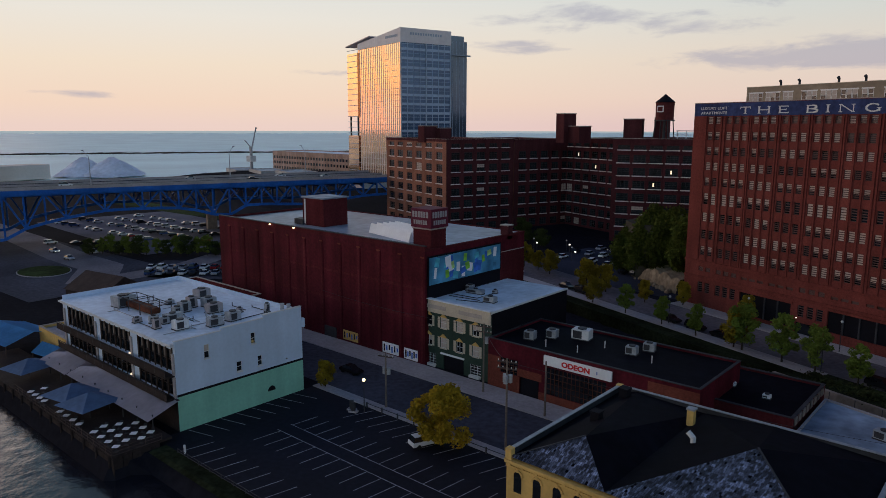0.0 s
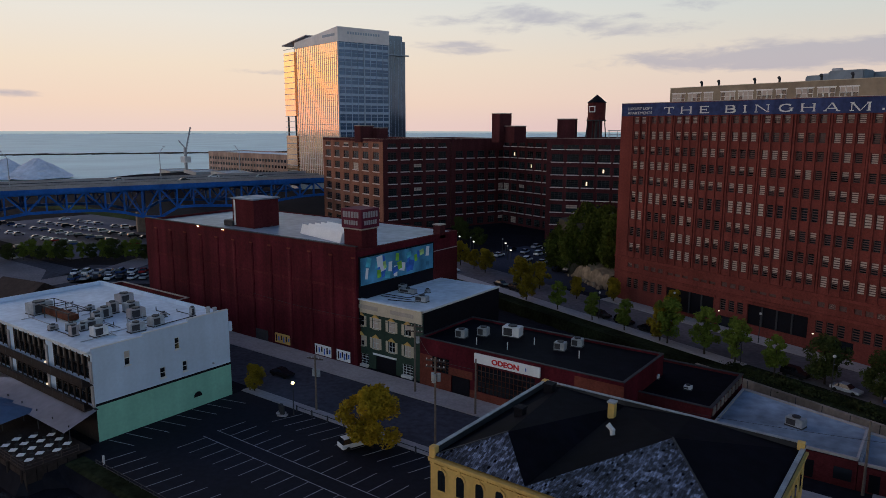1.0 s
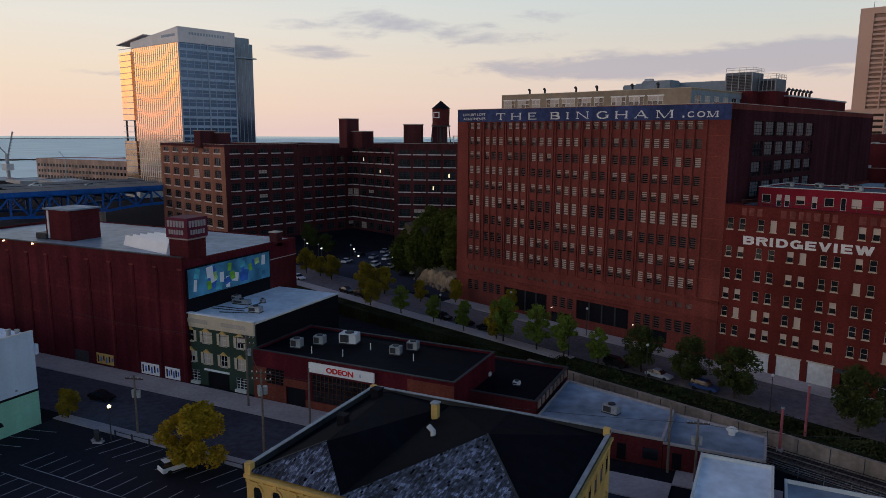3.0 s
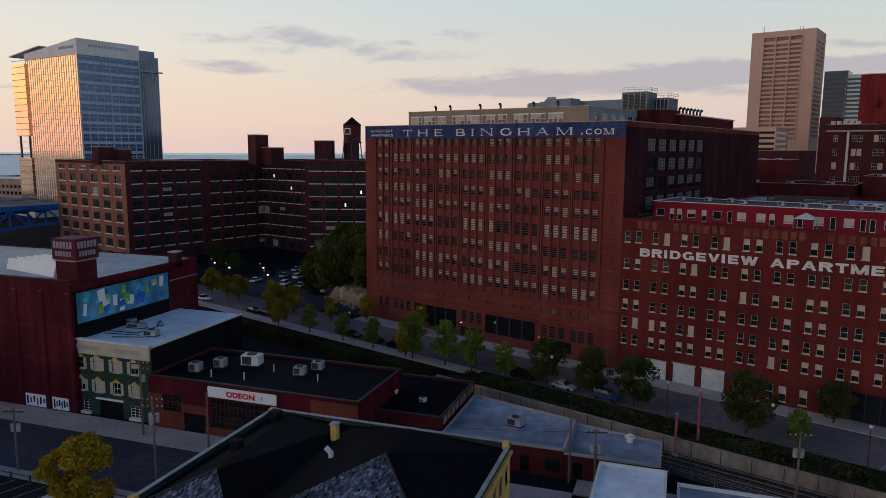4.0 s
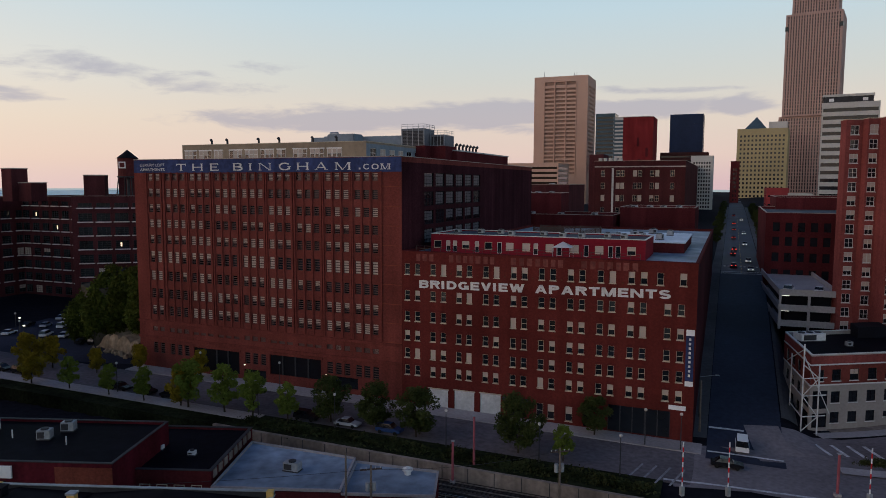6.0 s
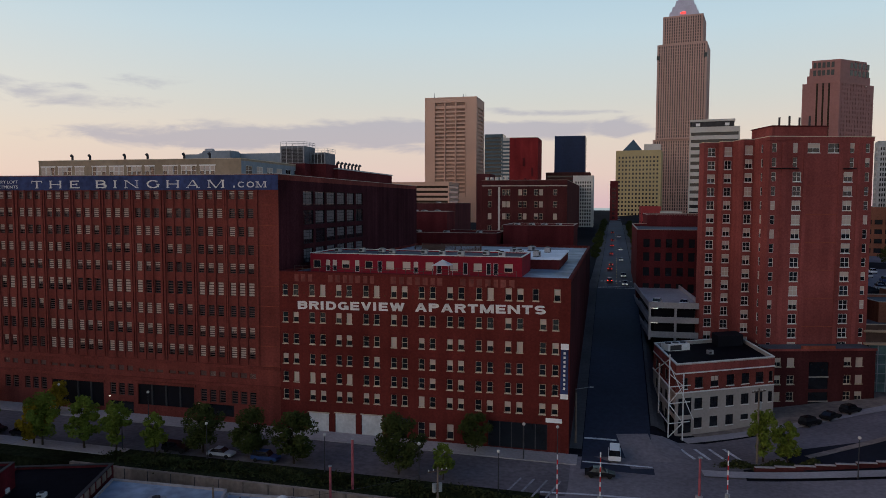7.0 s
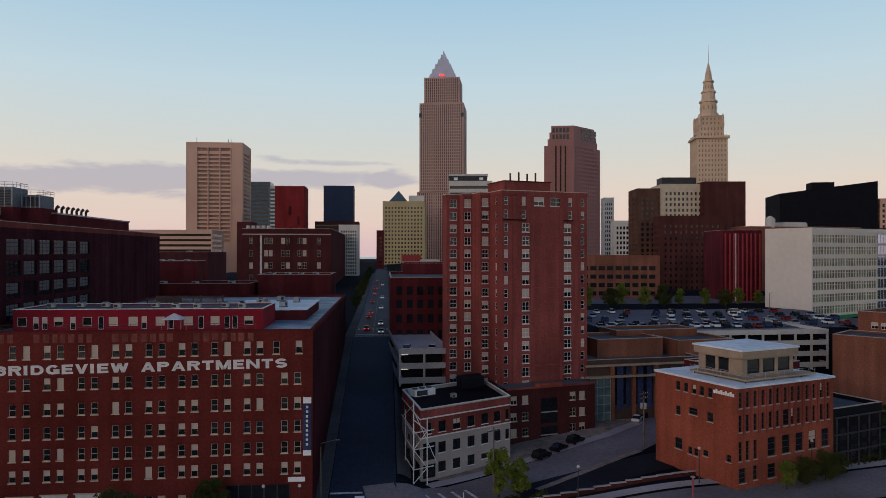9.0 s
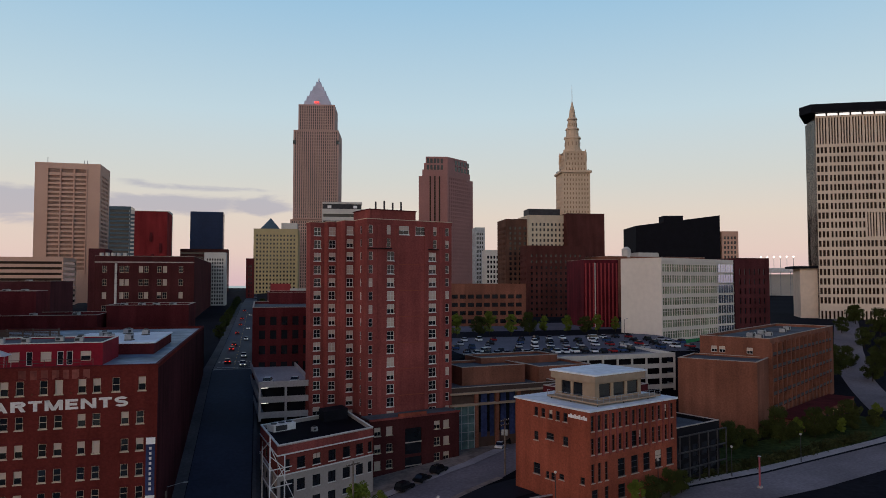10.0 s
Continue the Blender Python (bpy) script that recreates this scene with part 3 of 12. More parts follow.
# the lake's pale diffuse colour stands in for haze and mirrored sky
M["river"], M["lake"] = water_mat("river_water", 0.35, 0.6, (0.012, 0.013, 0.018), 0.16, 0.3), water_mat("lake_water", 0.04, 0.06, (0.70, 0.86, 0.84), 0.5, 0.4)
bm = bmesh.new()
bm.faces.new([bm.verts.new(p) for p in ((-900, -150, -2.2), (400, -150, -2.2), (400, 60, -2.2), (-900, 60, -2.2))])
tagged(new("water", mesh_of("river", bm, M["river"])), "dark rippled river water", "water", kind="structure")
# the lake: everything beyond the shore line to the north-west
bm = bmesh.new()
n0, n1 = Vector((-0.819, 0.574)), Vector((0.574, 0.819))
q = [n0 * 645 - n1 * 4200, n0 * 645 + n1 * 4200, n0 * 4700 + n1 * 4200, n0 * 4700 - n1 * 4200]
bm.faces.new([bm.verts.new((v.x, v.y, -2.0)) for v in q])
tagged(new("water_lake", mesh_of("lake", bm, M["lake"])), "calm pale lake water out to the horizon", "water", kind="structure")
# breakwater
bw = bmesh.new()
for k in range(60):
    v = n0 * (1230 + 60 * math.sin(k * 0.05)) + n1 * (-700 + 28 * k)
    box(bw, v.x - 16, v.y - 16, -2.5, v.x + 16, v.y + 16, -0.6 + 0.4 * math.sin(k * 1.7))
tagged(new("breakwater", mesh_of("breakwater", bw, M["earth"])), "long low stone breakwater in the lake", "breakwater", kind="stuff")

# ---- the large brick warehouses on the bench ----
def simple(name, c, yaw, lx, ly, z0, z1, wall, label, category="building", roof="roof_gravel", parapet=0.8, holes=None, depth=0.3, core="glass_dark", cap="stone_sill", group="", sink=1.0):
    """A block-shaped building; holes by side, all in one skin. c: its front left foot."""
    b = thing(name, pose(c[0], c[1], z0, 0, 0, yaw), label, category, group)
    h = z1 - z0 - parapet
    part("wall", block_walls(lx, ly, h, holes or {}, depth, 1, -sink), [M[wall], M[core]], b)
    flat_roof(b, lx, ly, h, roof, parapet, 0.35, M[wall], cap)
    return b, four_faces(lx, ly, h)


def hole_at(a, z, w, h):
    return (a - w / 2, a + w / 2, z - h / 2, z + h / 2)


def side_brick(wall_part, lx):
    """The flank takes a darker maroon brick colour than the front, its shade painted in."""
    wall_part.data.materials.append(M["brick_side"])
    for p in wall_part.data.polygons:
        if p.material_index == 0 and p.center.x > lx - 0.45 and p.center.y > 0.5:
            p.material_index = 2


def roman_letter(ch, w, h):
    """A capital with thick and thin strokes and flat serifs, its lower left corner at the origin."""
    bm = bmesh.new()
    thick, thin = 0.25 * h, 0.12 * h

    def bar(x0, z0, x1, z1, t):
        beam(bm, (x0, 0, z0), (x1, 0, z1), 0.03, t) if abs(x1 - x0) > abs(z1 - z0) * 3 else quad(x0, z0, x1, z1, t)

    def quad(x0, z0, x1, z1, t):
        q = [(x0 - t / 2, z0), (x0 + t / 2, z0), (x1 + t / 2, z1), (x1 - t / 2, z1)]
        a = [bm.verts.new((x, -0.015, z)) for x, z in q]
        c = [bm.verts.new((x, 0.015, z)) for x, z in q]
        bm.faces.new(a)
        for i in range(4):
            bm.faces.new((a[i], c[i], c[(i + 1) % 4], a[(i + 1) % 4]))

    def serif(x, z, r=0.4):
        beam(bm, (max(-0.1, x - r), 0, z), (min(w + 0.1, x + r), 0, z), 0.03, 0.14)

    def stem(x, t=thick):
        quad(x, 0, x, h, t)
        serif(x, 0.07)
        serif(x, h - 0.07)

    def bow(cx, cz, rx, rz, a0, a1):
        n = 12
        for k in range(n):
            p, q = radians(a0 + (a1 - a0) * k / n), radians(a0 + (a1 - a0) * (k + 1) / n)
            mid = abs(math.cos((p + q) / 2))
            beam(bm, (cx + rx * math.cos(p), 0, cz + rz * math.sin(p)), (cx + rx * math.cos(q), 0, cz + rz * math.sin(q)), 0.03, thin + (thick - thin) * mid)

    if ch == "T":
        stem(w / 2)
        bar(0, h - 0.1, w, h - 0.1, thin)
        for x in (0.08, w - 0.08):
            quad(x, h - 0.5, x, h, 0.16)
    elif ch == "H":
        stem(thick / 2)
        stem(w - thick / 2)
        bar(0, h / 2, w, h / 2, thin)
    elif ch == "E":
        stem(thick / 2)
        for z, x1 in ((0.1, w), (h / 2, w * 0.75), (h - 0.1, w * 0.95)):
            bar(0, z, x1, z, thin)
            quad(x1 - 0.08, z - 0.2 if z > h * 0.3 else z, x1 - 0.08, z + 0.2 if z < h * 0.8 else z, 0.15)
    elif ch == "B":
        stem(thick / 2)
        for cz, rz, rx in ((h * 0.74, h * 0.22, w * 0.42), (h * 0.27, h * 0.22, w * 0.52)):
            bow(w * 0.42, cz, rx, rz, -90, 90)
        for z in (0.1, h * 0.5, h - 0.1):
            bar(0.2, z, w * 0.45, z, thin)
    elif ch == "I":
        stem(w / 2)
    elif ch == "N":
        stem(0.2, thin)
        stem(w - 0.2, thin)
        quad(0.2, h, w - 0.2, 0, thick)
    elif ch == "M":
        stem(0.2, thin)
        stem(w - thick / 2)
        quad(0.25, h, w / 2, 0, thick)
        quad(w / 2, 0, w - 0.3, h, thin)
    elif ch == "A":
        quad(0.15, 0, w / 2, h, thin)
        quad(w / 2, h, w - 0.3, 0, thick)
        bar(w * 0.25, h * 0.33, w * 0.75, h * 0.33, thin)
        serif(0.15, 0.07)
        serif(w - 0.3, 0.07)
    elif ch in "CGO":
        bow(w / 2, h / 2, w / 2 - 0.1, h / 2 - 0.08, 40 if ch != "O" else 0, 325 if ch != "O" else 360)
        if ch == "G":
            quad(w - 0.25, 0.15, w - 0.25, h * 0.48, thick)
            serif(w - 0.3, h * 0.48)
    else:
        quad(w / 2, 0, w / 2, 0.35, 0.35)
    bmesh.ops.recalc_face_normals(bm, faces=bm.faces[:])
    return bm


def block_letter(ch, w, h):
    """A heavy plain capital of even strokes, its lower left corner at the origin."""
    bm = bmesh.new()
    t, y = 0.56, 0.36                                # stem and crossbar

    def quad(*q):
        a = [bm.verts.new((px, -0.035, pz)) for px, pz in q]
        c = [bm.verts.new((px, 0.005, pz)) for px, pz in q]
        bm.faces.new(a)
        for i in range(len(q)):
            bm.faces.new((a[i], c[i], c[(i + 1) % len(q)], a[(i + 1) % len(q)]))

    def rect(x0, z0, x1, z1):
        quad((x0, z0), (x1, z0), (x1, z1), (x0, z1))

    def lean(x0, z0, x1, z1):
        quad((x0, z0), (x0 + t, z0), (x1 + t, z1), (x1, z1))

    def bow(cx, cz, rx, rz, a0, a1, n=10):
        for k in range(n):
            p, q = radians(a0 + (a1 - a0) * k / n), radians(a0 + (a1 - a0) * (k + 1) / n)
            ix, iz = rx - t, rz - y
            quad((cx + ix * math.cos(p), cz + iz * math.sin(p)), (cx + rx * math.cos(p), cz + rz * math.sin(p)), (cx + rx * math.cos(q), cz + rz * math.sin(q)), (cx + ix * math.cos(q), cz + iz * math.sin(q)))

    if ch in "BRPDEI":
        rect(0, 0, t, h)
    if ch == "E":
        for z, x1 in ((0, w), ((h - y) / 2, w * 0.92), (h - y, w)):
            rect(t, z, x1, z + y)
    if ch in "BRP":
        zm = h * 0.44
        rect(t, h - y, w * 0.6, h)
        rect(t, zm, w * 0.6, zm + y)
        bow(w * 0.6, (h + zm) / 2, w * 0.4, (h - zm) / 2, -90, 90)
    if ch == "B":
        rect(t, 0, w * 0.6, y)
        bow(w * 0.6, (h * 0.44 + y) / 2, w * 0.4, (h * 0.44 + y) / 2, -90, 90)
    if ch == "R":
        quad((w * 0.45, h * 0.46), (w - t * 1.05, 0), (w + 0.02, 0), (w * 0.45 + t, h * 0.5))
    if ch == "D":
        rect(t, 0, w * 0.5, y)
        rect(t, h - y, w * 0.5, h)
        bow(w * 0.5, h / 2, w * 0.5, h / 2, -90, 90)
    if ch == "G":
        bow(w / 2, h / 2, w / 2, h / 2, 42, 330, 16)
        rect(w * 0.55, h * 0.3, w, h * 0.3 + y)
        rect(w - t * 0.8, 0.06, w, h * 0.45)
    if ch == "V":
        lean((w - t) / 2, 0, 0, h)
        lean((w - t) / 2, 0, w - t, h)
    if ch == "W":
        for x0, x1 in ((0.2, 0.0), (0.2, 0.4), (0.6, 0.4), (0.6, 0.8)):
            lean(w * x0, 0, w * x1, h)
    if ch == "A":
        lean(0, 0, (w - t) / 2, h)
        lean(w - t, 0, (w - t) / 2, h)
        rect(w * 0.25, h * 0.22, w * 0.75, h * 0.22 + y * 0.9)
    if ch == "T":
        rect((w - t) / 2, 0, (w + t) / 2, h - y)
        rect(0, h - y, w, h)
    if ch in "MN":
        rect(0, 0, t * 0.95, h)
        rect(w - t * 0.95, 0, w, h)
    if ch == "N":
        lean(w - t, 0, 0, h)
    if ch == "M":
        lean((w - t) / 2, 0, 0.05, h)
        lean((w - t) / 2, 0, w - t - 0.05, h)
    if ch == "S":
        r = (h + y) / 4
        bow(w / 2, h - r, w / 2, r, 25, 270)
        bow(w / 2, r, w / 2, r, 90, -155)
    bmesh.ops.recalc_face_normals(bm, faces=bm.faces[:])
    return bm


def loft_warehouse():
    cols = [4.6, 6.6, 9.5, 11.5, 13.5, 16.2, 18.2, 20.2, 23.0, 25.0, 27.1, 29.9, 31.9, 33.9, 36.6, 38.6, 40.6, 43.4, 45.4, 47.4, 50.1, 52.1, 54.1, 56.7, 58.6, 60.5]
    rows = [(45.4, 1.5), (42.0, 1.8), (38.6, 1.8), (35.2, 1.8), (31.7, 1.9), (27.8, 2.5), (23.6, 2.1), (19.6, 2.1), (15.8, 2.1)]
    z0 = 3.0
    wins = [hole_at(a, z - z0, 1.25, h) for z, h in rows for a in cols]
    low = [hole_at(a, 11.5 - z0, 1.35, 1.0) for a in cols if not 15 < a < 28.5 and not 35 < a < 49]
    low += [hole_at(a, 11.3 - z0, 1.5, 0.6) for a in cols if 15 < a < 28.5 or 35 < a < 49]
    low += [hole_at(a, 7.2 - z0, 1.35, 2.4) for a in cols if a < 15 or 29.5 < a < 34.5 or a > 49.5]
    dock = [(15.4, 27.7, 0.4, 5.3), (35.5, 48.0, 1.4, 5.6)]
    small = [(50.5, 56.5, 0.3, 2.6), (28.9, 34.5, -0.8, 1.8)]
    side_cols = [13.0, 18.8, 24.6, 30.4, 36.2, 42.0]
    side = [hole_at(a, z - z0, 4.9, 2.9) for z in (44.9, 41.1, 37.3, 33.5) for a in side_cols]
    b = thing("loft_warehouse", pose(-64.3, 161.1, z0, 0, 0, G), "ten-storey brown brick loft warehouse with navy painted sign band", "warehouse")
    lx, ly, h = 66.2, 92.0, 45.2
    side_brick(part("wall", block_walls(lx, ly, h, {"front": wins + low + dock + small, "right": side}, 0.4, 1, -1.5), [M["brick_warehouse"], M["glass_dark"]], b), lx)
    flat_roof(b, lx, ly, h, "roof_gravel", 1.0, 0.4, M["brick_warehouse"], "stone_sill")
    ff = four_faces(lx, ly, h)
    f = ff["front"]
    # flats share their blinds: windows of one bay are mostly alike
    bay_of = [0, 0] + [1 + i // 3 for i in range(24)]
    rs = random.Random(23)
    states = []
    for _ in rows:
        mood = [rs.choice((0, 0, 0, 1, 1, 2, 2)) for _ in range(9)]
        states += [mood[k] if rs.random() < 0.75 else rs.choice((0, 1, 2)) for k in bay_of]
    put_windows(b, f, wins + low, "slats", "frame_brown", (0.8, 0.1), 0.2, None, 300, panes=False, states=states)
    made = put_windows(b, ff["right"], side, "grid", "paint_black", (1.0, 0.0), 0.2, None)
    for i, w in enumerate(made):
        # blinds cover the upper panes of most bays, their shade put into the grey
        if rs.random() < 0.85:
            part("frosted_light", boxed(-1.9, 0.03, 0.3 if i < 12 else 0.9, 1.9, 0.05, 2.7), M["blind_flank"], w)
    # piers between the windows, proud of the wall
    edges = [3.55, 5.7, 7.9, 8.55]
    for i in range(len(cols) - 1):
        m = (cols[i] + cols[i + 1]) / 2
        edges.append(m if cols[i + 1] - cols[i] < 2.2 else cols[i] + 1.1)
        if cols[i + 1] - cols[i] >= 2.2:
            edges.append(cols[i + 1] - 1.1)
    edges = sorted(set([3.55, 61.9] + [e for e in edges if 3.5 < e < 62 and abs(e - 7.9) > 0.05]))
    for e in edges:
        part("pier", boxed(-0.16, -0.22, 13.6 - z0, 0.16, 0.05, 47.0 - z0 - 0.6), M["brick_warehouse"], b, m=f.stand(e, 0))
    for z, name in ((13.2, "string_course"), (9.6, "string_course")):
        part(name, boxed(0, -0.28, -0.25, lx, 0.03, 0.25), M["brick_warehouse"], b, m=f.stand(0, z - z0))
    # sign band
    band = part("sign_band", boxed(0.05, -0.06, 46.35 - z0, lx - 0.02, 0.02, 49.1 - z0), M["navy"], b, "navy blue painted sign band, weathered", m=f.stand(0, 0))
    fb = Face((0, -0.06, 0), (1, 0, 0), lx, h)
    for ch, x0, x1 in (("T", 12.2, 14.8), ("H", 16.6, 19.3), ("E", 21.4, 23.6), ("B", 27.4, 29.8), ("I", 31.2, 32.2), ("N", 33.9, 36.8), ("G", 38.8, 41.5), ("H", 43.1, 45.7), ("A", 47.3, 50.1), ("M", 51.9, 55.2)):
        part("letter", roman_letter(ch, x1 - x0, 1.5), M["letter"], band, m=fb.stand(x0, 46.75 - z0))
    for ch, x0, x1 in ((".", 57.1, 57.5), ("C", 58.1, 59.5), ("O", 59.9, 61.4), ("M", 61.8, 63.8)):
        part("letter", roman_letter(ch, x1 - x0, 1.1), M["letter"], band, m=fb.stand(x0, 46.8 - z0))
    lettering(band, fb, "LUXURY LOFT", 1.9, 47.75 - z0, 0.85, "letter", -0.0, width=7.0)
    lettering(band, fb, "APARTMENTS", 1.9, 46.75 - z0, 0.85, "letter", -0.0, width=7.0)
    # painted band lines on the plain end of the wall
    for k in range(9):
        part("band_line", boxed(61.8, -0.035, -0.06, lx - 0.1, 0.0, 0.06), M["brick_orange"], b, m=f.stand(0, 43.6 - z0 - 3.75 * k))
    # loading docks: dark roller doors deep in the openings
    for a0, a1, c0, c1 in dock:
        bm = boxed(a0 + 0.1, 0.30, c0 - 1.2, a1 - 0.1, 0.38, c1 - 0.05)
        part("dock_door", bm, M["paint_black"], b, m=f.stand(0, 0))
        part("dock_lintel", boxed(a0 - 0.4, -0.2, c1, a1 + 0.4, 0.05, c1 + 0.5), M["brick_warehouse"], b, m=f.stand(0, 0))
        for k in range(1, 4):
            c = a0 + (a1 - a0) * k / 4
            part("dock_post", boxed(c - 0.15, 0.1, c0, c + 0.15, 0.34, c1), M["metal_dark"], b, m=f.stand(0, 0))
    for a in (29.2, 49.2):
        part("wall_lamp", boxed(-0.11, -0.3, -0.08, 0.11, -0.02, 0.08, 0.02), M["lamp_white"], b, "lit white wall lamp", m=f.stand(a, 5.7 - z0 + 0.0))
    # penthouse floor set back on the roof
    ph = thing("rooftop_penthouse", b.matrix_basis @ pose(11.0, 3.2, h), "cream panelled penthouse storey on the warehouse roof", "penthouse")
    L, D, H = 46.0, 36.0, 3.8
    pw = [hole_at(1.2 + 4.05 * g + 1.12 * i, 1.95, 1.0, 1.9) for g in range(10) for i in range(3 if g not in (2, 6) else 2)]
    ps = [hole_at(3 + 4.2 * k, 2.0, 2.6, 1.9) for k in range(8)]
    skin = part("wall", block_walls(L, D, H, {"front": pw, "right": ps}, 0.25, 1), [M["penthouse_panel"], M["glass_dark"], M["panel_blue_grey"]], ph)
    # right side turned blue-grey: its cool shade is put into the panel colour
    for p in skin.data.polygons:
        if p.material_index == 0 and p.center.x > L - 0.3 and p.center.y > 0.3:
            p.material_index = 2
    pf = four_faces(L, D, H)
    put_windows(ph, pf["front"], pw, "sash", "trim_bright", (0.25, 0.45), -0.02)
    for g in range(10):
        n = 3 if g not in (2, 6) else 2
        a = 1.2 + 4.05 * g
        part("window_surround", boxed(a - 0.68, -0.05, 2.9, a + 1.12 * (n - 1) + 0.68, 0.02, 3.1), M["trim_bright"], ph, m=pf["front"].stand(0, 0))
        part("window_surround", boxed(a - 0.68, -0.05, 0.8, a + 1.12 * (n - 1) + 0.68, 0.02, 0.98), M["trim_bright"], ph, m=pf["front"].stand(0, 0))
    put_windows(ph, pf["right"], ps, "two", "trim_white", (0.5, 0.3), 0.1)
    flat_roof(ph, L, D, H, "roof_grey", 0.35, 0.25, M["penthouse_panel"], "trim_cream")
    for a in (7.2, 11.4, 19.6, 24.8, 33.0, 38.6):
        bm = bmesh.new()
        tube(bm, (0, 0, 0), (0, 0, 0.9), 0.22, 0.22, 10)
        tube(bm, (0, 0, 0.9), (0, -0.35, 1.15), 0.26, 0.3, 10)
        v = thing("roof_vent", ph.matrix_basis @ pose(a, 1.2, H + 0.35), "dark gooseneck vent on the penthouse roof", "vent", "vents on the penthouse")
        part("pipe", bm, M["metal_dark"], v)
    return b


def rail_fence(b, pts, h, mat, step=2.0, bars=2, name="railing", r=0.04):
    """A railing of posts and bars along pts (local to b)."""
    rail = part(name, boxed(-0.02, -0.02, 0, 0.02, 0.02, 0.02), M[mat], b)
    for (x0, y0, z0), (x1, y1, z1) in zip(pts, pts[1:]):
        n = max(1, int(math.dist((x0, y0), (x1, y1)) / step))
        for i in range(n + 1):
            k = i / n
            x, y, z = x0 + (x1 - x0) * k, y0 + (y1 - y0) * k, z0 + (z1 - z0) * k
            bm = bmesh.new()
            tube(bm, (x, y, z), (x, y, z + h), r, r, 6)
            part("post", bm, M[mat], rail)
        for j in range(bars):
            bm = bmesh.new()
            q = h * (1 - j * 0.45) - 0.03
            tube(bm, (x0, y0, z0 + q), (x1, y1, z1 + q), r * 0.8, r * 0.8, 6)
            part("bar", bm, M[mat], rail)
    return rail


def roof_unit(m, sx, sy, sz, label="pale grey rooftop air-conditioning unit", mat="metal_grey", fans=1, group="rooftop units"):
    """A packaged roof unit: skid, cased body with seams, louvred side, fan cowls on top."""
    u = thing("rooftop_unit", m, label, "air conditioner", group)
    part("skid", boxed(-sx / 2, -sy / 2, 0, sx / 2, sy / 2, 0.15), M["metal_dark"], u)
    part("casing", boxed(-sx / 2 + 0.04, -sy / 2 + 0.04, 0.15, sx / 2 - 0.04, sy / 2 - 0.04, sz, 0.05), M[mat], u)
    part("grille", boxed(-sx * 0.4, -sy / 2 - 0.01, 0.3, sx * 0.1, -sy / 2 + 0.05, sz - 0.2), M["metal_dark"], u)
    for k in range(fans):
        x = (k - (fans - 1) / 2) * sx / max(1, fans)
        bm = bmesh.new()
        tube(bm, (x, 0, sz - 0.02), (x, 0, sz + 0.18), min(sx / fans, sy) * 0.36, min(sx / fans, sy) * 0.36, 16)
        part("fan_cowl", bm, M["metal_dark"], u)
    return u


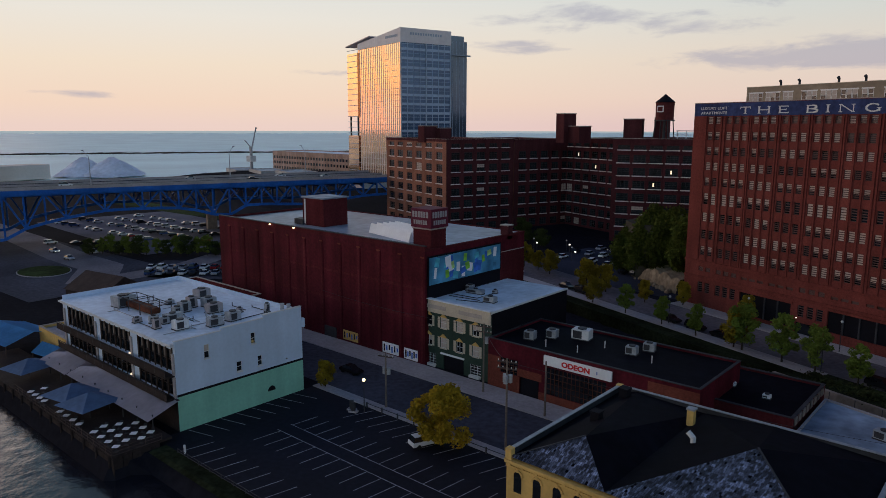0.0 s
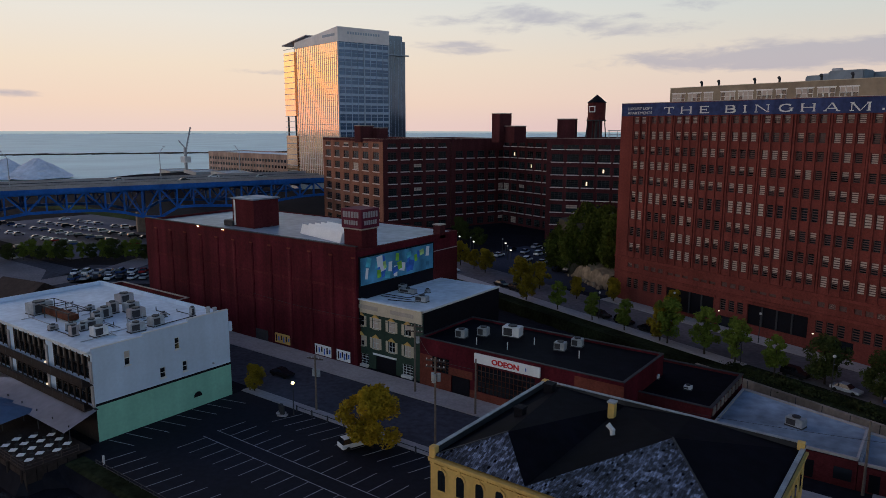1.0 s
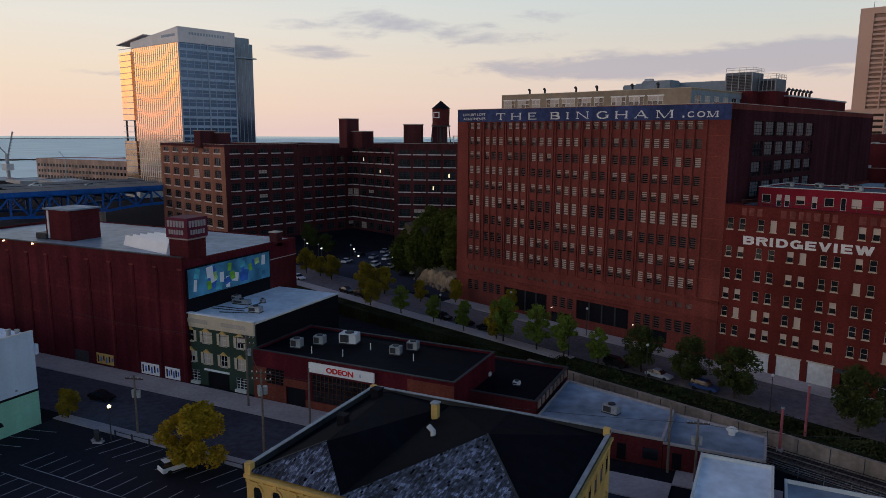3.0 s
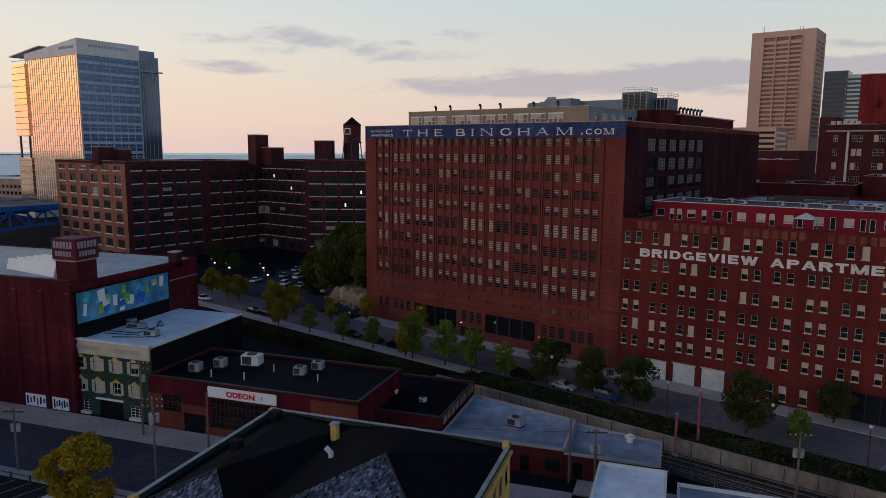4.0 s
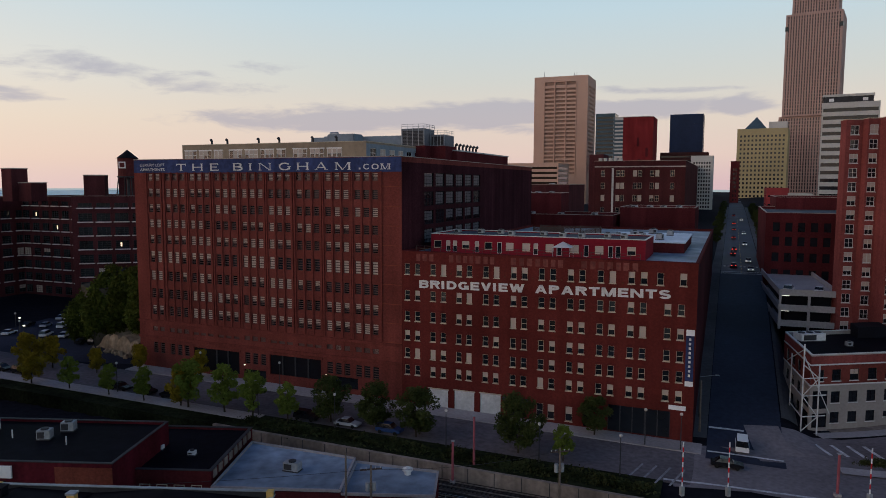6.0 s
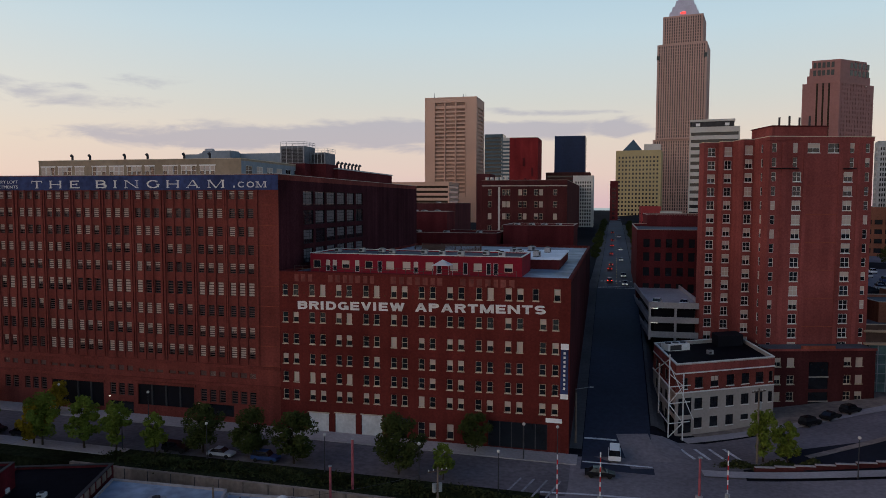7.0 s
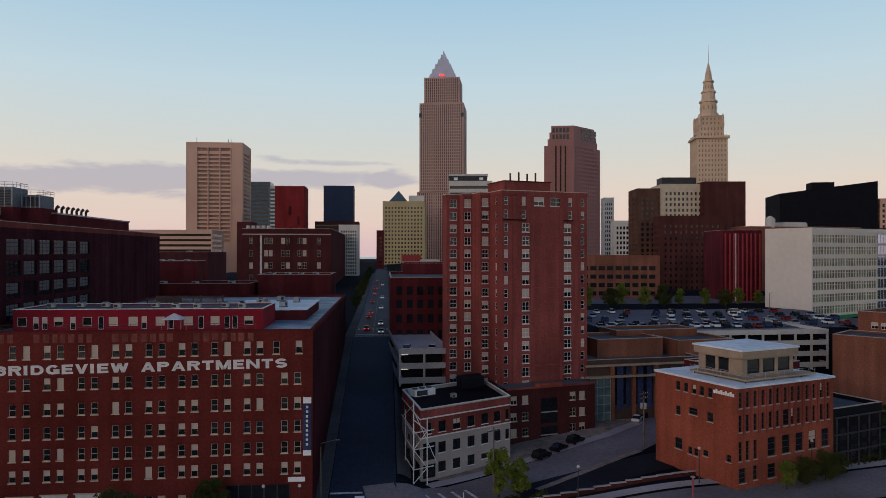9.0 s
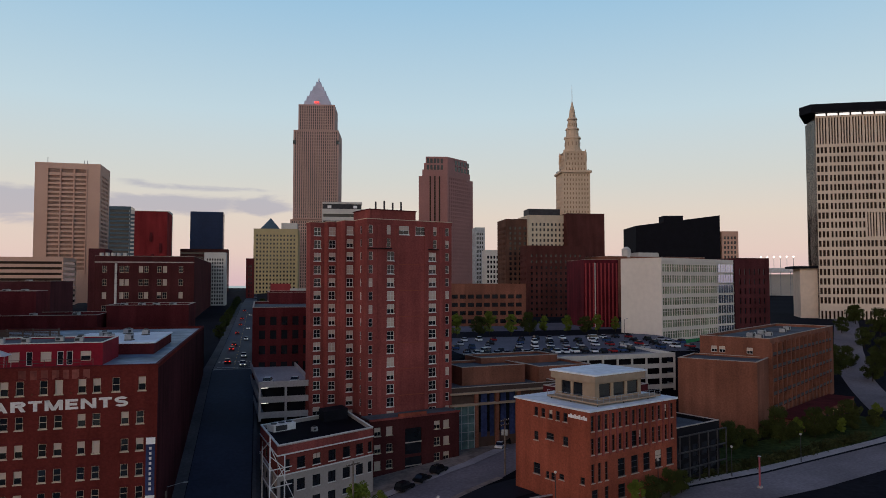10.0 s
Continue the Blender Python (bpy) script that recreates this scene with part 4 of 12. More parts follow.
def apartments_block():
    z0 = 2.0
    lx, ly, h = 52.8, 93.0, 28.9
    pairs = [1.1, 3.2, 6.4, 8.5, 11.6, 13.6, 16.8, 18.8, 22.0, 24.0, 27.1, 29.1, 32.2, 34.2, 37.3, 39.3, 42.4, 44.4]
    b = thing("brick_apartments", pose(-1.75, 139.3, z0, 0, 0, G), "seven-storey red brick apartment block with white painted lettering", "apartment block")
    wins = []
    for r, z in enumerate((28.1, 23.1, 19.1, 15.4, 12.0, 8.7)):
        for a in pairs + ([47.0, 50.6] if r == 0 else [48.3, 50.4]):
            wins.append(hole_at(a, z - z0 + 0.012 * (a - 1), 1.05, 1.85 if r else 2.05))
    low = [hole_at(a, 4.0 - z0, 1.2, 2.6) for a in (27.1, 29.1, 32.3)]
    doors = [(5.5, 9.5, -0.5, 3.5), (10.7, 14.7, -0.3, 3.7), (15.8, 19.8, -0.2, 3.8)]
    entry = [(39.0, 49.2, 0.1, 4.6), (20.9, 24.4, 0.0, 3.4), (34.8, 36.0, 0.1, 2.5)]
    side = []
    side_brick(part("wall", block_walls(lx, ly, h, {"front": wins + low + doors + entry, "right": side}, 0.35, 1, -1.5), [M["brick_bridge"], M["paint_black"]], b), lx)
    ff = four_faces(lx, ly, h)
    f = ff["front"]
    flat_roof(b, lx, ly, h, "roof_grey", 0.55, 0.4, M["brick_bridge"], "brick_dark")
    put_windows(b, f, wins + low, "sash", "trim_cream", (0.48, 0.42), 0.12, "trim_cream")
    # shallow brick arches over the windows
    arch = bmesh.new()
    for k in range(7):
        a0, a1 = radians(150 - 120 * k / 7), radians(150 - 120 * (k + 1) / 7)
        q = [(0.72 * math.cos(a), 0.36 * math.sin(a) - 0.16) for a in (a0, a1)]
        o = [(0.86 * math.cos(a), 0.48 * math.sin(a) - 0.16) for a in (a0, a1)]
        vs = [arch.verts.new(p) for p in ((q[0][0], -0.03, q[0][1]), (q[1][0], -0.03, q[1][1]), (o[1][0], -0.03, o[1][1]), (o[0][0], -0.03, o[0][1]))]
        arch.faces.new(vs)
    am = mesh_of("arch", arch, M["brick_dark"])
    allarch = bmesh.new()
    for a0, a1, c0, c1 in wins:
        n0 = len(allarch.verts)
        allarch.from_mesh(am)
        allarch.verts.ensure_lookup_table()
        for v in allarch.verts[n0:]:
            v.co = f.stand((a0 + a1) / 2, c1 + 0.06) @ v.co
    tagged(part("brick_arch", allarch, M["brick_dark"], b), kind="stuff")
    for k, (a0, a1, c0, c1) in enumerate(doors):
        door = part("roller_door", boxed(a0 + 0.05, 0.2, c0, a1 - 0.05, 0.24, c1), M["metal_white"], b, "white roller garage door, closed", m=f.stand(0, 0))
        for i in range(12):
            z = c0 + (c1 - c0) * i / 12
            part("slat", boxed(a0 + 0.05, 0.16, z + 0.015, a1 - 0.05, 0.21, z + (c1 - c0) / 12 - 0.015), M["metal_white"], door)
        part("door_frame", boxed(a0 - 0.15, -0.04, c1, a1 + 0.15, 0.1, c1 + 0.22), M["trim_cream"], b, m=f.stand(0, 0))
    # glazed corner entrance
    for k in range(6):
        c = 39.0 + 10.2 * k / 5
        part("mullion", boxed(c - 0.08, 0.1, 0.1, c + 0.08, 0.3, 4.6), M["metal_dark"], b, m=f.stand(0, 0))
    part("glazing", boxed(39.0, 0.2, 0.1, 49.2, 0.26, 4.6), M["glass_dark"], b, m=f.stand(0, 0))
    part("entrance_canopy", boxed(20.4, -1.3, 3.4, 25.0, 0.0, 3.75), M["metal_dark"], b, m=f.stand(0, 0))
    part("house_sign", boxed(48.9, -0.06, 5.0, 51.6, 0.0, 5.75), M["sign_white"], b, "small white sign plate", m=f.stand(0, 0))
    # banner at the corner
    ban = part("banner", boxed(51.3, -0.14, 10.0, 52.55, -0.06, 18.0), M["navy"], b, "narrow navy vertical banner with white ends", m=f.stand(0, 0))
    part("banner_head", boxed(51.3, -0.15, 17.6, 52.6, -0.07, 18.6), M["sign_white"], ban)
    part("banner_foot", boxed(51.3, -0.15, 9.2, 52.6, -0.07, 10.05), M["sign_white"], ban)
    for k in range(9):
        z = 10.8 + 0.75 * k
        part("banner_bar", boxed(51.75, -0.15, z, 52.1, -0.07, z + 0.42), M["letter"], ban)
    x, rise = 3.6, 0.0175
    for ch, w in (("B", 1.9), ("R", 1.95), ("I", 0.72), ("D", 1.95), ("G", 2.05), ("E", 1.7), ("V", 1.95), ("I", 0.72), ("E", 1.7), ("W", 2.75), (" ", 1.25),
                  ("A", 2.15), ("P", 1.85), ("A", 2.15), ("R", 1.95), ("T", 1.8), ("M", 2.4), ("E", 1.7), ("N", 2.1), ("T", 1.8), ("S", 1.9)):
        if ch != " ":
            part("letter", block_letter(ch, w, 1.5), M["letter"], b, m=f.stand(x, 24.6 - z0 + rise * (x - 3.6), 0.0) @ Matrix.Rotation(radians(-1.0), 4, "Y"))
        x += w + 0.335
    # remains of an older painted sign: faded blocks
    rr = random.Random(3)
    a = 3.0
    for n in (3, 7, 7, 7):
        for i in range(n):
            w = rr.uniform(0.9, 1.25)
            part("faded_mark", boxed(a, -0.012, 0, a + w * 0.8, 0.0, 1.35), M["letter_faded"], b, m=f.stand(0, 29.75 - z0 - 0.05))
            a += w * 1.28
        a += 2.6
    for k in range(9):
        part("tie_plate", boxed(-0.14, -0.08, -0.14, 0.14, 0.0, 0.14, 0.03), M["rust"], b, m=f.stand(4.9 + 5.15 * k, 27.6 - z0))
    # red penthouse and its deck
    ph = thing("red_penthouse", b.matrix_basis @ pose(3.2, 6.5, h), "red clad penthouse flats on the apartment roof", "penthouse")
    L, D, H = 40.6, 13.0, 3.3
    pd, pw = [], []
    for k, a in enumerate((1.4, 3.6, 5.0, 7.2, 9.5, 11.8, 14.0, 16.0, 19.2, 21.0, 23.6, 25.4, 28.2, 30.3, 32.6, 34.6, 35.9, 38.2)):
        (pd if k in (1, 2, 4, 6, 9, 11, 13, 15, 16) else pw).append(hole_at(a, 1.25 if k in (1, 2, 4, 6, 9, 11, 13, 15, 16) else 1.5, 0.85 if k in (1, 2, 4, 6, 9, 11, 13, 15, 16) else 1.5, 2.1 if k in (1, 2, 4, 6, 9, 11, 13, 15, 16) else 1.5))
    part("wall", block_walls(L, D, H, {"front": pd + pw}, 0.2, 1, 0.0), [M["red_paint"], M["paint_black"]], ph)
    pf = four_faces(L, D, H)["front"]
    put_windows(ph, pf, pd, "plain", "trim_white", (0.7, 0.2), 0.05)
    put_windows(ph, pf, pw, "plain", "trim_cream", (0.3, 0.2), 0.05)
    flat_roof(ph, L, D, H, "roof_gravel", 0.2, 0.2, M["red_paint"], "trim_white")
    rf2 = rail_fence(b, [(2.6, 0.9, h + 0.55), (43.6, 0.9, h + 0.55)], 1.05, "wood", 1.6, 2)
    cano = thing("deck_canopy", b.matrix_basis @ pose(30.0, 3.4, h), "white pop-up canopy on the roof deck", "canopy")
    bm = bmesh.new()
    q = [bm.verts.new(p) for p in ((-1.6, -1.6, 2.1), (1.6, -1.6, 2.1), (1.6, 1.6, 2.1), (-1.6, 1.6, 2.1))]
    top = bm.verts.new((0, 0, 3.1))
    for i in range(4):
        bm.faces.new((q[i], q[(i + 1) % 4], top))
    bmesh.ops.solidify(bm, geom=bm.faces[:], thickness=0.03)
    part("roof_cloth", bm, M["sign_white"], cano)
    for x, y in ((-1.5, -1.5), (1.5, -1.5), (1.5, 1.5), (-1.5, 1.5)):
        bm = bmesh.new()
        tube(bm, (x, y, 0), (x, y, 2.15), 0.04)
        part("leg", bm, M["metal_grey"], cano)
    rr = random.Random(5)
    for k in range(9):
        roof_unit(ph.matrix_basis @ pose(3 + 4.3 * k + rr.uniform(-1, 1), 4.5 + rr.uniform(-2, 3), H), 1.3, 1.1, 0.9)
    # rear roof decks with timber screens
    dk = thing("roof_deck", ph.matrix_basis @ pose(16.5, 14.5, 0), "timber roof deck with screens behind the penthouse", "deck")
    part("platform", boxed(0, 0, 2.6, 13, 6, 2.9), M["wood"], dk)
    for x in (0.2, 4.4, 8.6, 12.8):
        for y in (0.2, 5.8):
            part("post", boxed(x - 0.1, y - 0.1, 0, x + 0.1, y + 0.1, 4.6), M["wood"], dk)
    for k in range(6):
        part("slat", boxed(0, 0.1, 3.1 + k * 0.24, 6.5, 0.16, 3.26 + k * 0.24), M["wood"], dk)
        part("slat", boxed(0, 5.8, 3.1 + k * 0.24, 13, 5.86, 3.26 + k * 0.24), M["wood"], dk)
    wr = thing("rear_roof_storey", ph.matrix_basis @ pose(30, 16, 0), "pale rear storey with white roof on the apartment block", "storey")
    part("wall", boxed(0, 0, 0, 16, 26, 1.9), M["brick_dark"], wr)
    part("roof", boxed(-0.2, -0.2, 1.9, 16.2, 26.2, 2.15), M["roof_white"], wr)
    for x, y in ((3, 4), (7, 8), (11, 5), (5, 14), (12, 18), (8, 22)):
        roof_unit(wr.matrix_basis @ pose(x, y, 2.15, 0, 0, 7 * x), 1.6, 1.3, 1.1)
    return b


loft = loft_warehouse()
apartments_block()
# cooling plant on the loft roof
M["metal_dull"] = stuff_mat("metal_dull", (0.16, 0.17, 0.19), 0.6, 0.25, 2.0, 0.3, 0.05)
for (x, y, sx, sy, sz, lab) in ((56, 30, 5.6, 6.0, 3.9, "tall grey louvred cooling tower on the roof"), (60.8, 33, 3.4, 6.0, 2.6, "grey ribbed cooling tower beside the taller one")):
    ct = thing("cooling_tower", loft.matrix_basis @ pose(x, y, 45.2), lab, "cooling tower")
    part("plinth", boxed(-sx / 2 - 0.5, -sy / 2 - 0.5, 0, sx / 2 + 0.5, sy / 2 + 0.5, 4.5), M["brick_dark"], ct)
    part("casing", boxed(-sx / 2, -sy / 2, 4.5, sx / 2, sy / 2, 4.5 + sz, 0.08), M["metal_dull"], ct)
    for k in range(10):
        z = 4.8 + (sz - 0.8) * k / 10
        part("louvre", boxed(-sx / 2 + 0.3, -sy / 2 - 0.08, z, sx / 2 - 0.3, -sy / 2, z + 0.22), M["metal_dark"], ct)
    for k in range(5):
        x0 = -sx / 2 + sx * k / 4
        part("rib", boxed(x0 - 0.06, -sy / 2 - 0.12, 4.5, x0 + 0.06, -sy / 2 - 0.02, 4.5 + sz), M["metal_grey"], ct)
    rail_fence(ct, [(-sx / 2, -sy / 2, 4.5 + sz), (sx / 2, -sy / 2, 4.5 + sz), (sx / 2, sy / 2, 4.5 + sz), (-sx / 2, sy / 2, 4.5 + sz)], 1.0, "metal_grey", 1.4, 2)
for x, y, sx, sy, z1 in ((25.5, 32, 29, 16, 7.3), (33, 27.5, 7.5, 4.5, 7.7)):
    rs = thing("roof_structure", loft.matrix_basis @ pose(x, y, 45.2), "grey low-pitched plant room on the roof", "plant room")
    part("wall", boxed(0, 0, 0, sx, sy, z1, 0.25), M["panel_blue_grey"], rs)
    bm = bmesh.new()
    tube(bm, (sx * 0.04, sy * 0.3, z1), (sx * 0.3, sy * 0.3, z1), 0.6, 0.6, 12)
    part("duct", bm, M["metal_grey"], rs)
hb = thing("rear_roof_house", loft.matrix_basis @ pose(46, 34, 45.2), "dark roof house behind the cooling towers", "roof house")
part("wall", boxed(0, 0, 0, 18, 40, 3.5), M["brick_dark"], hb)
part("roof", boxed(-0.2, -0.2, 3.5, 18.2, 40.2, 3.8), M["metal_grey"], hb)
rr = random.Random(11)
for k in range(7):
    bm = bmesh.new()
    tube(bm, (0, 0, 0), (0, 0, 1.1), 0.25, 0.25, 10)
    tube(bm, (0, 0, 1.1), (0.5, 0, 1.5), 0.28, 0.35, 10)
    v = thing("roof_vent", hb.matrix_basis @ pose(16.5, 3 + 2.4 * k, 3.8), "dark gooseneck vent on the roof house", "vent", "vents on the roof house")
    part("pipe", bm, M["metal_dark"], v)

# ---- the buildings along the river road ----
M["brick_soot"] = brick_mat("brick_sooty", (0.070, 0.021, 0.022), (1.1, 1.1, 1.1))
M["brick_rust"] = brick_mat("brick_rust", (0.17, 0.05, 0.035), (1.1, 1.15, 1.2))
M["roof_supply"] = stuff_mat("roof_membrane_worn", (0.26, 0.30, 0.36), 0.45, 0.35, 0.5, 0.06, 0.1, spec=0.5)


M["pier_worn"] = brick_mat("brick_worn_maroon", (0.105, 0.022, 0.026), (1.1, 1.15, 1.2), 0.3, 0.35)


def supply_warehouse():
    """Maroon painted warehouse with brick piers, billboard end and sign tower."""
    lx, ly, h = 68.4, 31.5, 21.6
    b = thing("supply_warehouse", pose(-153.0, 91.6, 0.0), "large maroon painted brick supply warehouse with piers", "warehouse")
    bm = bmesh.new()
    f4 = four_faces(lx, ly, h)
    piers = [4.3 + 5.77 * k for k in range(12)]
    bays = [(piers[i] + 0.55, piers[i + 1] - 0.55, 0.9, 20.3) for i in range(11)]
    pierced(bm, f4["front"], bays, 0.09, 0, -1.0)
    for k in ("right", "back", "left"):
        pierced(bm, f4[k], [], 0.3, 0, -1.0)
    box(bm, 0.09, 0.09, -1, lx - 0.22, ly - 0.22, h - 0.02, 0)
    part("wall", bm, M["paint_maroon"], b)
    f = f4["front"]
    for p in piers:
        part("pier_cap", boxed(p - 0.5, -0.06, 20.3, p + 0.5, 0.02, 20.6), M["brick_rust"], b, m=f.stand(0, 0))
        part("pier_strip", boxed(p - 0.24, -0.05, 0.6, p + 0.24, 0.02, 20.3), M["pier_worn"], b, m=f.stand(0, 0))
    for i in range(11):
        for z in (14.3, 8.6):
            part("belt", boxed(piers[i] + 0.56, 0.05, z, piers[i + 1] - 0.56, 0.12, z + 0.5), M["pier_worn"], b, m=f.stand(0, 0))
    # parapet falls to the back along the billboard end
    part("roof", boxed(0.1, 0.1, 21.0, lx - 0.1, ly - 0.1, 21.7), M["roof_supply"], b)
    bm = bmesh.new()
    box(bm, 0, 0, h - 0.02, lx, 0.4, 22.5)
    box(bm, 0, 0.4, h - 0.02, 0.4, ly, 22.2)
    box(bm, 0.4, ly - 0.4, h - 0.02, lx, ly, 21.9)
    part("parapet", bm, M["brick_dark"], b)
    part("coping", boxed(-0.1, -0.12, 22.5, lx + 0.1, 0.5, 22.65), M["metal_dark"], b)
    r = f4["right"]
    part("end_coping", boxed(0.4, -0.08, 0, ly, 0.4, 0.45), M["brick_dark"], b, m=r.stand(0, 21.5))
    # billboard on the end wall
    bb = thing("billboard", b.matrix_basis @ r.stand(0, 0), "wide billboard with abstract blue and green picture", "billboard")
    part("panel", boxed(0.6, -0.30, 14.9, 22.8, -0.12, 20.6), M["paint_black"], bb)
    part("sheet", boxed(0.9, -0.34, 15.2, 22.5, -0.31, 20.3), M["poster"], bb, "printed sheet with cans of blue and green")
    rr = random.Random(4)
    for k in range(30):
        a, z, w, hh = rr.uniform(2.0, 21.4), rr.uniform(16.0, 19.5), rr.uniform(0.3, 0.85), rr.uniform(0.5, 1.05)
        c = rr.choice(["can_blue", "can_green", "sign_white", "can_teal", "can_lime", "can_blue", "poster"])
        part("printed_shape", boxed(-w, -0.03, -min(hh, 20.2 - z - 0.1, z - 15.3), w, 0.0, min(hh, 20.2 - z - 0.1, z - 15.3), 0.0), M[c], bb, m=Matrix.Translation((a, -0.342 - 0.0012 * k, z)) @ Matrix.Rotation(radians(rr.uniform(-18, 18)), 4, "Y"))
    part("backing", boxed(0.6, -0.16, 8.0, 22.8, -0.02, 14.9), M["paint_black"], bb)
    # posters and gate at street level
    for a0, a1, z0, z1, mat, lab in ((57.2, 61.6, 0.4, 2.5, "sign_white", "white poster board with blue shapes"), (63.1, 66.6, 0.4, 2.5, "sign_white", "white poster board with dark shapes"), (45.5, 50.0, 0.6, 2.6, "paint_yellow", "ochre painted sign board")):
        pb = thing("poster_board", b.matrix_basis @ f.stand(a0, 0), lab, "poster", "street posters")
        part("board", boxed(0, -0.12, z0, a1 - a0, -0.03, z1), M[mat], pb)
        for k in range(6):
            x = 0.3 + (a1 - a0 - 0.8) * k / 5
            part("shape", boxed(x, -0.14, z0 + 0.3 + 0.2 * (k % 3), x + 0.35, -0.12, z1 - 0.35 - 0.25 * (k % 2)), M["can_blue" if k % 2 else "paint_black"], pb)
    part("roller_gate", boxed(39.4, -0.05, 0, 43.2, 0.1, 2.4), M["metal_dark"], b, m=f.stand(0, 0))
    for a in (21.5, 30.2):
        part("roof_lamp", boxed(-0.12, -0.5, -0.12, 0.12, -0.2, 0.08), M["lamp_warm"], b, "small lit warm lamp", m=f.stand(a, 22.35))
    # roof: lift house, sign tower, skylight ridge, chimney
    lh = thing("lift_house", pose(-129.5, 99.0, 21.7), "square brick lift house on the roof", "lift house")
    part("wall", boxed(0, 0, 0, 7.4, 7.0, 6.2), M["brick_dark"], lh)
    part("roof", boxed(-0.3, -0.3, 6.2, 7.7, 7.3, 6.5), M["roof_grey"], lh)
    part("duct", boxed(-2.6, -0.6, 0, 0.6, 2.0, 1.3, 0.1), M["metal_dark"], lh)
    part("ladder", boxed(0.6, -0.1, 0.3, 1.1, 0.0, 6.0), M["metal_white"], lh)
    st = thing("sign_tower", pose(-89.3, 93.6, 21.7), "brick stair tower carrying a red company sign", "tower")
    part("wall", boxed(0, 0, 0, 4.4, 4.2, 3.6), M["brick_dark"], st)
    part("cap", boxed(-0.15, -0.15, 3.6, 4.55, 4.35, 3.8), M["stone_sill"], st)
    sg = part("sign_box", boxed(-0.3, -0.3, 3.9, 4.7, 4.5, 7.4), M["can_magenta"], st, "dark red sign box with pale bars")
    for fc, dz in ((Face((-0.3, -0.3, 3.9), (1, 0, 0), 5, 3.5), 0), (Face((4.7, -0.3, 3.9), (0, 1, 0), 4.8, 3.5), 0)):
        for z0, z1, a0, a1 in ((1.9, 3.0, 0.4, 4.5), (0.6, 1.4, 0.7, 4.2)):
            n = 6
            for k in range(n):
                a = a0 + (a1 - a0) * k / n
                part("sign_bar", boxed(a, -0.06, z0, a + (a1 - a0) / n * 0.7, 0.0, z1), M["concrete"], sg, m=fc.stand(0, 0))
    sk = thing("skylight", pose(-109.0, 100.5, 21.7, 0, 0, -14), "long white ridged skylight on the roof", "skylight")
    bm = bmesh.new()
    for k in range(5):
        y = k * 1.5
        q = [bm.verts.new(p) for p in ((0, y, 0), (16, y, 0), (16, y + 1.5, 0), (0, y + 1.5, 0), (0, y + 0.6, 2.0), (16, y + 0.6, 2.0))]
        for i in ((0, 1, 5, 4), (2, 3, 4, 5), (1, 2, 5), (3, 0, 4), (3, 2, 1, 0)):
            bm.faces.new([q[j] for j in i])
    part("glazing", bm, M["sign_white"], sk)
    ch = thing("chimney", pose(-86.4, 117.0, 20.8), "short square brick chimney", "chimney")
    part("shaft", boxed(0, 0, 0, 1.8, 1.8, 2.8), M["brick_rta"], ch)
    part("cap", boxed(-0.12, -0.12, 2.8, 1.92, 1.92, 3.0), M["stone_sill"], ch)
    # lower brick annex behind
    an, _ = simple("rear_annex", (-84.5, 107.0), 90, 16, 12, 0, 18.4, "brick_dark", "brick annex behind the supply warehouse", roof="roof_grey")
    return b


def poster_paint():
    m = stuff_mat("poster_print", (0.07, 0.24, 0.38), 0.5, 0.55, 0.35, 0.15, 0.0)
    return m


M["poster"] = poster_paint()
M["can_blue"] = stuff_mat("print_blue", (0.05, 0.16, 0.55), 0.5, 0.3, 0.8, 0.3, 0.0)
M["can_green"] = stuff_mat("print_green", (0.22, 0.50, 0.06), 0.5, 0.3, 0.8, 0.3, 0.0)
M["can_lime"] = stuff_mat("print_lime", (0.42, 0.62, 0.22), 0.5, 0.4, 0.8, 0.3, 0.0)
M["can_teal"] = stuff_mat("print_teal", (0.10, 0.45, 0.55), 0.5, 0.3, 0.8, 0.3, 0.0)
M["can_magenta"] = stuff_mat("print_dark_red", (0.13, 0.020, 0.040), 0.6, 0.2, 1.0, 0.3, 0.0)
supply_warehouse()


def shutter_mesh(h):
    bm = bmesh.new()
    box(bm, -0.28, -0.06, 0, 0.28, 0, h)
    for k in range(8):
        z = h * (k + 0.3) / 8.6
        box(bm, -0.22, -0.09, z, 0.22, -0.05, z + 0.09)
    return mesh_of("shutter", bm, M["trim_cream"])


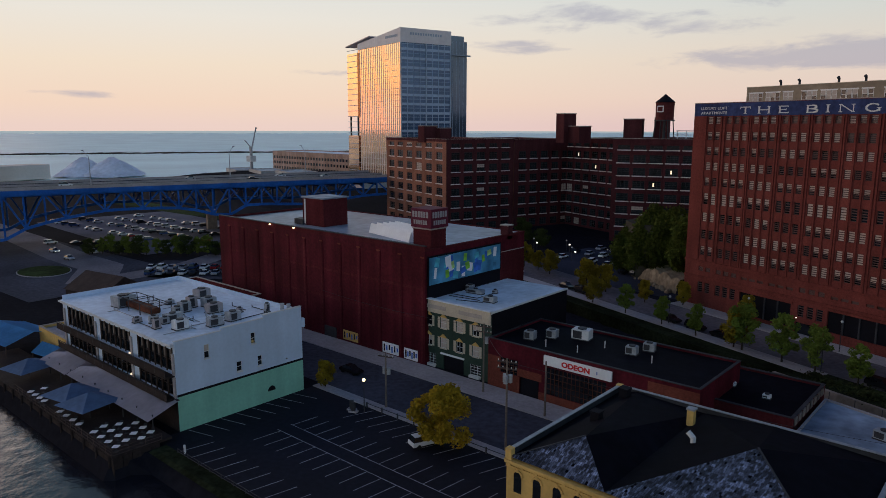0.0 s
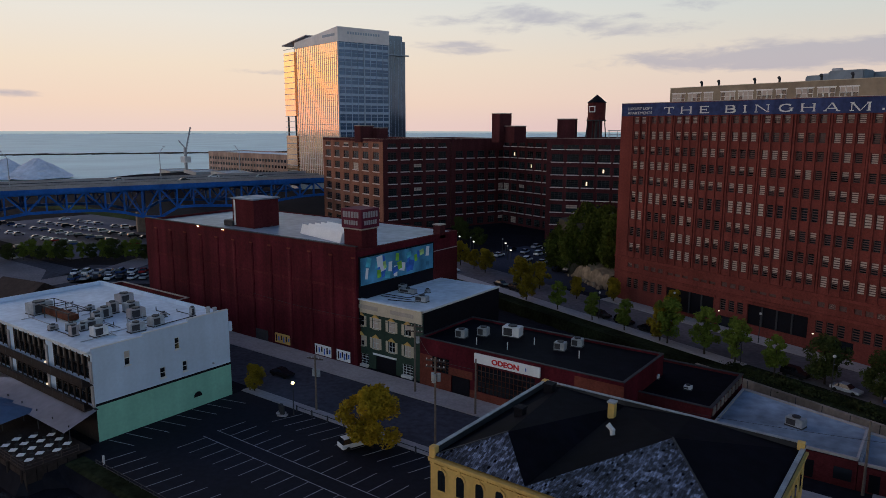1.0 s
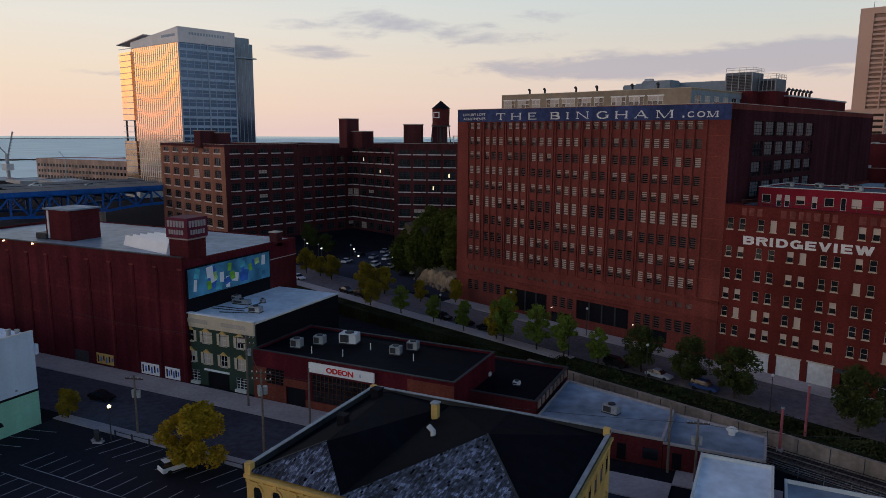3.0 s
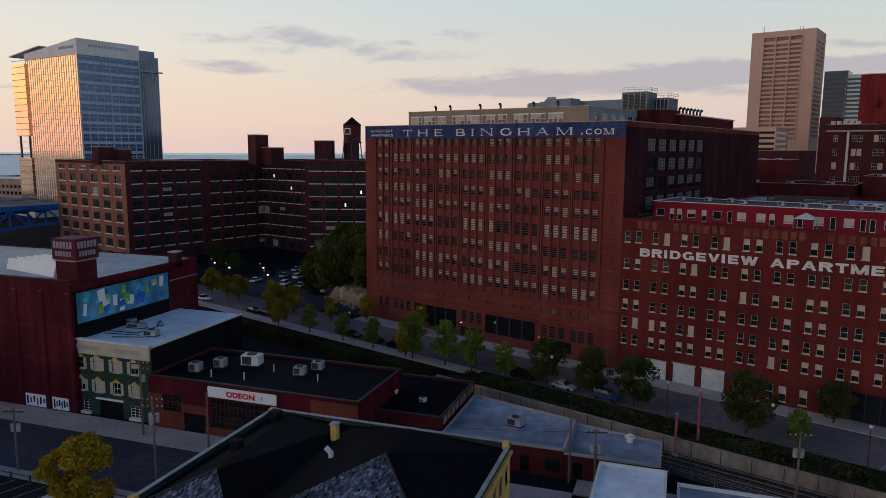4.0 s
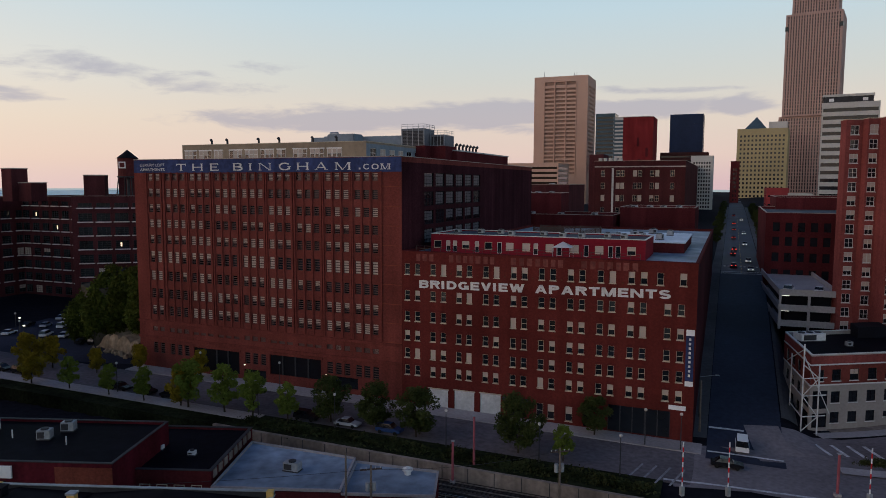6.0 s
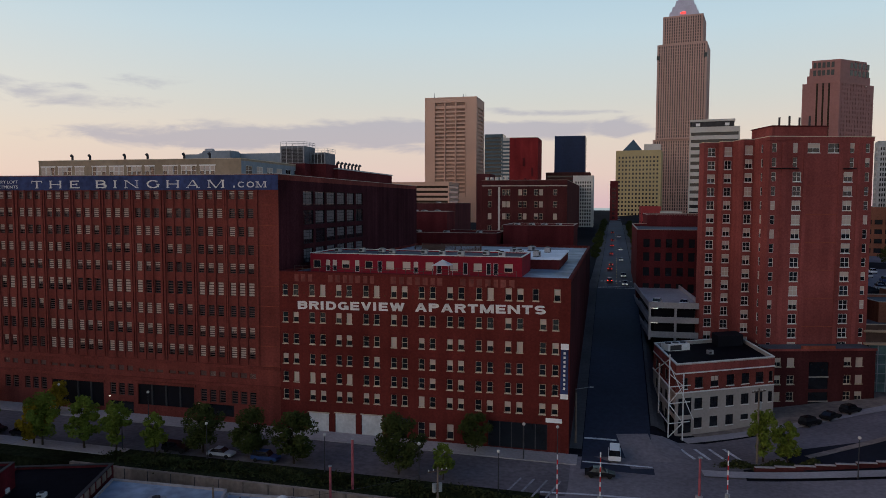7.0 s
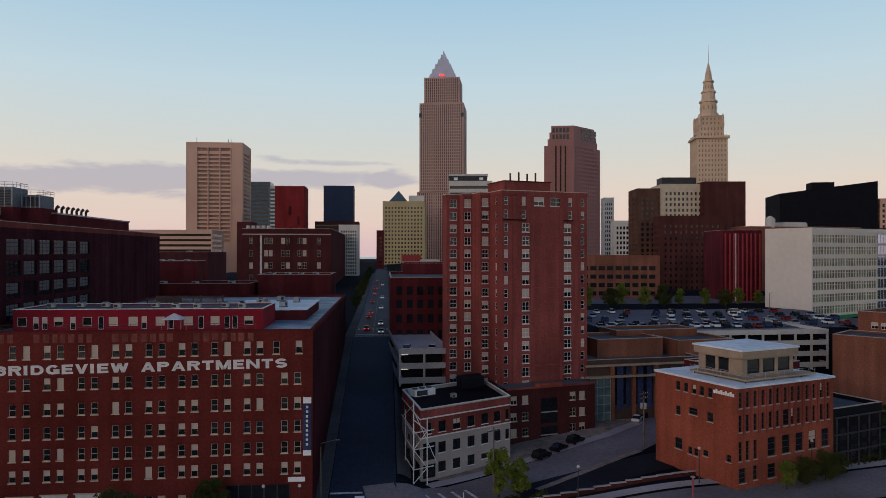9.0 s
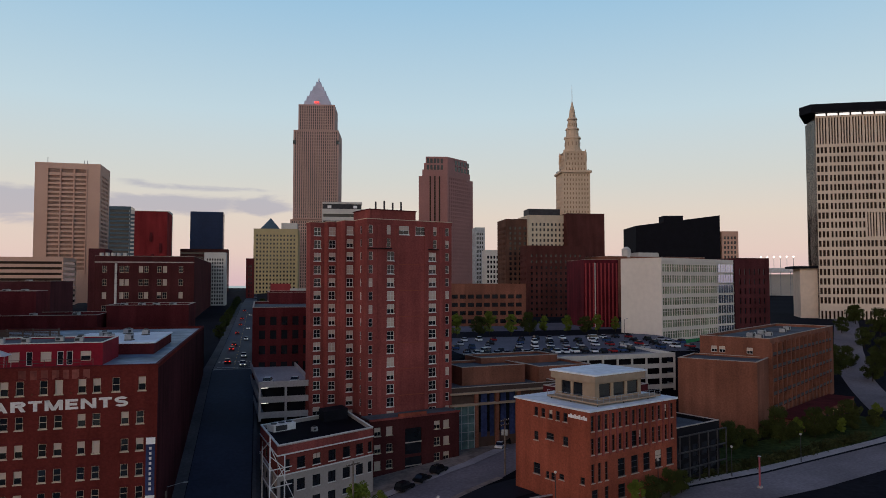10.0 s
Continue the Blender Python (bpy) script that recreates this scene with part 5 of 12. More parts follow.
def corner_bar():
    """Three-storey dark green bar with shuttered windows and a cream cornice."""
    lx, ly, h = 16.4, 24.5, 12.2
    b = thing("green_bar", pose(-86.5, 92.6, 0.0), "three-storey dark green painted bar with shuttered windows", "bar")
    f4 = four_faces(lx, ly, h)
    ups = [hole_at(a, z, 1.45, 2.0) for z in (8.75, 5.0) for a in (2.0, 5.6, 9.4, 13.1)]
    low = [hole_at(2.6, 1.5, 2.4, 2.0), hole_at(13.1, 1.5, 2.4, 2.0)]
    door = [(5.6, 10.4, 0.0, 2.7)]
    part("wall", block_walls(lx, ly, h, {"front": ups + low + door}, 0.25, 1), [M["paint_green"], M["paint_black"]], b)
    part("side_skin", boxed(lx, 0.3, -0.5, lx + 0.06, ly, h + 0.3), M["paint_black"], b)
    f = f4["front"]
    ws = put_windows(b, f, ups, "two", "trim_white", (0.3, 0.3), 0.1, "trim_cream")
    put_windows(b, f, low, "grid", "trim_white", (0.8, 0.2), 0.1, "trim_cream")
    sm = shutter_mesh(2.0)
    for a0, a1, z0, z1 in ups:
        m = (a0 + a1) / 2
        part("shutter", sm, None, b, m=f.stand(m - 1.08, z0))
        part("shutter", sm, None, b, m=f.stand(m + 1.08, z0))
        bm = bmesh.new()
        q = [bm.verts.new(p) for p in ((-0.85, 0, 0), (0.85, 0, 0), (0, 0, 0.65), (-0.85, -0.22, 0), (0.85, -0.22, 0), (0, -0.22, 0.65))]
        for i in ((3, 4, 5), (0, 3, 5, 2), (4, 1, 2, 5), (3, 0, 1, 4)):
            bm.faces.new([q[j] for j in i])
        part("pediment", bm, M["paint_yellow"], b, m=f.stand(m, z1 + 0.05))
    part("cornice", boxed(-0.15, -0.35, 10.4, lx + 0.05, 0.02, 12.9, 0.06), M["trim_cream"], b, m=f.stand(0, 0))
    part("cornice_ledge", boxed(-0.25, -0.55, 12.75, lx + 0.1, 0.3, 12.95), M["roof_white"], b, m=f.stand(0, 0))
    for a in (1.2, 9.5):
        part("cornice_panel", boxed(a, -0.42, 11.2, a + 5.2, -0.34, 11.9), M["stone_sill"], b, m=f.stand(0, 0))
    part("sign_board", boxed(5.0, -0.2, 2.85, 10.6, -0.02, 3.15), M["sign_white"], b, "thin white sign board over the entrance", m=f.stand(0, 0))
    part("door_leaf", boxed(5.8, 0.12, 0, 10.2, 0.2, 2.6), M["paint_black"], b, m=f.stand(0, 0))
    for a in (2.6, 13.1):
        part("planter", boxed(a - 1.2, -0.45, 0.1, a + 1.2, -0.03, 0.55), M["trim_white"], b, m=f.stand(0, 0))
    part("roof", boxed(0.05, 0.3, h, lx - 0.05, ly, h + 0.35), M["roof_white"], b)
    part("edge_trim", boxed(lx - 0.1, 0.2, h + 0.2, lx + 0.2, ly + 0.1, h + 0.5), M["trim_white"], b)
    for x, y, sx, sy, sz in ((11.6, 6.0, 2.4, 1.4, 1.1), (5.4, 9.5, 3.6, 1.2, 0.9), (3.2, 10.6, 1.4, 1.4, 1.2), (8.2, 12.0, 1.0, 0.8, 0.7)):
        roof_unit(b.matrix_basis @ pose(x, y, h + 0.35, 0, 0, 5), sx, sy, sz)
    for x0, y0, x1, y1 in ((2.0, 6.0, 8.2, 6.4), (8.2, 6.4, 8.3, 11.4), (6.0, 3.0, 11, 4.6), (3.0, 4.6, 9.6, 5.4)):
        pp = thing("roof_pipe", b.matrix_basis @ pose(0, 0, h + 0.35), "dark pipe run along the white roof", "pipe", "roof pipes")
        bm = bmesh.new()
        tube(bm, (x0, y0, 0.1), (x1, y1, 0.1), 0.08, 0.08, 6)
        part("pipe", bm, M["metal_dark"], pp)
    return b


def music_hall():
    """Low maroon hall with a long white sign."""
    lx, ly, h = 36.6, 16.0, 8.1
    b = thing("music_hall", pose(-70.0, 91.8, 0.0), "low maroon and brick music hall with white sign", "music hall")
    f4 = four_faces(lx, ly, h)
    f = f4["front"]
    door = [(6.6, 10.4, 0.0, 3.1)]
    glass = [(2.6, 6.2, 3.0, 5.6), (11.8, 22.4, 1.4, 5.9)]
    part("wall", block_walls(lx, ly, h, {"front": door + glass}, 0.3, 1), [M["paint_maroon"], M["paint_black"]], b)
    # bare brick lower wall round the openings
    for a0, a1, z1 in ((0.0, 2.6, 5.6), (10.4, 11.8, 1.4), (2.6, 6.6, 3.0), (11.8, 29.0, 1.4)):
        part("brick_facing", boxed(a0, -0.05, -0.5, a1, 0.0, z1), M["brick_rust"], b, m=f.stand(0, 0))
    part("brick_facing", boxed(29.0, -0.06, -0.5, 36.6, 0.0, 7.9), M["brick_rust"], b, "bare orange brick end of the hall", m=f.stand(0, 0))
    part("brick_facing", boxed(22.4, -0.05, 0, 29.0, 0.0, 5.0), M["brick_rust"], b, m=f.stand(0, 0))
    part("brick_facing", boxed(6.1, -0.06, 3.1, 10.9, 0.0, 4.4), M["brick_rust"], b, m=f.stand(0, 0))
    for a0, a1, z0, z1 in glass:
        n = int((a1 - a0) / 0.75)
        for k in range(n + 1):
            a = a0 + (a1 - a0) * k / n
            part("mullion", boxed(a - 0.04, 0.08, z0, a + 0.04, 0.16, z1), M["rust"], b, m=f.stand(0, 0))
        for k in range(1, 5):
            z = z0 + (z1 - z0) * k / 5
            part("transom", boxed(a0, 0.08, z - 0.03, a1, 0.16, z + 0.03), M["rust"], b, m=f.stand(0, 0))
        part("glazing", boxed(a0, 0.17, z0, a1, 0.2, z1), M["glass_dark"], b, m=f.stand(0, 0))
    part("door_leaf", boxed(6.8, 0.1, 0.0, 10.2, 0.2, 3.0), M["paint_black"], b, m=f.stand(0, 0))
    sign = part("sign_board", boxed(11.4, -0.35, 6.35, 23.4, -0.05, 7.95, 0.03), M["sign_white"], b, "long white sign board with red lettering", m=f.stand(0, 0))
    lettering(sign, Face((0, -0.36, 0), (1, 0, 0), lx, h), "ODEON", 14.75, 6.75, 1.15, "sign_red", 0.0, bold=0.05, width=5.0)
    part("sign_mark", boxed(20.9, -0.38, 6.9, 21.05, -0.34, 7.4), M["can_blue"], sign)
    flat_roof(b, lx, ly, h, "roof_black", 0.35, 0.3, M["paint_maroon"], "metal_dark")
    for x, y, sx, sy, sz, mat in ((5.2, 5.0, 1.9, 1.6, 1.5, "metal_grey"), (7.6, 8.2, 1.9, 1.6, 1.5, "metal_grey"), (11.8, 11.0, 3.2, 2.2, 1.8, "metal_white"), (22.0, 9.0, 1.9, 1.5, 1.4, "metal_grey"), (23.4, 12.4, 1.9, 1.5, 1.4, "metal_grey")):
        roof_unit(b.matrix_basis @ pose(x, y, h, 0, 0, 8), sx, sy, sz, "pale rooftop unit on the black hall roof", mat)
    for x, y in ((17.2, 9.0), (26.3, 7.0), (15.0, 4.0), (9.5, 3.2)):
        v = thing("vent_pipe", b.matrix_basis @ pose(x, y, h), "thin white vent pipe on the hall roof", "pipe", "roof pipes")
        bm = bmesh.new()
        tube(bm, (0, 0, 0), (0, 0, 1.2), 0.09, 0.09, 8)
        part("pipe", bm, M["metal_white"], v)
    return b


def low_shops():
    z1 = 5.4
    b, f4 = simple("dark_roof_shop", (-36.7, 97.5), 0, 13.8, 17.0, 0, z1, "brick_dark", "low brick shop with black felt roof", roof="roof_black", parapet=0.35, cap="metal_dark")
    wins = [(3.8 + 2.4 * k, 5.3 + 2.4 * k, 1.6, 3.4) for k in range(4)]
    put_windows(b, f4["front"], wins, "sash", "trim_cream", (0.8, 0.1), -0.05, "trim_cream")
    for k in range(8):
        part("parapet_block", boxed(13.8, 0.6 + 2.0 * k, z1 - 1.2, 13.92, 1.9 + 2.0 * k, z1 - 0.1), M["concrete_wall"], b)
    for x, y in ((3.0, 8.0), (8.6, 6.2)):
        roof_unit(b.matrix_basis @ pose(x, y, z1 - 0.35), 1.2, 0.9, 0.7, "small pale unit on the black shop roof", "metal_white")
    # long grey-roofed shop whose back follows the tracks
    for name, x0, x1, yb0, yb1, z1, lab in (("grey_roof_shop", -22.2, -4.9, 112.0, 106.6, 4.0, "long low brick shop with patched grey roof"), ("grey_roof_shop", -4.8, 7.5, 106.4, 103.4, 3.6, "short brick shop with stained grey roof")):
        s = thing(name, pose(0, 0, 0), lab, "shop", "low shops by the tracks")
        bm = bmesh.new()
        slab(bm, [(x0, 95.6), (x1, 95.6), (x1, yb1), (x0, yb0)], -0.5, z1 - 0.35)
        part("wall", bm, M["brick_dark"], s)
        bm = bmesh.new()
        slab(bm, [(x0 + 0.25, 95.85), (x1 - 0.25, 95.85), (x1 - 0.25, yb1 - 0.2), (x0 + 0.25, yb0 - 0.2)], z1 - 0.34, z1 - 0.1)
        part("roof", bm, M["roof_grey"], s)
        for p, q in (((x0, 95.7), (x1, 95.7)), ((x1 - 0.1, 95.6), (x1 - 0.1, yb1)), ((x1, yb1 - 0.1), (x0, yb0 - 0.1)), ((x0 + 0.1, yb0), (x0 + 0.1, 95.6))):
            bm = bmesh.new()
            beam(bm, (*p, z1), (*q, z1), 0.3, 0.35)
            part("coping", bm, M["concrete"], s)
        fr = Face((x0, 95.6, 0), (1, 0, 0), x1 - x0, z1)
        n = int((x1 - x0) / 3.4)
        for k in range(n):
            a = 1.2 + 3.4 * k
            part("shop_window" if k % 3 else "door", boxed(a, -0.06, 0.2 if k % 3 == 0 else 0.9, a + (1.2 if k % 3 == 0 else 2.0), 0.02, 2.5), M["glass_dark" if k % 3 else "paint_black"], s, m=fr.stand(0, 0))
    roof_unit(pose(-13.0, 102.0, 3.9, 0, 0, -15), 2.4, 1.5, 1.3, "square grey unit on the grey shop roof")
    tv = thing("turbine_vent", pose(3.2, 102.6, 3.5), "white mushroom vent on the shop roof", "vent")
    bm = bmesh.new()
    tube(bm, (0, 0, 0), (0, 0, 0.6), 0.45, 0.45, 14)
    tube(bm, (0, 0, 0.6), (0, 0, 0.85), 0.75, 0.75, 14)
    tube(bm, (0, 0, 0.85), (0, 0, 1.15), 0.6, 0.2, 14)
    part("cowl", bm, M["metal_white"], tv)
    # white flat-roofed shed and blue-roofed one beside the tracks
    for x0, y0, x1, y1, z1, rm, nm, lab in ((0.2, 72.0, 8.4, 91.4, 5.0, "roof_white", "white_roof_shed", "low shed with white roof and raised edge"), (9.6, 70.0, 22.0, 92.0, 3.4, "roof_grey", "blue_roof_shed", "low shed with pale blue roof")):
        s = thing(nm, pose(x0, y0, 0), lab, "shed")
        lx, ly = x1 - x0, y1 - y0
        part("wall", boxed(0, 0, -0.5, lx, ly, z1 - 0.5), M["brick_dark"], s)
        part("roof", boxed(0.1, 0.1, z1 - 0.5, lx - 0.1, ly - 0.1, z1 - 0.25), M[rm], s)
        for q in ((0, ly - 0.3, lx, ly), (0, 0, 0.3, ly - 0.3), (lx - 0.3, 0, lx, ly - 0.3)):
            part("raised_edge", boxed(q[0], q[1], z1 - 0.5, q[2], q[3], z1 + 0.15), M["trim_white"], s)
    tank = thing("roof_fan", pose(17.5, 86.0, 3.15), "black round roof fan", "fan")
    bm = bmesh.new()
    tube(bm, (0, 0, 0), (0, 0, 0.9), 0.7, 0.7, 16)
    part("drum", bm, M["paint_black"], tank)


def arch_window(w, h):
    bm = bmesh.new()
    n = 8
    pts = [(-w / 2, 0), (w / 2, 0)] + [(w / 2 * math.cos(math.pi * k / n), h - w / 2 + w / 2 * math.sin(math.pi * k / n)) for k in range(n + 1)]
    a = [bm.verts.new((x, -0.03, z)) for x, z in pts]
    bm.faces.new(a).material_index = 1
    for k in range(n):
        t0, t1 = math.pi * k / n, math.pi * (k + 1) / n
        r0, r1 = w / 2, w / 2 + 0.22
        q = [(r0 * math.cos(t0), r0 * math.sin(t0)), (r1 * math.cos(t0), r1 * math.sin(t0)), (r1 * math.cos(t1), r1 * math.sin(t1)), (r0 * math.cos(t1), r0 * math.sin(t1))]
        lo = [bm.verts.new((x, -0.14, h - w / 2 + z)) for x, z in q]
        hi = [bm.verts.new((x, 0.0, h - w / 2 + z)) for x, z in q]
        bm.faces.new(lo)
        for i in range(4):
            bm.faces.new((lo[i], hi[i], hi[(i + 1) % 4], lo[(i + 1) % 4]))
    box(bm, -w / 2 - 0.15, -0.14, -0.12, w / 2 + 0.15, 0.0, 0.0)
    box(bm, -0.12, -0.2, h - 0.02, 0.12, 0.0, h + 0.45)
    return mesh_of("window", bm, [M["paint_yellow"], M["glass_dark"]])


def slate_rows(bm, tri, step, rnd, w=0.42):
    """Worn slates laid in courses over a sloped triangle or quad (eave left, eave right, ridge right, ridge left)."""
    a, b, c, d = [Vector(p) for p in tri]
    n = (b - a).cross(d - a).normalized()
    if n.z < 0:
        n = -n
    up = ((c + d) / 2 - (a + b) / 2)
    rows = int(up.length / step)
    for r in range(rows):
        k0 = r / rows
        l, q = a.lerp(d, k0), b.lerp(c, k0)
        l1, q1 = a.lerp(d, min(1.0, (r + 1.2) / rows)), b.lerp(c, min(1.0, (r + 1.2) / rows))
        along = (b - a).normalized()
        rise = (l1 - l) - along * (l1 - l).dot(along)
        lo, hi = (l1 - l).dot(along), (q1 - l).dot(along)
        L0 = (q - l).length
        x = -rnd.uniform(0, w)
        while x < L0:
            wide = w * rnd.uniform(0.75, 1.3)
            e0, e1 = x + 0.012, x + wide - 0.012
            x += wide
            b0, b1 = max(e0, 0.0), min(e1, L0)
            if b1 - b0 < 0.04 or rnd.random() < 0.03:
                continue
            lift = n * (0.03 + rnd.uniform(0, 0.035))
            foot = [l + along * b0 + lift, l + along * b1 + lift]
            # pieces at the hips are cut along the slope of the edge
            k1, k0 = [min(1.0, x_ / lo if lo > 0.01 else 1.0, (L0 - x_) / (L0 - hi) if L0 - hi > 0.01 else 1.0) for x_ in (b1, b0)]
            head = [l + along * x_ + rise * k_ + lift * (1 - k_) + n * 0.006 * k_ for x_, k_ in ((b1, k1), (b0, k0)) if k_ > 0.02]
            if not head:
                continue
            v = [bm.verts.new(p) for p in foot + head]
            bm.faces.new(v)
            e = bm.verts.new(foot[0] - lift), bm.verts.new(foot[1] - lift)
            bm.faces.new((v[1], v[0], e[0], e[1]))


def yellow_hall():
    """Yellow Italianate hall with a broken-pitched dark slate roof behind a thin parapet."""
    x0, y0, lx, ly, h = -39.0, 54.5, 30.6, 24.3, 10.6
    b = thing("yellow_hall", pose(x0, y0, 0.0), "yellow painted hall with arched windows and worn slate roof", "hall")
    f4 = four_faces(lx, ly, h)
    part("wall", boxed(0, 0, -1, lx, ly, h), M["paint_yellow"], b)
    am = arch_window(0.95, 2.3)
    for side, n, first in (("front", 13, 1.4), ("right", 9, 1.8), ("left", 9, 1.8)):
        f = f4[side]
        stepa = (f.length - 2 * first) / (n - 1)
        for k in range(n):
            for z in (7.3, 2.2):
                part("window", am, None, b, m=f.stand(first + stepa * k, z))
        part("string_course", boxed(0, -0.12, 9.85, f.length, 0.0, 10.05), M["paint_yellow"], b, m=f.stand(0, 0))
        part("cornice", boxed(-0.1, -0.28, 10.3, f.length + 0.1, 0.0, 10.6), M["paint_yellow"], b, m=f.stand(0, 0))
        for k in range(int(f.length / 1.6)):
            part("corbel", boxed(0.3 + 1.6 * k, -0.2, 10.05, 0.6 + 1.6 * k, 0.0, 10.3), M["paint_yellow"], b, m=f.stand(0, 0))
    # thin parapet with pale coping on the two long back sides
    for side, zz in (("left", 0.95), ("back", 0.95), ("right", 0.5)):
        f = f4[side]
        part("parapet", boxed(0, 0.02, h, f.length, 0.34, h + zz), M["metal_dark"], b, m=f.stand(0, 0))
        part("coping", boxed(-0.05, -0.04, h + zz, f.length + 0.05, 0.42, h + zz + 0.09), M["metal_grey"], b, m=f.stand(0, 0))
    # roof planes: two hips face the river, black felt behind
    H1, H2 = h + 3.4, h + 3.6
    E = h + 0.25
    A, B, C, D = (0.35, 0.1, E), (11.0, 0.1, E), (lx - 0.35, 0.1, E), (lx - 0.35, ly - 0.4, E)
    P, Q = (6.4, 4.6, h + 2.8), (20.4, 12.8, h + 3.0)
    R, S = (2.6, ly - 0.4, h + 0.75), (18.9, ly - 0.4, h + 1.0)
    W, K = (0.35, ly - 0.4, E), (11.05, 0.4, E)
    V = (11.0, ly - 0.4, E + 0.1)
    felt = bmesh.new()

    def poly(*pts):
        felt.faces.new([felt.verts.new(p) for p in pts])

    poly(A, P, R, W)
    poly(P, B, V)
    poly(P, V, R)
    poly(B, Q, V)
    poly(Q, S, V)
    poly(Q, C, D)
    poly(Q, D, S)
    poly(A, B, P)
    poly(B, C, Q)
    bmesh.ops.recalc_face_normals(felt, faces=felt.faces[:])
    part("roof", felt, M["roof_black"], b)
    rnd = random.Random(21)
    for tri in ((A, B, P, P), (B, C, Q, Q)):
        bm = bmesh.new()
        slate_rows(bm, tri, 0.42, rnd, 0.2)
        o = part("slate_field", bm, M["slate_worn"], b, "weathered pale-streaked slates in courses")
        tagged(o, kind="stuff")
    for p, q in ((A, P), (Q, C)):
        bm = bmesh.new()
        beam(bm, Vector(p) + Vector((0, 0, 0.08)), Vector(q) + Vector((0, 0, 0.08)), 0.16, 0.08)
        part("hip_ridge", bm, M["metal_dark"], b)
    for x, y, z, sx, hh, mat, lab in ((3.8, 11.5, h, 1.0, 2.4, "paint_black", "square black chimney on the slate roof"), (2.0, 21.8, h, 1.1, 1.6, "paint_black", "square black chimney on the slate roof"), (11.2, 19.6, h, 0.75, 2.2, "paint_yellow", "slim yellow chimney with pale cap")):
        c = thing("roof_chimney", b.matrix_basis @ pose(x, y, z), lab, "chimney", "chimneys of the hall")
        part("shaft", boxed(-sx / 2, -sx / 2, 0, sx / 2, sx / 2, hh), M[mat], c)
        part("cap", boxed(-sx / 2 - 0.1, -sx / 2 - 0.1, hh, sx / 2 + 0.1, sx / 2 + 0.1, hh + 0.2), M["metal_grey" if mat == "paint_yellow" else mat], c)
    v = thing("bent_vent", b.matrix_basis @ pose(13.7, 13.9, h + 0.6), "white bent vent pipe on the roof", "vent")
    bm = bmesh.new()
    tube(bm, (0, 0, 0), (0, 0, 1.1), 0.28, 0.28, 10)
    tube(bm, (0, 0, 1.0), (-0.6, 0, 1.5), 0.28, 0.3, 10)
    part("pipe", bm, M["metal_white"], v)
    for x, y in ((0.2, ly - 0.3), (lx - 0.4, ly - 0.4), (lx - 0.4, 0.4), (0.2, 0.3)):
        part("corner_post", boxed(x - 0.35, y - 0.35, h, x + 0.35, y + 0.35, h + 1.15), M["paint_yellow"], b)
    return b


def worn_slate():
    """Slates that differ one by one, with bleached patches in places."""
    m = stuff_mat("slate_worn", (0.085, 0.10, 0.145), 0.5, 0.8, 2.2, 0.45, 0.2, spec=0.25)
    nd, ln = m.node_tree.nodes, m.node_tree.links
    p = nd["Principled BSDF"]
    base = p.inputs["Base Color"].links[0].from_socket
    geo = nd.new("ShaderNodeNewGeometry")
    r = nd.new("ShaderNodeMapRange")
    r.inputs[3].default_value, r.inputs[4].default_value = 0.25, 2.4
    pw = nd.new("ShaderNodeMath")
    pw.operation = "POWER"
    pw.inputs[1].default_value = 2.2
    ln.new(geo.outputs["Random Per Island"], pw.inputs[0])
    ln.new(pw.outputs[0], r.inputs[0])
    mx = nd.new("ShaderNodeMix")
    mx.data_type, mx.blend_type = "RGBA", "MULTIPLY"
    mx.inputs[0].default_value = 1.0
    ln.new(base, mx.inputs[6])
    ln.new(r.outputs[0], mx.inputs[7])
    ln.new(mx.outputs[2], p.inputs["Base Color"])
    return m


M["slate_worn"] = worn_slate()
corner_bar()
music_hall()
low_shops()
yellow_hall()

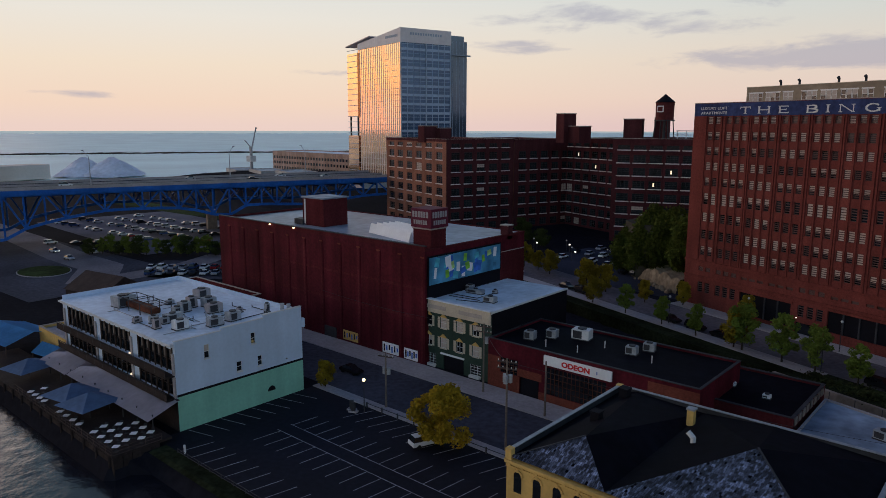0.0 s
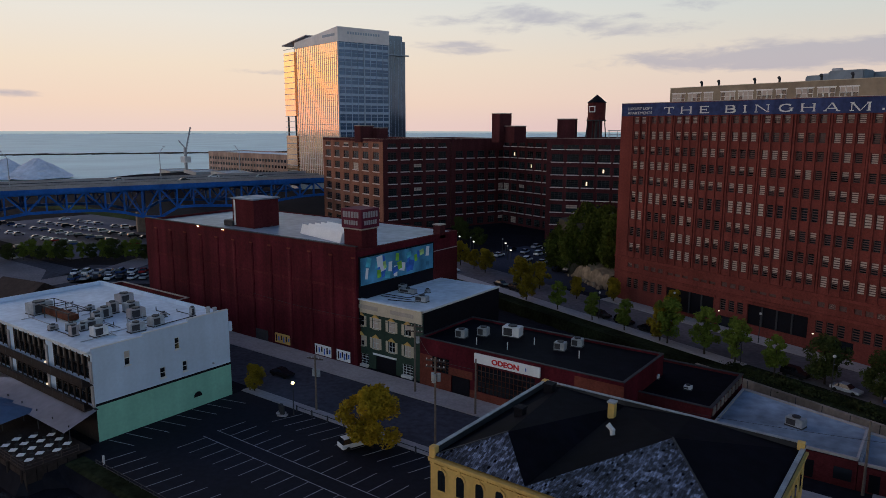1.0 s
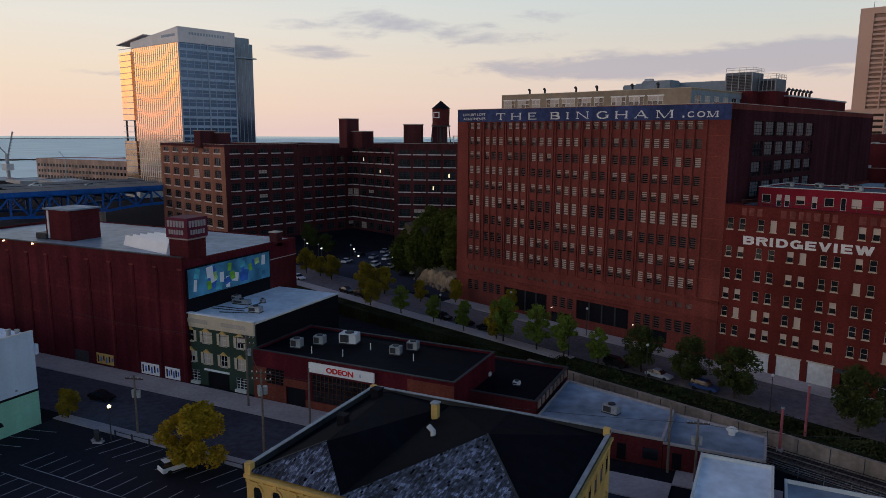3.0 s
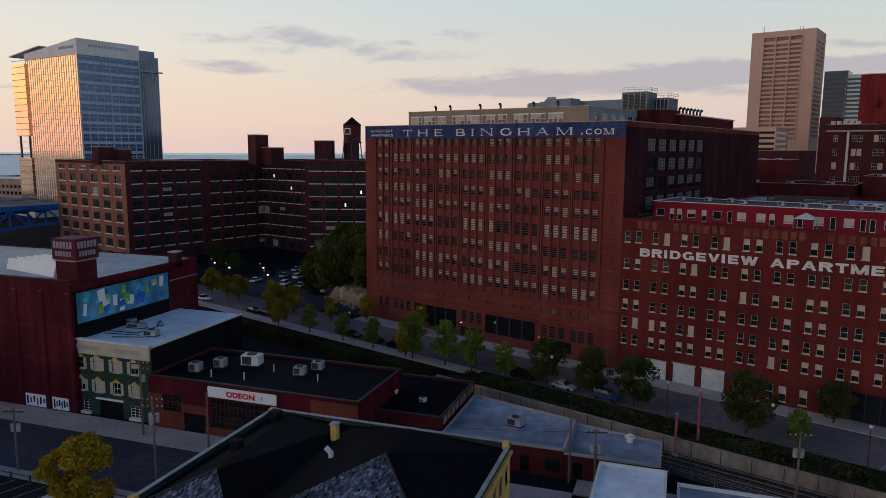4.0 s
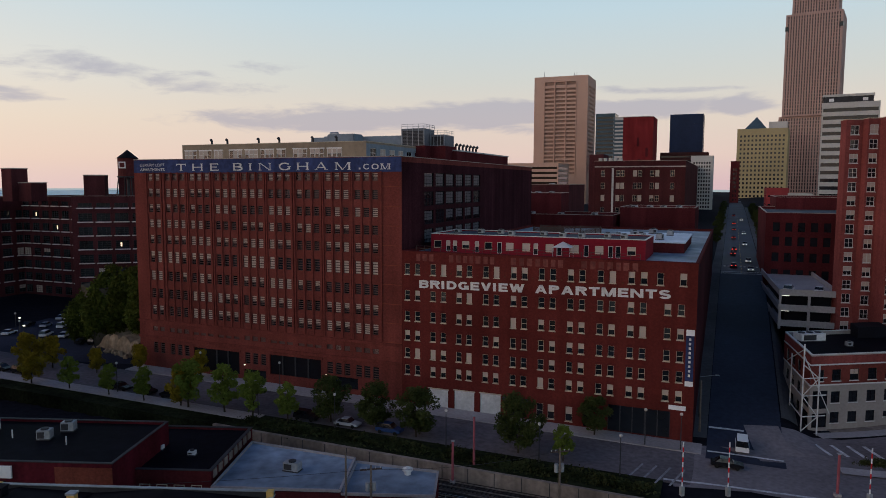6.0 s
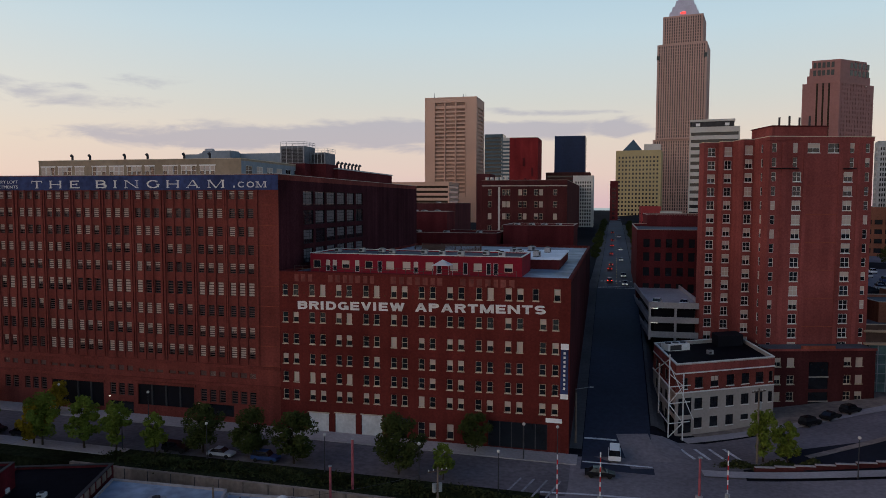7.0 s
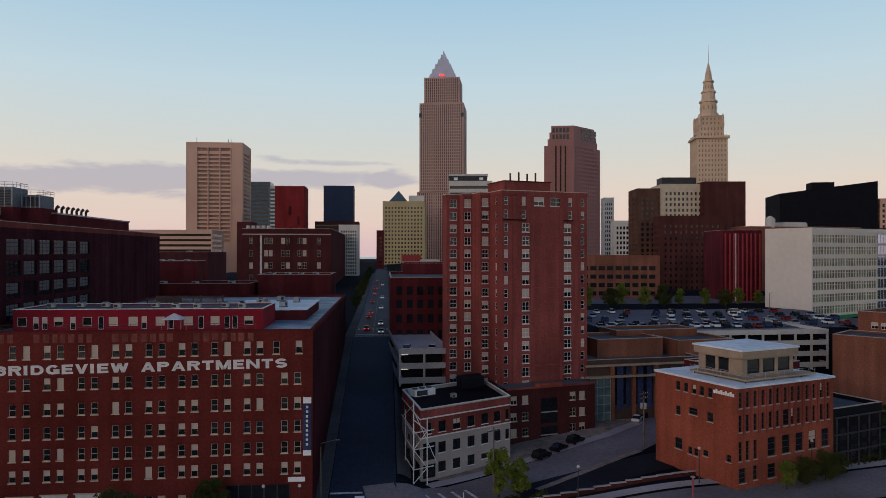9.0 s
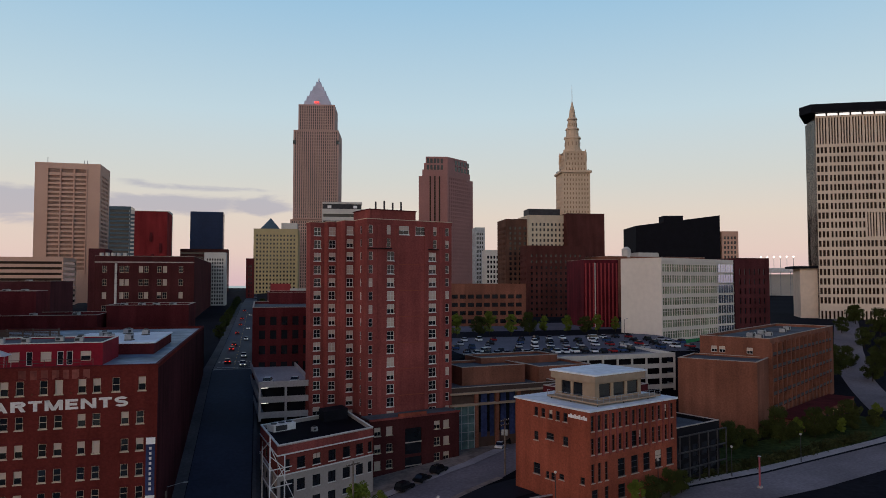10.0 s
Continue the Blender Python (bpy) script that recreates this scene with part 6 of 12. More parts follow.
# ---- the white riverside restaurant with its decks ----
def restaurant():
    lx, ly, h = 22.4, 40.0, 13.1                   # along the car-park side, and along the river
    b = thing("restaurant", pose(-92.0, 46.9, 0.0, 0, 0, 90), "white painted restaurant with mint green lower wall and balconies", "restaurant")
    f4 = four_faces(lx, ly, h)
    wins = [(4.55, 5.4, 10.0, 12.1), (12.6, 13.4, 10.3, 12.1), (9.9, 10.8, 6.5, 8.1), (13.7, 14.5, 6.5, 8.1)]
    river = []
    for k in range(3):
        for i in range(6):
            a0 = 1.0 + 13.2 * k + 1.75 * i
            river += [(a0, a0 + 1.6, 9.0, 12.3), (a0, a0 + 1.6, 5.3, 8.2)]
    part("wall", block_walls(lx, ly, h, {"front": wins, "left": [(ly - a1, ly - a0, z0, z1) for a0, a1, z0, z1 in river]}, 0.3, 1), [M["paint_white"], M["paint_black"]], b)
    f = f4["front"]
    put_windows(b, f, wins, "sash", "trim_white", (0.9, 0.1), 0.1, "trim_white")
    L = f4["left"]
    put_windows(b, L, [(ly - a1, ly - a0, z0, z1) for a0, a1, z0, z1 in river], "sash", "wood", (1.0, 0.0), 0.12)
    # dark cladding between the river windows
    for k in range(3):
        for z0_, z1_ in ((8.85, 12.6), (5.1, 8.4)):
            for i in range(7):
                a = 13.2 * k + 1.75 * i + 0.79
                part("cladding", boxed(ly - a - 0.2, -0.03, z0_, ly - a + 0.06 + 0.15, 0.0, z1_), M["wood_dark"], b, m=L.stand(0, 0))
    part("river_base", boxed(0.0, -0.04, -0.5, ly, 0.0, 4.9), M["wood_dark"], b, "dark timber lower front", m=L.stand(0, 0))
    part("mint_wall", boxed(0.0, -0.05, -0.5, lx, 0.0, 5.3), M["paint_mint"], b, "mint green painted lower wall", m=f.stand(0, 0))
    part("dark_band", boxed(-0.05, -0.1, 5.3, lx + 0.05, 0.0, 5.62), M["paint_black"], b, m=f.stand(0, 0))
    bm = bmesh.new()
    n = 12
    vs = [bm.verts.new((0.75 * math.cos(math.pi * k / n), -0.07, 0.85 * math.sin(math.pi * k / n))) for k in range(n + 1)]
    bm.faces.new(vs[::-1])
    part("fan_light", bm, M["paint_black"], b, "dark half-round window", m=f.stand(16.0, 1.7))
    # stepped parapet rising to the street end
    for k, (a0, a1, z1) in enumerate(((0.0, 7.5, 13.6), (7.5, 15.0, 14.0), (15.0, lx, 14.5))):
        part("parapet", boxed(a0, 0, h - 0.02, a1, 0.35, z1), M["paint_white"], b, m=f.stand(0, 0))
        part("coping", boxed(a0 - 0.02, -0.08, z1, a1 + 0.02, 0.42, z1 + 0.1), M["trim_white"], b, m=f.stand(0, 0))
    part("parapet", boxed(lx - 0.35, 0.36, h - 0.02, lx, ly, h + 0.9), M["paint_white"], b)
    part("parapet", boxed(0, ly - 0.35, h - 0.02, lx - 0.36, ly, h + 0.9), M["paint_white"], b)
    part("roof", boxed(-0.5, 0.36, h - 0.05, lx - 0.3, ly - 0.3, h + 0.2), M["roof_white"], b)
    part("gutter", boxed(-0.75, 0.2, h - 0.15, -0.5, ly, h + 0.12), M["trim_white"], b)
    part("corner_bracket", boxed(lx - 0.05, -0.35, h - 2.2, lx + 0.5, 0.35, h - 0.6, 0.1), M["paint_white"], b)
    # balconies on the river side
    for z in (8.55, 5.1):
        bal = part("balcony", boxed(-1.5, 0.4, z - 0.25, 0.0, ly - 0.4, z), M["wood_dark"], b)
        for k in range(14):
            y = 0.5 + (ly - 1) * k / 13
            part("baluster", boxed(-1.48, y - 0.04, z, -1.42, y + 0.04, z + 1.0), M["metal_dark"], bal)
        part("balcony_panel", boxed(-1.46, 0.4, z - 0.1, -1.43, ly - 0.4, z + 0.85), M["wood_dark"], bal)
        part("handrail", boxed(-1.5, 0.4, z + 1.0, -1.4, ly - 0.4, z + 1.08), M["metal_dark"], bal)
        for k in range(4):
            y = 0.5 + (ly - 1.2) * k / 3
            part("pilaster", boxed(-0.2, y - 0.3, z, 0.0, y + 0.3, z + 3.2), M["concrete"], b)
            if k == 1:
                part("balcony_lamp", boxed(-0.55, y - 0.1, z + 0.5, -0.36, y + 0.1, z + 0.75), M["lamp_dim"], bal, "small lit lamp")
    # long lean-to awning over the terrace
    aw = thing("terrace_awning", b.matrix_basis, "long grey membrane awning over the river terrace", "awning")
    bm = bmesh.new()
    for y0, y1, out in ((-0.6, 14, -3.7), (14.01, 28, -3.6), (28.01, 39.5, -3.8)):
        q = [bm.verts.new(p) for p in ((-0.1, y0, 5.0), (-0.1, y1, 5.0), (out - 1.2, y1, 3.3), (out - 1.2, y0, 3.3))]
        bm.faces.new(q)
    bmesh.ops.solidify(bm, geom=bm.faces[:], thickness=0.12)
    part("sheet", bm, M["awning_grey"], aw)
    part("wall_rail", boxed(-0.3, -0.5, 4.95, -0.0, 39, 5.1), M["metal_dark"], aw)
    for k in range(9):
        bm = bmesh.new()
        tube(bm, (-3.9, 0 + 4.7 * k, 0.9), (-3.9, 0 + 4.7 * k, 3.9), 0.08)
        part("post", bm, M["metal_dark"], aw)
    # roof plant
    rnd = random.Random(9)
    for x, y, sx, sy, sz in ((4.5, 6.5, 2.2, 1.6, 1.5), (9.0, 4.2, 2.4, 1.4, 1.4), (12.6, 4.8, 2.2, 1.6, 1.5), (13.2, 11.5, 2.6, 1.7, 1.6), (10.2, 15.6, 1.8, 1.6, 1.7), (8.2, 14.2, 1.5, 1.4, 1.5), (14.8, 15.8, 2.2, 1.8, 1.6), (12.4, 17.2, 1.6, 1.4, 1.9), (17.4, 22.6, 2.6, 2.0, 1.6), (4.4, 11.0, 1.2, 1.0, 1.1), (3.4, 12.6, 1.6, 0.8, 1.2), (6.0, 11.6, 3.0, 1.4, 1.3), (2.2, 9.4, 1.2, 1.0, 1.6), (5.2, 27.0, 3.4, 2.6, 1.9), (19.2, 5.0, 0.8, 0.8, 1.5), (1.8, 15.0, 1.4, 0.9, 0.8), (7.4, 21.4, 1.2, 1.0, 0.8), (16.0, 8.2, 1.0, 0.8, 0.8), (11.0, 22.0, 1.4, 0.9, 0.8)):
        roof_unit(b.matrix_basis @ pose(x, y, h + 0.2, 0, 0, rnd.uniform(-8, 8)), sx, sy, sz, "weathered rooftop unit on the white roof", rnd.choice(["metal_grey", "metal_grey", "metal_white", "concrete"]))
    for k in range(26):
        x, y = rnd.uniform(1, 20), rnd.uniform(3, 30)
        pp = thing("roof_pipe", b.matrix_basis @ pose(x, y, h + 0.2, 0, 0, rnd.choice([0, 90, 4, 88])), "pipe run lying on the white roof", "pipe", "roof pipes")
        bm = bmesh.new()
        l = rnd.uniform(2, 7)
        tube(bm, (0, 0, 0.1), (l, 0, 0.1), 0.07, 0.07, 6)
        tube(bm, (l, 0, 0), (l, 0, rnd.uniform(0.3, 1.0)), 0.07, 0.07, 6)
        part("pipe", bm, M["metal_grey" if k % 2 else "metal_dark"], pp)
    fr = thing("duct_frame", b.matrix_basis @ pose(4.2, 22.0, h + 0.2), "open steel frame round a rusty duct on the roof", "frame")
    for x in (0, 3.4):
        for y in (-7, -3, 1, 5):
            part("upright", boxed(x - 0.06, y - 0.06, 0, x + 0.06, y + 0.06, 2.0), M["metal_dark"], fr)
        part("top_bar", boxed(x - 0.05, -7, 1.95, x + 0.05, 5, 2.05), M["metal_dark"], fr)
    for y in (-7, -3, 1, 5):
        part("cross_bar", boxed(0, y - 0.05, 1.95, 3.4, y + 0.05, 2.05), M["metal_dark"], fr)
    part("duct", boxed(0.8, -5, 0.2, 2.6, 4, 1.1, 0.1), M["rust"], fr)
    for x, y, hh in ((19.8, 1.6, 1.9), (21.2, 1.8, 1.5)):
        st = thing("flue", b.matrix_basis @ pose(x, y, h), "short flue near the parapet", "flue", "flues")
        bm = bmesh.new()
        tube(bm, (0, 0, 0), (0, 0, hh), 0.3, 0.3, 12)
        tube(bm, (0, 0, hh), (0, 0, hh + 0.25), 0.4, 0.36, 12)
        part("pipe", bm, M["metal_grey"], st)
    for a in (11.2,):
        lp = thing("wall_floodlight", b.matrix_basis @ f.stand(19.0, 6.4), "small floodlight on the white wall", "lamp")
        part("head", boxed(-0.12, -0.4, -0.1, 0.12, -0.1, 0.1, 0.02), M["metal_grey"], lp)
        part("arm", boxed(-0.03, -0.12, -0.05, 0.03, 0.0, 0.05), M["metal_dark"], lp)
    return b


def river_deck():
    d = thing("river_deck", pose(0, 0, 0), "dark timber river deck on piles with railing", "deck")
    part("platform", boxed(-150.0, 36.1, 0.55, -89.6, 44.5, 0.9), M["wood_dark"], d)
    n = 40
    for k in range(n):
        x = -89.8 - 60.0 * k / (n - 1)
        part("fascia_board", boxed(x - 0.72, 35.98, -1.9, x + 0.72, 36.1, 0.75), M["wood_dark"], d)
    for k in range(16):
        x = -90.0 - 4.0 * k
        bm = bmesh.new()
        tube(bm, (x, 35.85, -3), (x, 35.85, 1.0), 0.18)
        part("deck_post", bm, M["wood_dark"], d)
    for k in range(5):
        part("side_board", boxed(-89.62, 36.2 + 1.3 * k, -1.6, -89.5, 37.4 + 1.3 * k, 0.75), M["wood_dark"], d)
    rail_fence(d, [(-126.0, 36.15, 0.9), (-89.7, 36.15, 0.9), (-89.7, 43.0, 0.9)], 1.0, "wood", 1.9, 3, r=0.05)
    # tables with white cloths, and dark chairs round them
    t0 = thing("deck_table", pose(0, 0, 0), "square table with white top on the deck", "table", "deck tables")
    part("tabletop", boxed(-0.44, -0.44, 0.70, 0.44, 0.44, 0.76), M["sign_white"], t0)
    part("pedestal", boxed(-0.06, -0.06, 0.04, 0.06, 0.06, 0.70), M["metal_dark"], t0)
    part("foot", boxed(-0.3, -0.3, 0.0, 0.3, 0.3, 0.04), M["metal_dark"], t0)
    c0 = thing("deck_chair", pose(0, 0, 0), "dark metal chair on the deck", "chair", "deck chairs")
    part("seat", boxed(-0.22, -0.22, 0.43, 0.22, 0.22, 0.47), M["metal_dark"], c0)
    part("backrest", boxed(-0.22, 0.18, 0.47, 0.22, 0.22, 0.88), M["metal_dark"], c0)
    for x in (-0.2, 0.2):
        for y in (-0.2, 0.2):
            part("leg", boxed(x - 0.02, y - 0.02, 0, x + 0.02, y + 0.02, 0.43), M["metal_dark"], c0)
    spots = [(-90.8 - 2.3 * i - (0.9 if j % 2 else 0.0), 37.2 + 1.75 * j) for i in range(4) for j in range(4) if (i, j) != (3, 3)]
    spots += [(-102.0, 36.9), (-104.2, 36.9), (-106.6, 36.9), (-108.9, 36.9), (-120.9, 38.9), (-120.9, 36.9), (-118.9, 36.9), (-117.0, 36.9), (-115.1, 36.9), (-118.0, 39.2)]
    first = True
    for x, y in spots:
        m = pose(x, y, 0.9, 0, 0, 45)
        if first:
            t0.matrix_basis = m
        else:
            copy_thing(t0, m)
        for k in range(1):
            q = m @ Matrix.Rotation(radians(90 * k), 4, "Z") @ pose(0, 0.85, 0)
            if first and k == 0:
                c0.matrix_basis = q
            else:
                copy_thing(c0, q)
        first = False
    # square blue market umbrellas
    for x, y, r, z in ((-110.6, 39.4, 3.2, 4.2), (-104.8, 39.6, 3.4, 4.2), (-130.5, 40.0, 3.4, 3.6)):
        u = thing("market_umbrella", pose(x, y, 0.9, 0, 0, 12), "large square blue market umbrella, open", "umbrella", "deck umbrellas")
        bm = bmesh.new()
        q = [bm.verts.new(p) for p in ((-r, -r, z - 1.7), (r, -r, z - 1.7), (r, r, z - 1.7), (-r, r, z - 1.7))]
        top = bm.verts.new((0, 0, z - 0.2))
        for i in range(4):
            bm.faces.new((q[i], q[(i + 1) % 4], top))
        bmesh.ops.solidify(bm, geom=bm.faces[:], thickness=0.04)
        part("canopy", bm, M["canvas_pale"], u)
        bm = bmesh.new()
        tube(bm, (0, 0, 0), (0, 0, z - 0.3), 0.06)
        part("pole", bm, M["metal_dark"], u)
        for i in range(4):
            bm = bmesh.new()
            a = radians(45 + 90 * i)
            beam(bm, (0, 0, z - 0.35), (r * 1.35 * math.cos(a), r * 1.35 * math.sin(a), z - 1.8), 0.05, 0.05)
            part("rib", bm, M["metal_dark"], u)
    # blue pitched awnings of the next terrace
    for x, y, w, l, z, yaw in ((-152.5, 45.0, 11.0, 15.0, 4.2, 8), (-136.5, 46.5, 4.5, 9.0, 3.2, 8)):
        t = thing("blue_awning", pose(x, y, 0.6, 0, 0, yaw), "bright blue pitched terrace roof", "awning", "blue awnings")
        bm = bmesh.new()
        q = [bm.verts.new(p) for p in ((-l / 2, -w / 2, z - 1.6), (l / 2, -w / 2, z - 1.6), (l / 2, 0, z), (-l / 2, 0, z), (l / 2, w / 2, z - 1.6), (-l / 2, w / 2, z - 1.6))]
        bm.faces.new((q[0], q[1], q[2], q[3]))
        bm.faces.new((q[3], q[2], q[4], q[5]))
        bmesh.ops.solidify(bm, geom=bm.faces[:], thickness=0.08)
        part("sheet", bm, M["canvas_blue"], t)
        for i in (-1, 1):
            for j in (-1, 1):
                part("post", boxed(i * (l / 2 - 0.3) - 0.08, j * (w / 2 - 0.2) - 0.08, -0.6, i * (l / 2 - 0.3) + 0.08, j * (w / 2 - 0.2) + 0.08, z - 1.6), M["wood"], t)
    tb, _ = simple("terrace_bar", (-147.0, 47.5), 0, 14.0, 14.0, 0, 5.2, "paint_yellow", "low ochre terrace bar with cluttered flat roof", "bar", roof="concrete", parapet=0.5)
    rnd = random.Random(2)
    for k in range(7):
        roof_unit(tb.matrix_basis @ pose(2 + 1.7 * k, rnd.uniform(3, 12), 4.7, 0, 0, rnd.uniform(-20, 20)), rnd.uniform(1.2, 2.4), 1.3, rnd.uniform(0.9, 1.8))
    # dark gabled shed and flat sheds beyond
    for x, y, w, l, hh, rh, mat in ((-183.0, 66.0, 12.0, 15.0, 4.0, 3.6, "roof_brown"),):
        s = thing("gabled_shed", pose(x, y, 0, 0, 0, 10), "dark brown gabled shed", "shed")
        part("wall", boxed(0, 0, -0.5, l, w, hh), M["wood_dark"], s)
        bm = bmesh.new()
        q = [bm.verts.new(p) for p in ((-0.4, -0.4, hh - 0.1), (l + 0.4, -0.4, hh - 0.1), (l + 0.4, w / 2, hh + rh), (-0.4, w / 2, hh + rh), (l + 0.4, w + 0.4, hh - 0.1), (-0.4, w + 0.4, hh - 0.1))]
        for i in ((0, 1, 2, 3), (3, 2, 4, 5), (0, 3, 5), (1, 4, 2)):
            bm.faces.new([q[j] for j in i])
        part("roof", bm, M[mat], s)
    fr, _ = simple("flat_roof_club", (-150.5, 70.5), 0, 26.0, 13.0, 0, 8.8, "brick_dark", "low brick club with dark patched roof", "club", roof="roof_gravel")


M["awning_grey"] = stuff_mat("awning_membrane", (0.42, 0.41, 0.48), 0.6, 0.12, 1.0, 0.1, 0.05)
M["canvas_pale"] = stuff_mat("canvas_faded_blue", (0.20, 0.30, 0.48), 0.8, 0.15, 1.5, 0.3, 0.05)
M["wood_dark"] = stuff_mat("wood_dark", (0.035, 0.026, 0.024), 0.8, 0.3, 3.0, 0.3, 0.15)
M["roof_brown"] = stuff_mat("roof_brown", (0.05, 0.035, 0.032), 0.8, 0.25, 1.5, 0.3, 0.15)
restaurant()
river_deck()

# ---- the corner across the street, the apartment tower and its neighbours ----
def shear_thing(b, k):
    """Leans a building's plan so that its sides follow the slanting street: x grows by k for each metre back."""
    obs = list(b.children_recursive)
    rel = {}
    for o in obs:
        m = o.matrix_basis.copy()
        q = o.parent
        while q is not b:
            m = q.matrix_basis @ m
            q = q.parent
        rel[o] = m
    for o in obs:
        me = o.data.copy()
        me.transform(Matrix(((1, k, 0, 0), (0, 1, 0, 0), (0, 0, 1, 0), (0, 0, 0, 1))) @ rel[o])
        o.data = me
        o.matrix_basis = Matrix.Identity(4)


def corner_office():
    """Three-storey corner office: pale block below, brick above, steel corner truss."""
    lx, ly, h, z0 = 21.8, 18.0, 12.4, 2.0
    b = thing("corner_office", pose(69.7, 128.8, z0, 0, 0, 12), "three-storey pale masonry and brick corner office", "office")
    f4 = four_faces(lx, ly, h)
    f = f4["front"]
    wins = [hole_at(a, z, 1.7, 2.0) for z in (9.5, 5.6) for a in (4.9, 8.3, 11.8, 15.2, 18.4)] + [hole_at(a, 2.0, 1.7, 1.9) for a in (4.9, 8.3, 11.8)] + [hole_at(15.2, 2.2, 1.7, 1.0)]
    wins += [hole_at(21.0, z, 0.9, 2.0) for z in (9.5, 5.6)] + [hole_at(2.0, 9.5, 1.0, 2.0)]
    shop = [(0.6, 3.4, 0.3, 2.8), (0.6, 3.4, 3.6, 6.8)]
    lf = [hole_at(a, z, 1.8, 2.0) for z in (9.5, 5.6, 2.0) for a in (3.0, 7.0, 11.0)] + [(13.0, 17.4, 0.3, 2.8), (13.0, 17.4, 3.6, 6.8)]
    part("wall", block_walls(lx, ly, h, {"front": wins + shop, "left": lf}, 0.3, 1, -1.5), [M["block_pale"], M["paint_black"]], b)
    # brick facing on the top storey, built round the windows
    fb = Face((0, -0.06, 7.9), (1, 0, 0), lx, 3.4)
    bm = bmesh.new()
    pierced(bm, fb, [(a0, a1, z0_ - 7.9, z1_ - 7.9) for a0, a1, z0_, z1_ in wins if z0_ > 8], 0.06, 0, 0.0, 3.4)
    part("brick_facing", bm, M["brick_warehouse"], b, "red brick upper storey")
    fl = Face((-0.06, ly, 7.9), (0, -1, 0), ly, 3.4)
    bm = bmesh.new()
    pierced(bm, fl, [(a0, a1, z0_ - 7.9, z1_ - 7.9) for a0, a1, z0_, z1_ in lf if z0_ > 8], 0.06, 0, 0.0, 3.4)
    part("brick_facing", bm, M["brick_warehouse"], b, "red brick upper storey")
    put_windows(b, f, wins, "two", "paint_black", (0.9, 0.1), 0.1, "trim_white")
    put_windows(b, f, shop, "two", "paint_black", (1.0, 0.0), 0.1)
    put_windows(b, f4["left"], lf, "two", "paint_black", (0.9, 0.1), 0.1)
    for z in (7.75, 11.3):
        part("string_course", boxed(-0.1, -0.2, z, lx + 0.1, 0.0, z + 0.22), M["trim_white"], b, m=f.stand(0, 0))
        part("string_course", boxed(-0.1, -0.2, z, ly + 0.1, 0.0, z + 0.22), M["trim_white"], b, m=f4["left"].stand(0, 0))
    part("brick_frieze", boxed(0, -0.07, 11.52, lx, 0.0, 12.9), M["brick_apt"], b, m=f.stand(0, 0))
    part("brick_frieze", boxed(0, -0.07, 11.52, ly, 0.0, 12.9), M["brick_apt"], b, m=f4["left"].stand(0, 0))
    flat_roof(b, lx, ly, h, "roof_black", 0.7, 0.3, M["block_pale"], "trim_white")
    roof_unit(b.matrix_basis @ pose(9.5, 13.5, h), 5.2, 2.6, 1.5, "long pale rooftop unit on the black roof", "metal_white", 3)
    roof_unit(b.matrix_basis @ pose(13.5, 8.0, h), 1.2, 1.0, 0.9)
    part("stair_head", boxed(14.2, 13.6, h, 20.5, 18.0, h + 2.2), M["paint_black"], b)
    # white steel truss round the corner
    tr = part("corner_truss", boxed(-2.0, -2.0, 0, -1.85, -1.85, 0.1), M["metal_white"], b, "white painted steel corner frame")
    posts = [(-1.9, -1.6), (1.0, -1.9), (-1.9, 6.0)]
    for (x, y), top in zip(posts, (15.5, 12.0, 12.0)):
        bm = bmesh.new()
        beam(bm, (x, y, -1.0), (x, y, top), 0.22, 0.22)
        part("post", bm, M["metal_white"], tr)
    for z in (3.0, 6.6, 9.6):
        for p, q in (((-1.9, -1.6), (2.6, -1.6)), ((-1.9, -1.6), (-1.9, 6.0))):
            bm = bmesh.new()
            beam(bm, (*p, z), (*q, z), 0.15, 0.15)
            part("beam", bm, M["metal_white"], tr)
    for p, q in (((-1.9, -1.6, 13.6), (3.4, -1.4, 3.2)), ((-1.9, -1.6, 14.6), (-1.9, 9.0, 10.0)), ((-1.9, -1.6, 0.5), (1.0, -1.9, 3.0)), ((1.0, -1.9, 3.0), (-1.9, -1.6, 6.6)), ((-1.9, -1.6, 6.6), (1.0, -1.9, 9.6)), ((-1.9, -1.6, 12.0), (1.0, -1.9, 9.6))):
        bm = bmesh.new()
        beam(bm, p, q, 0.14, 0.14)
        part("brace", bm, M["metal_white"], tr)
    return b


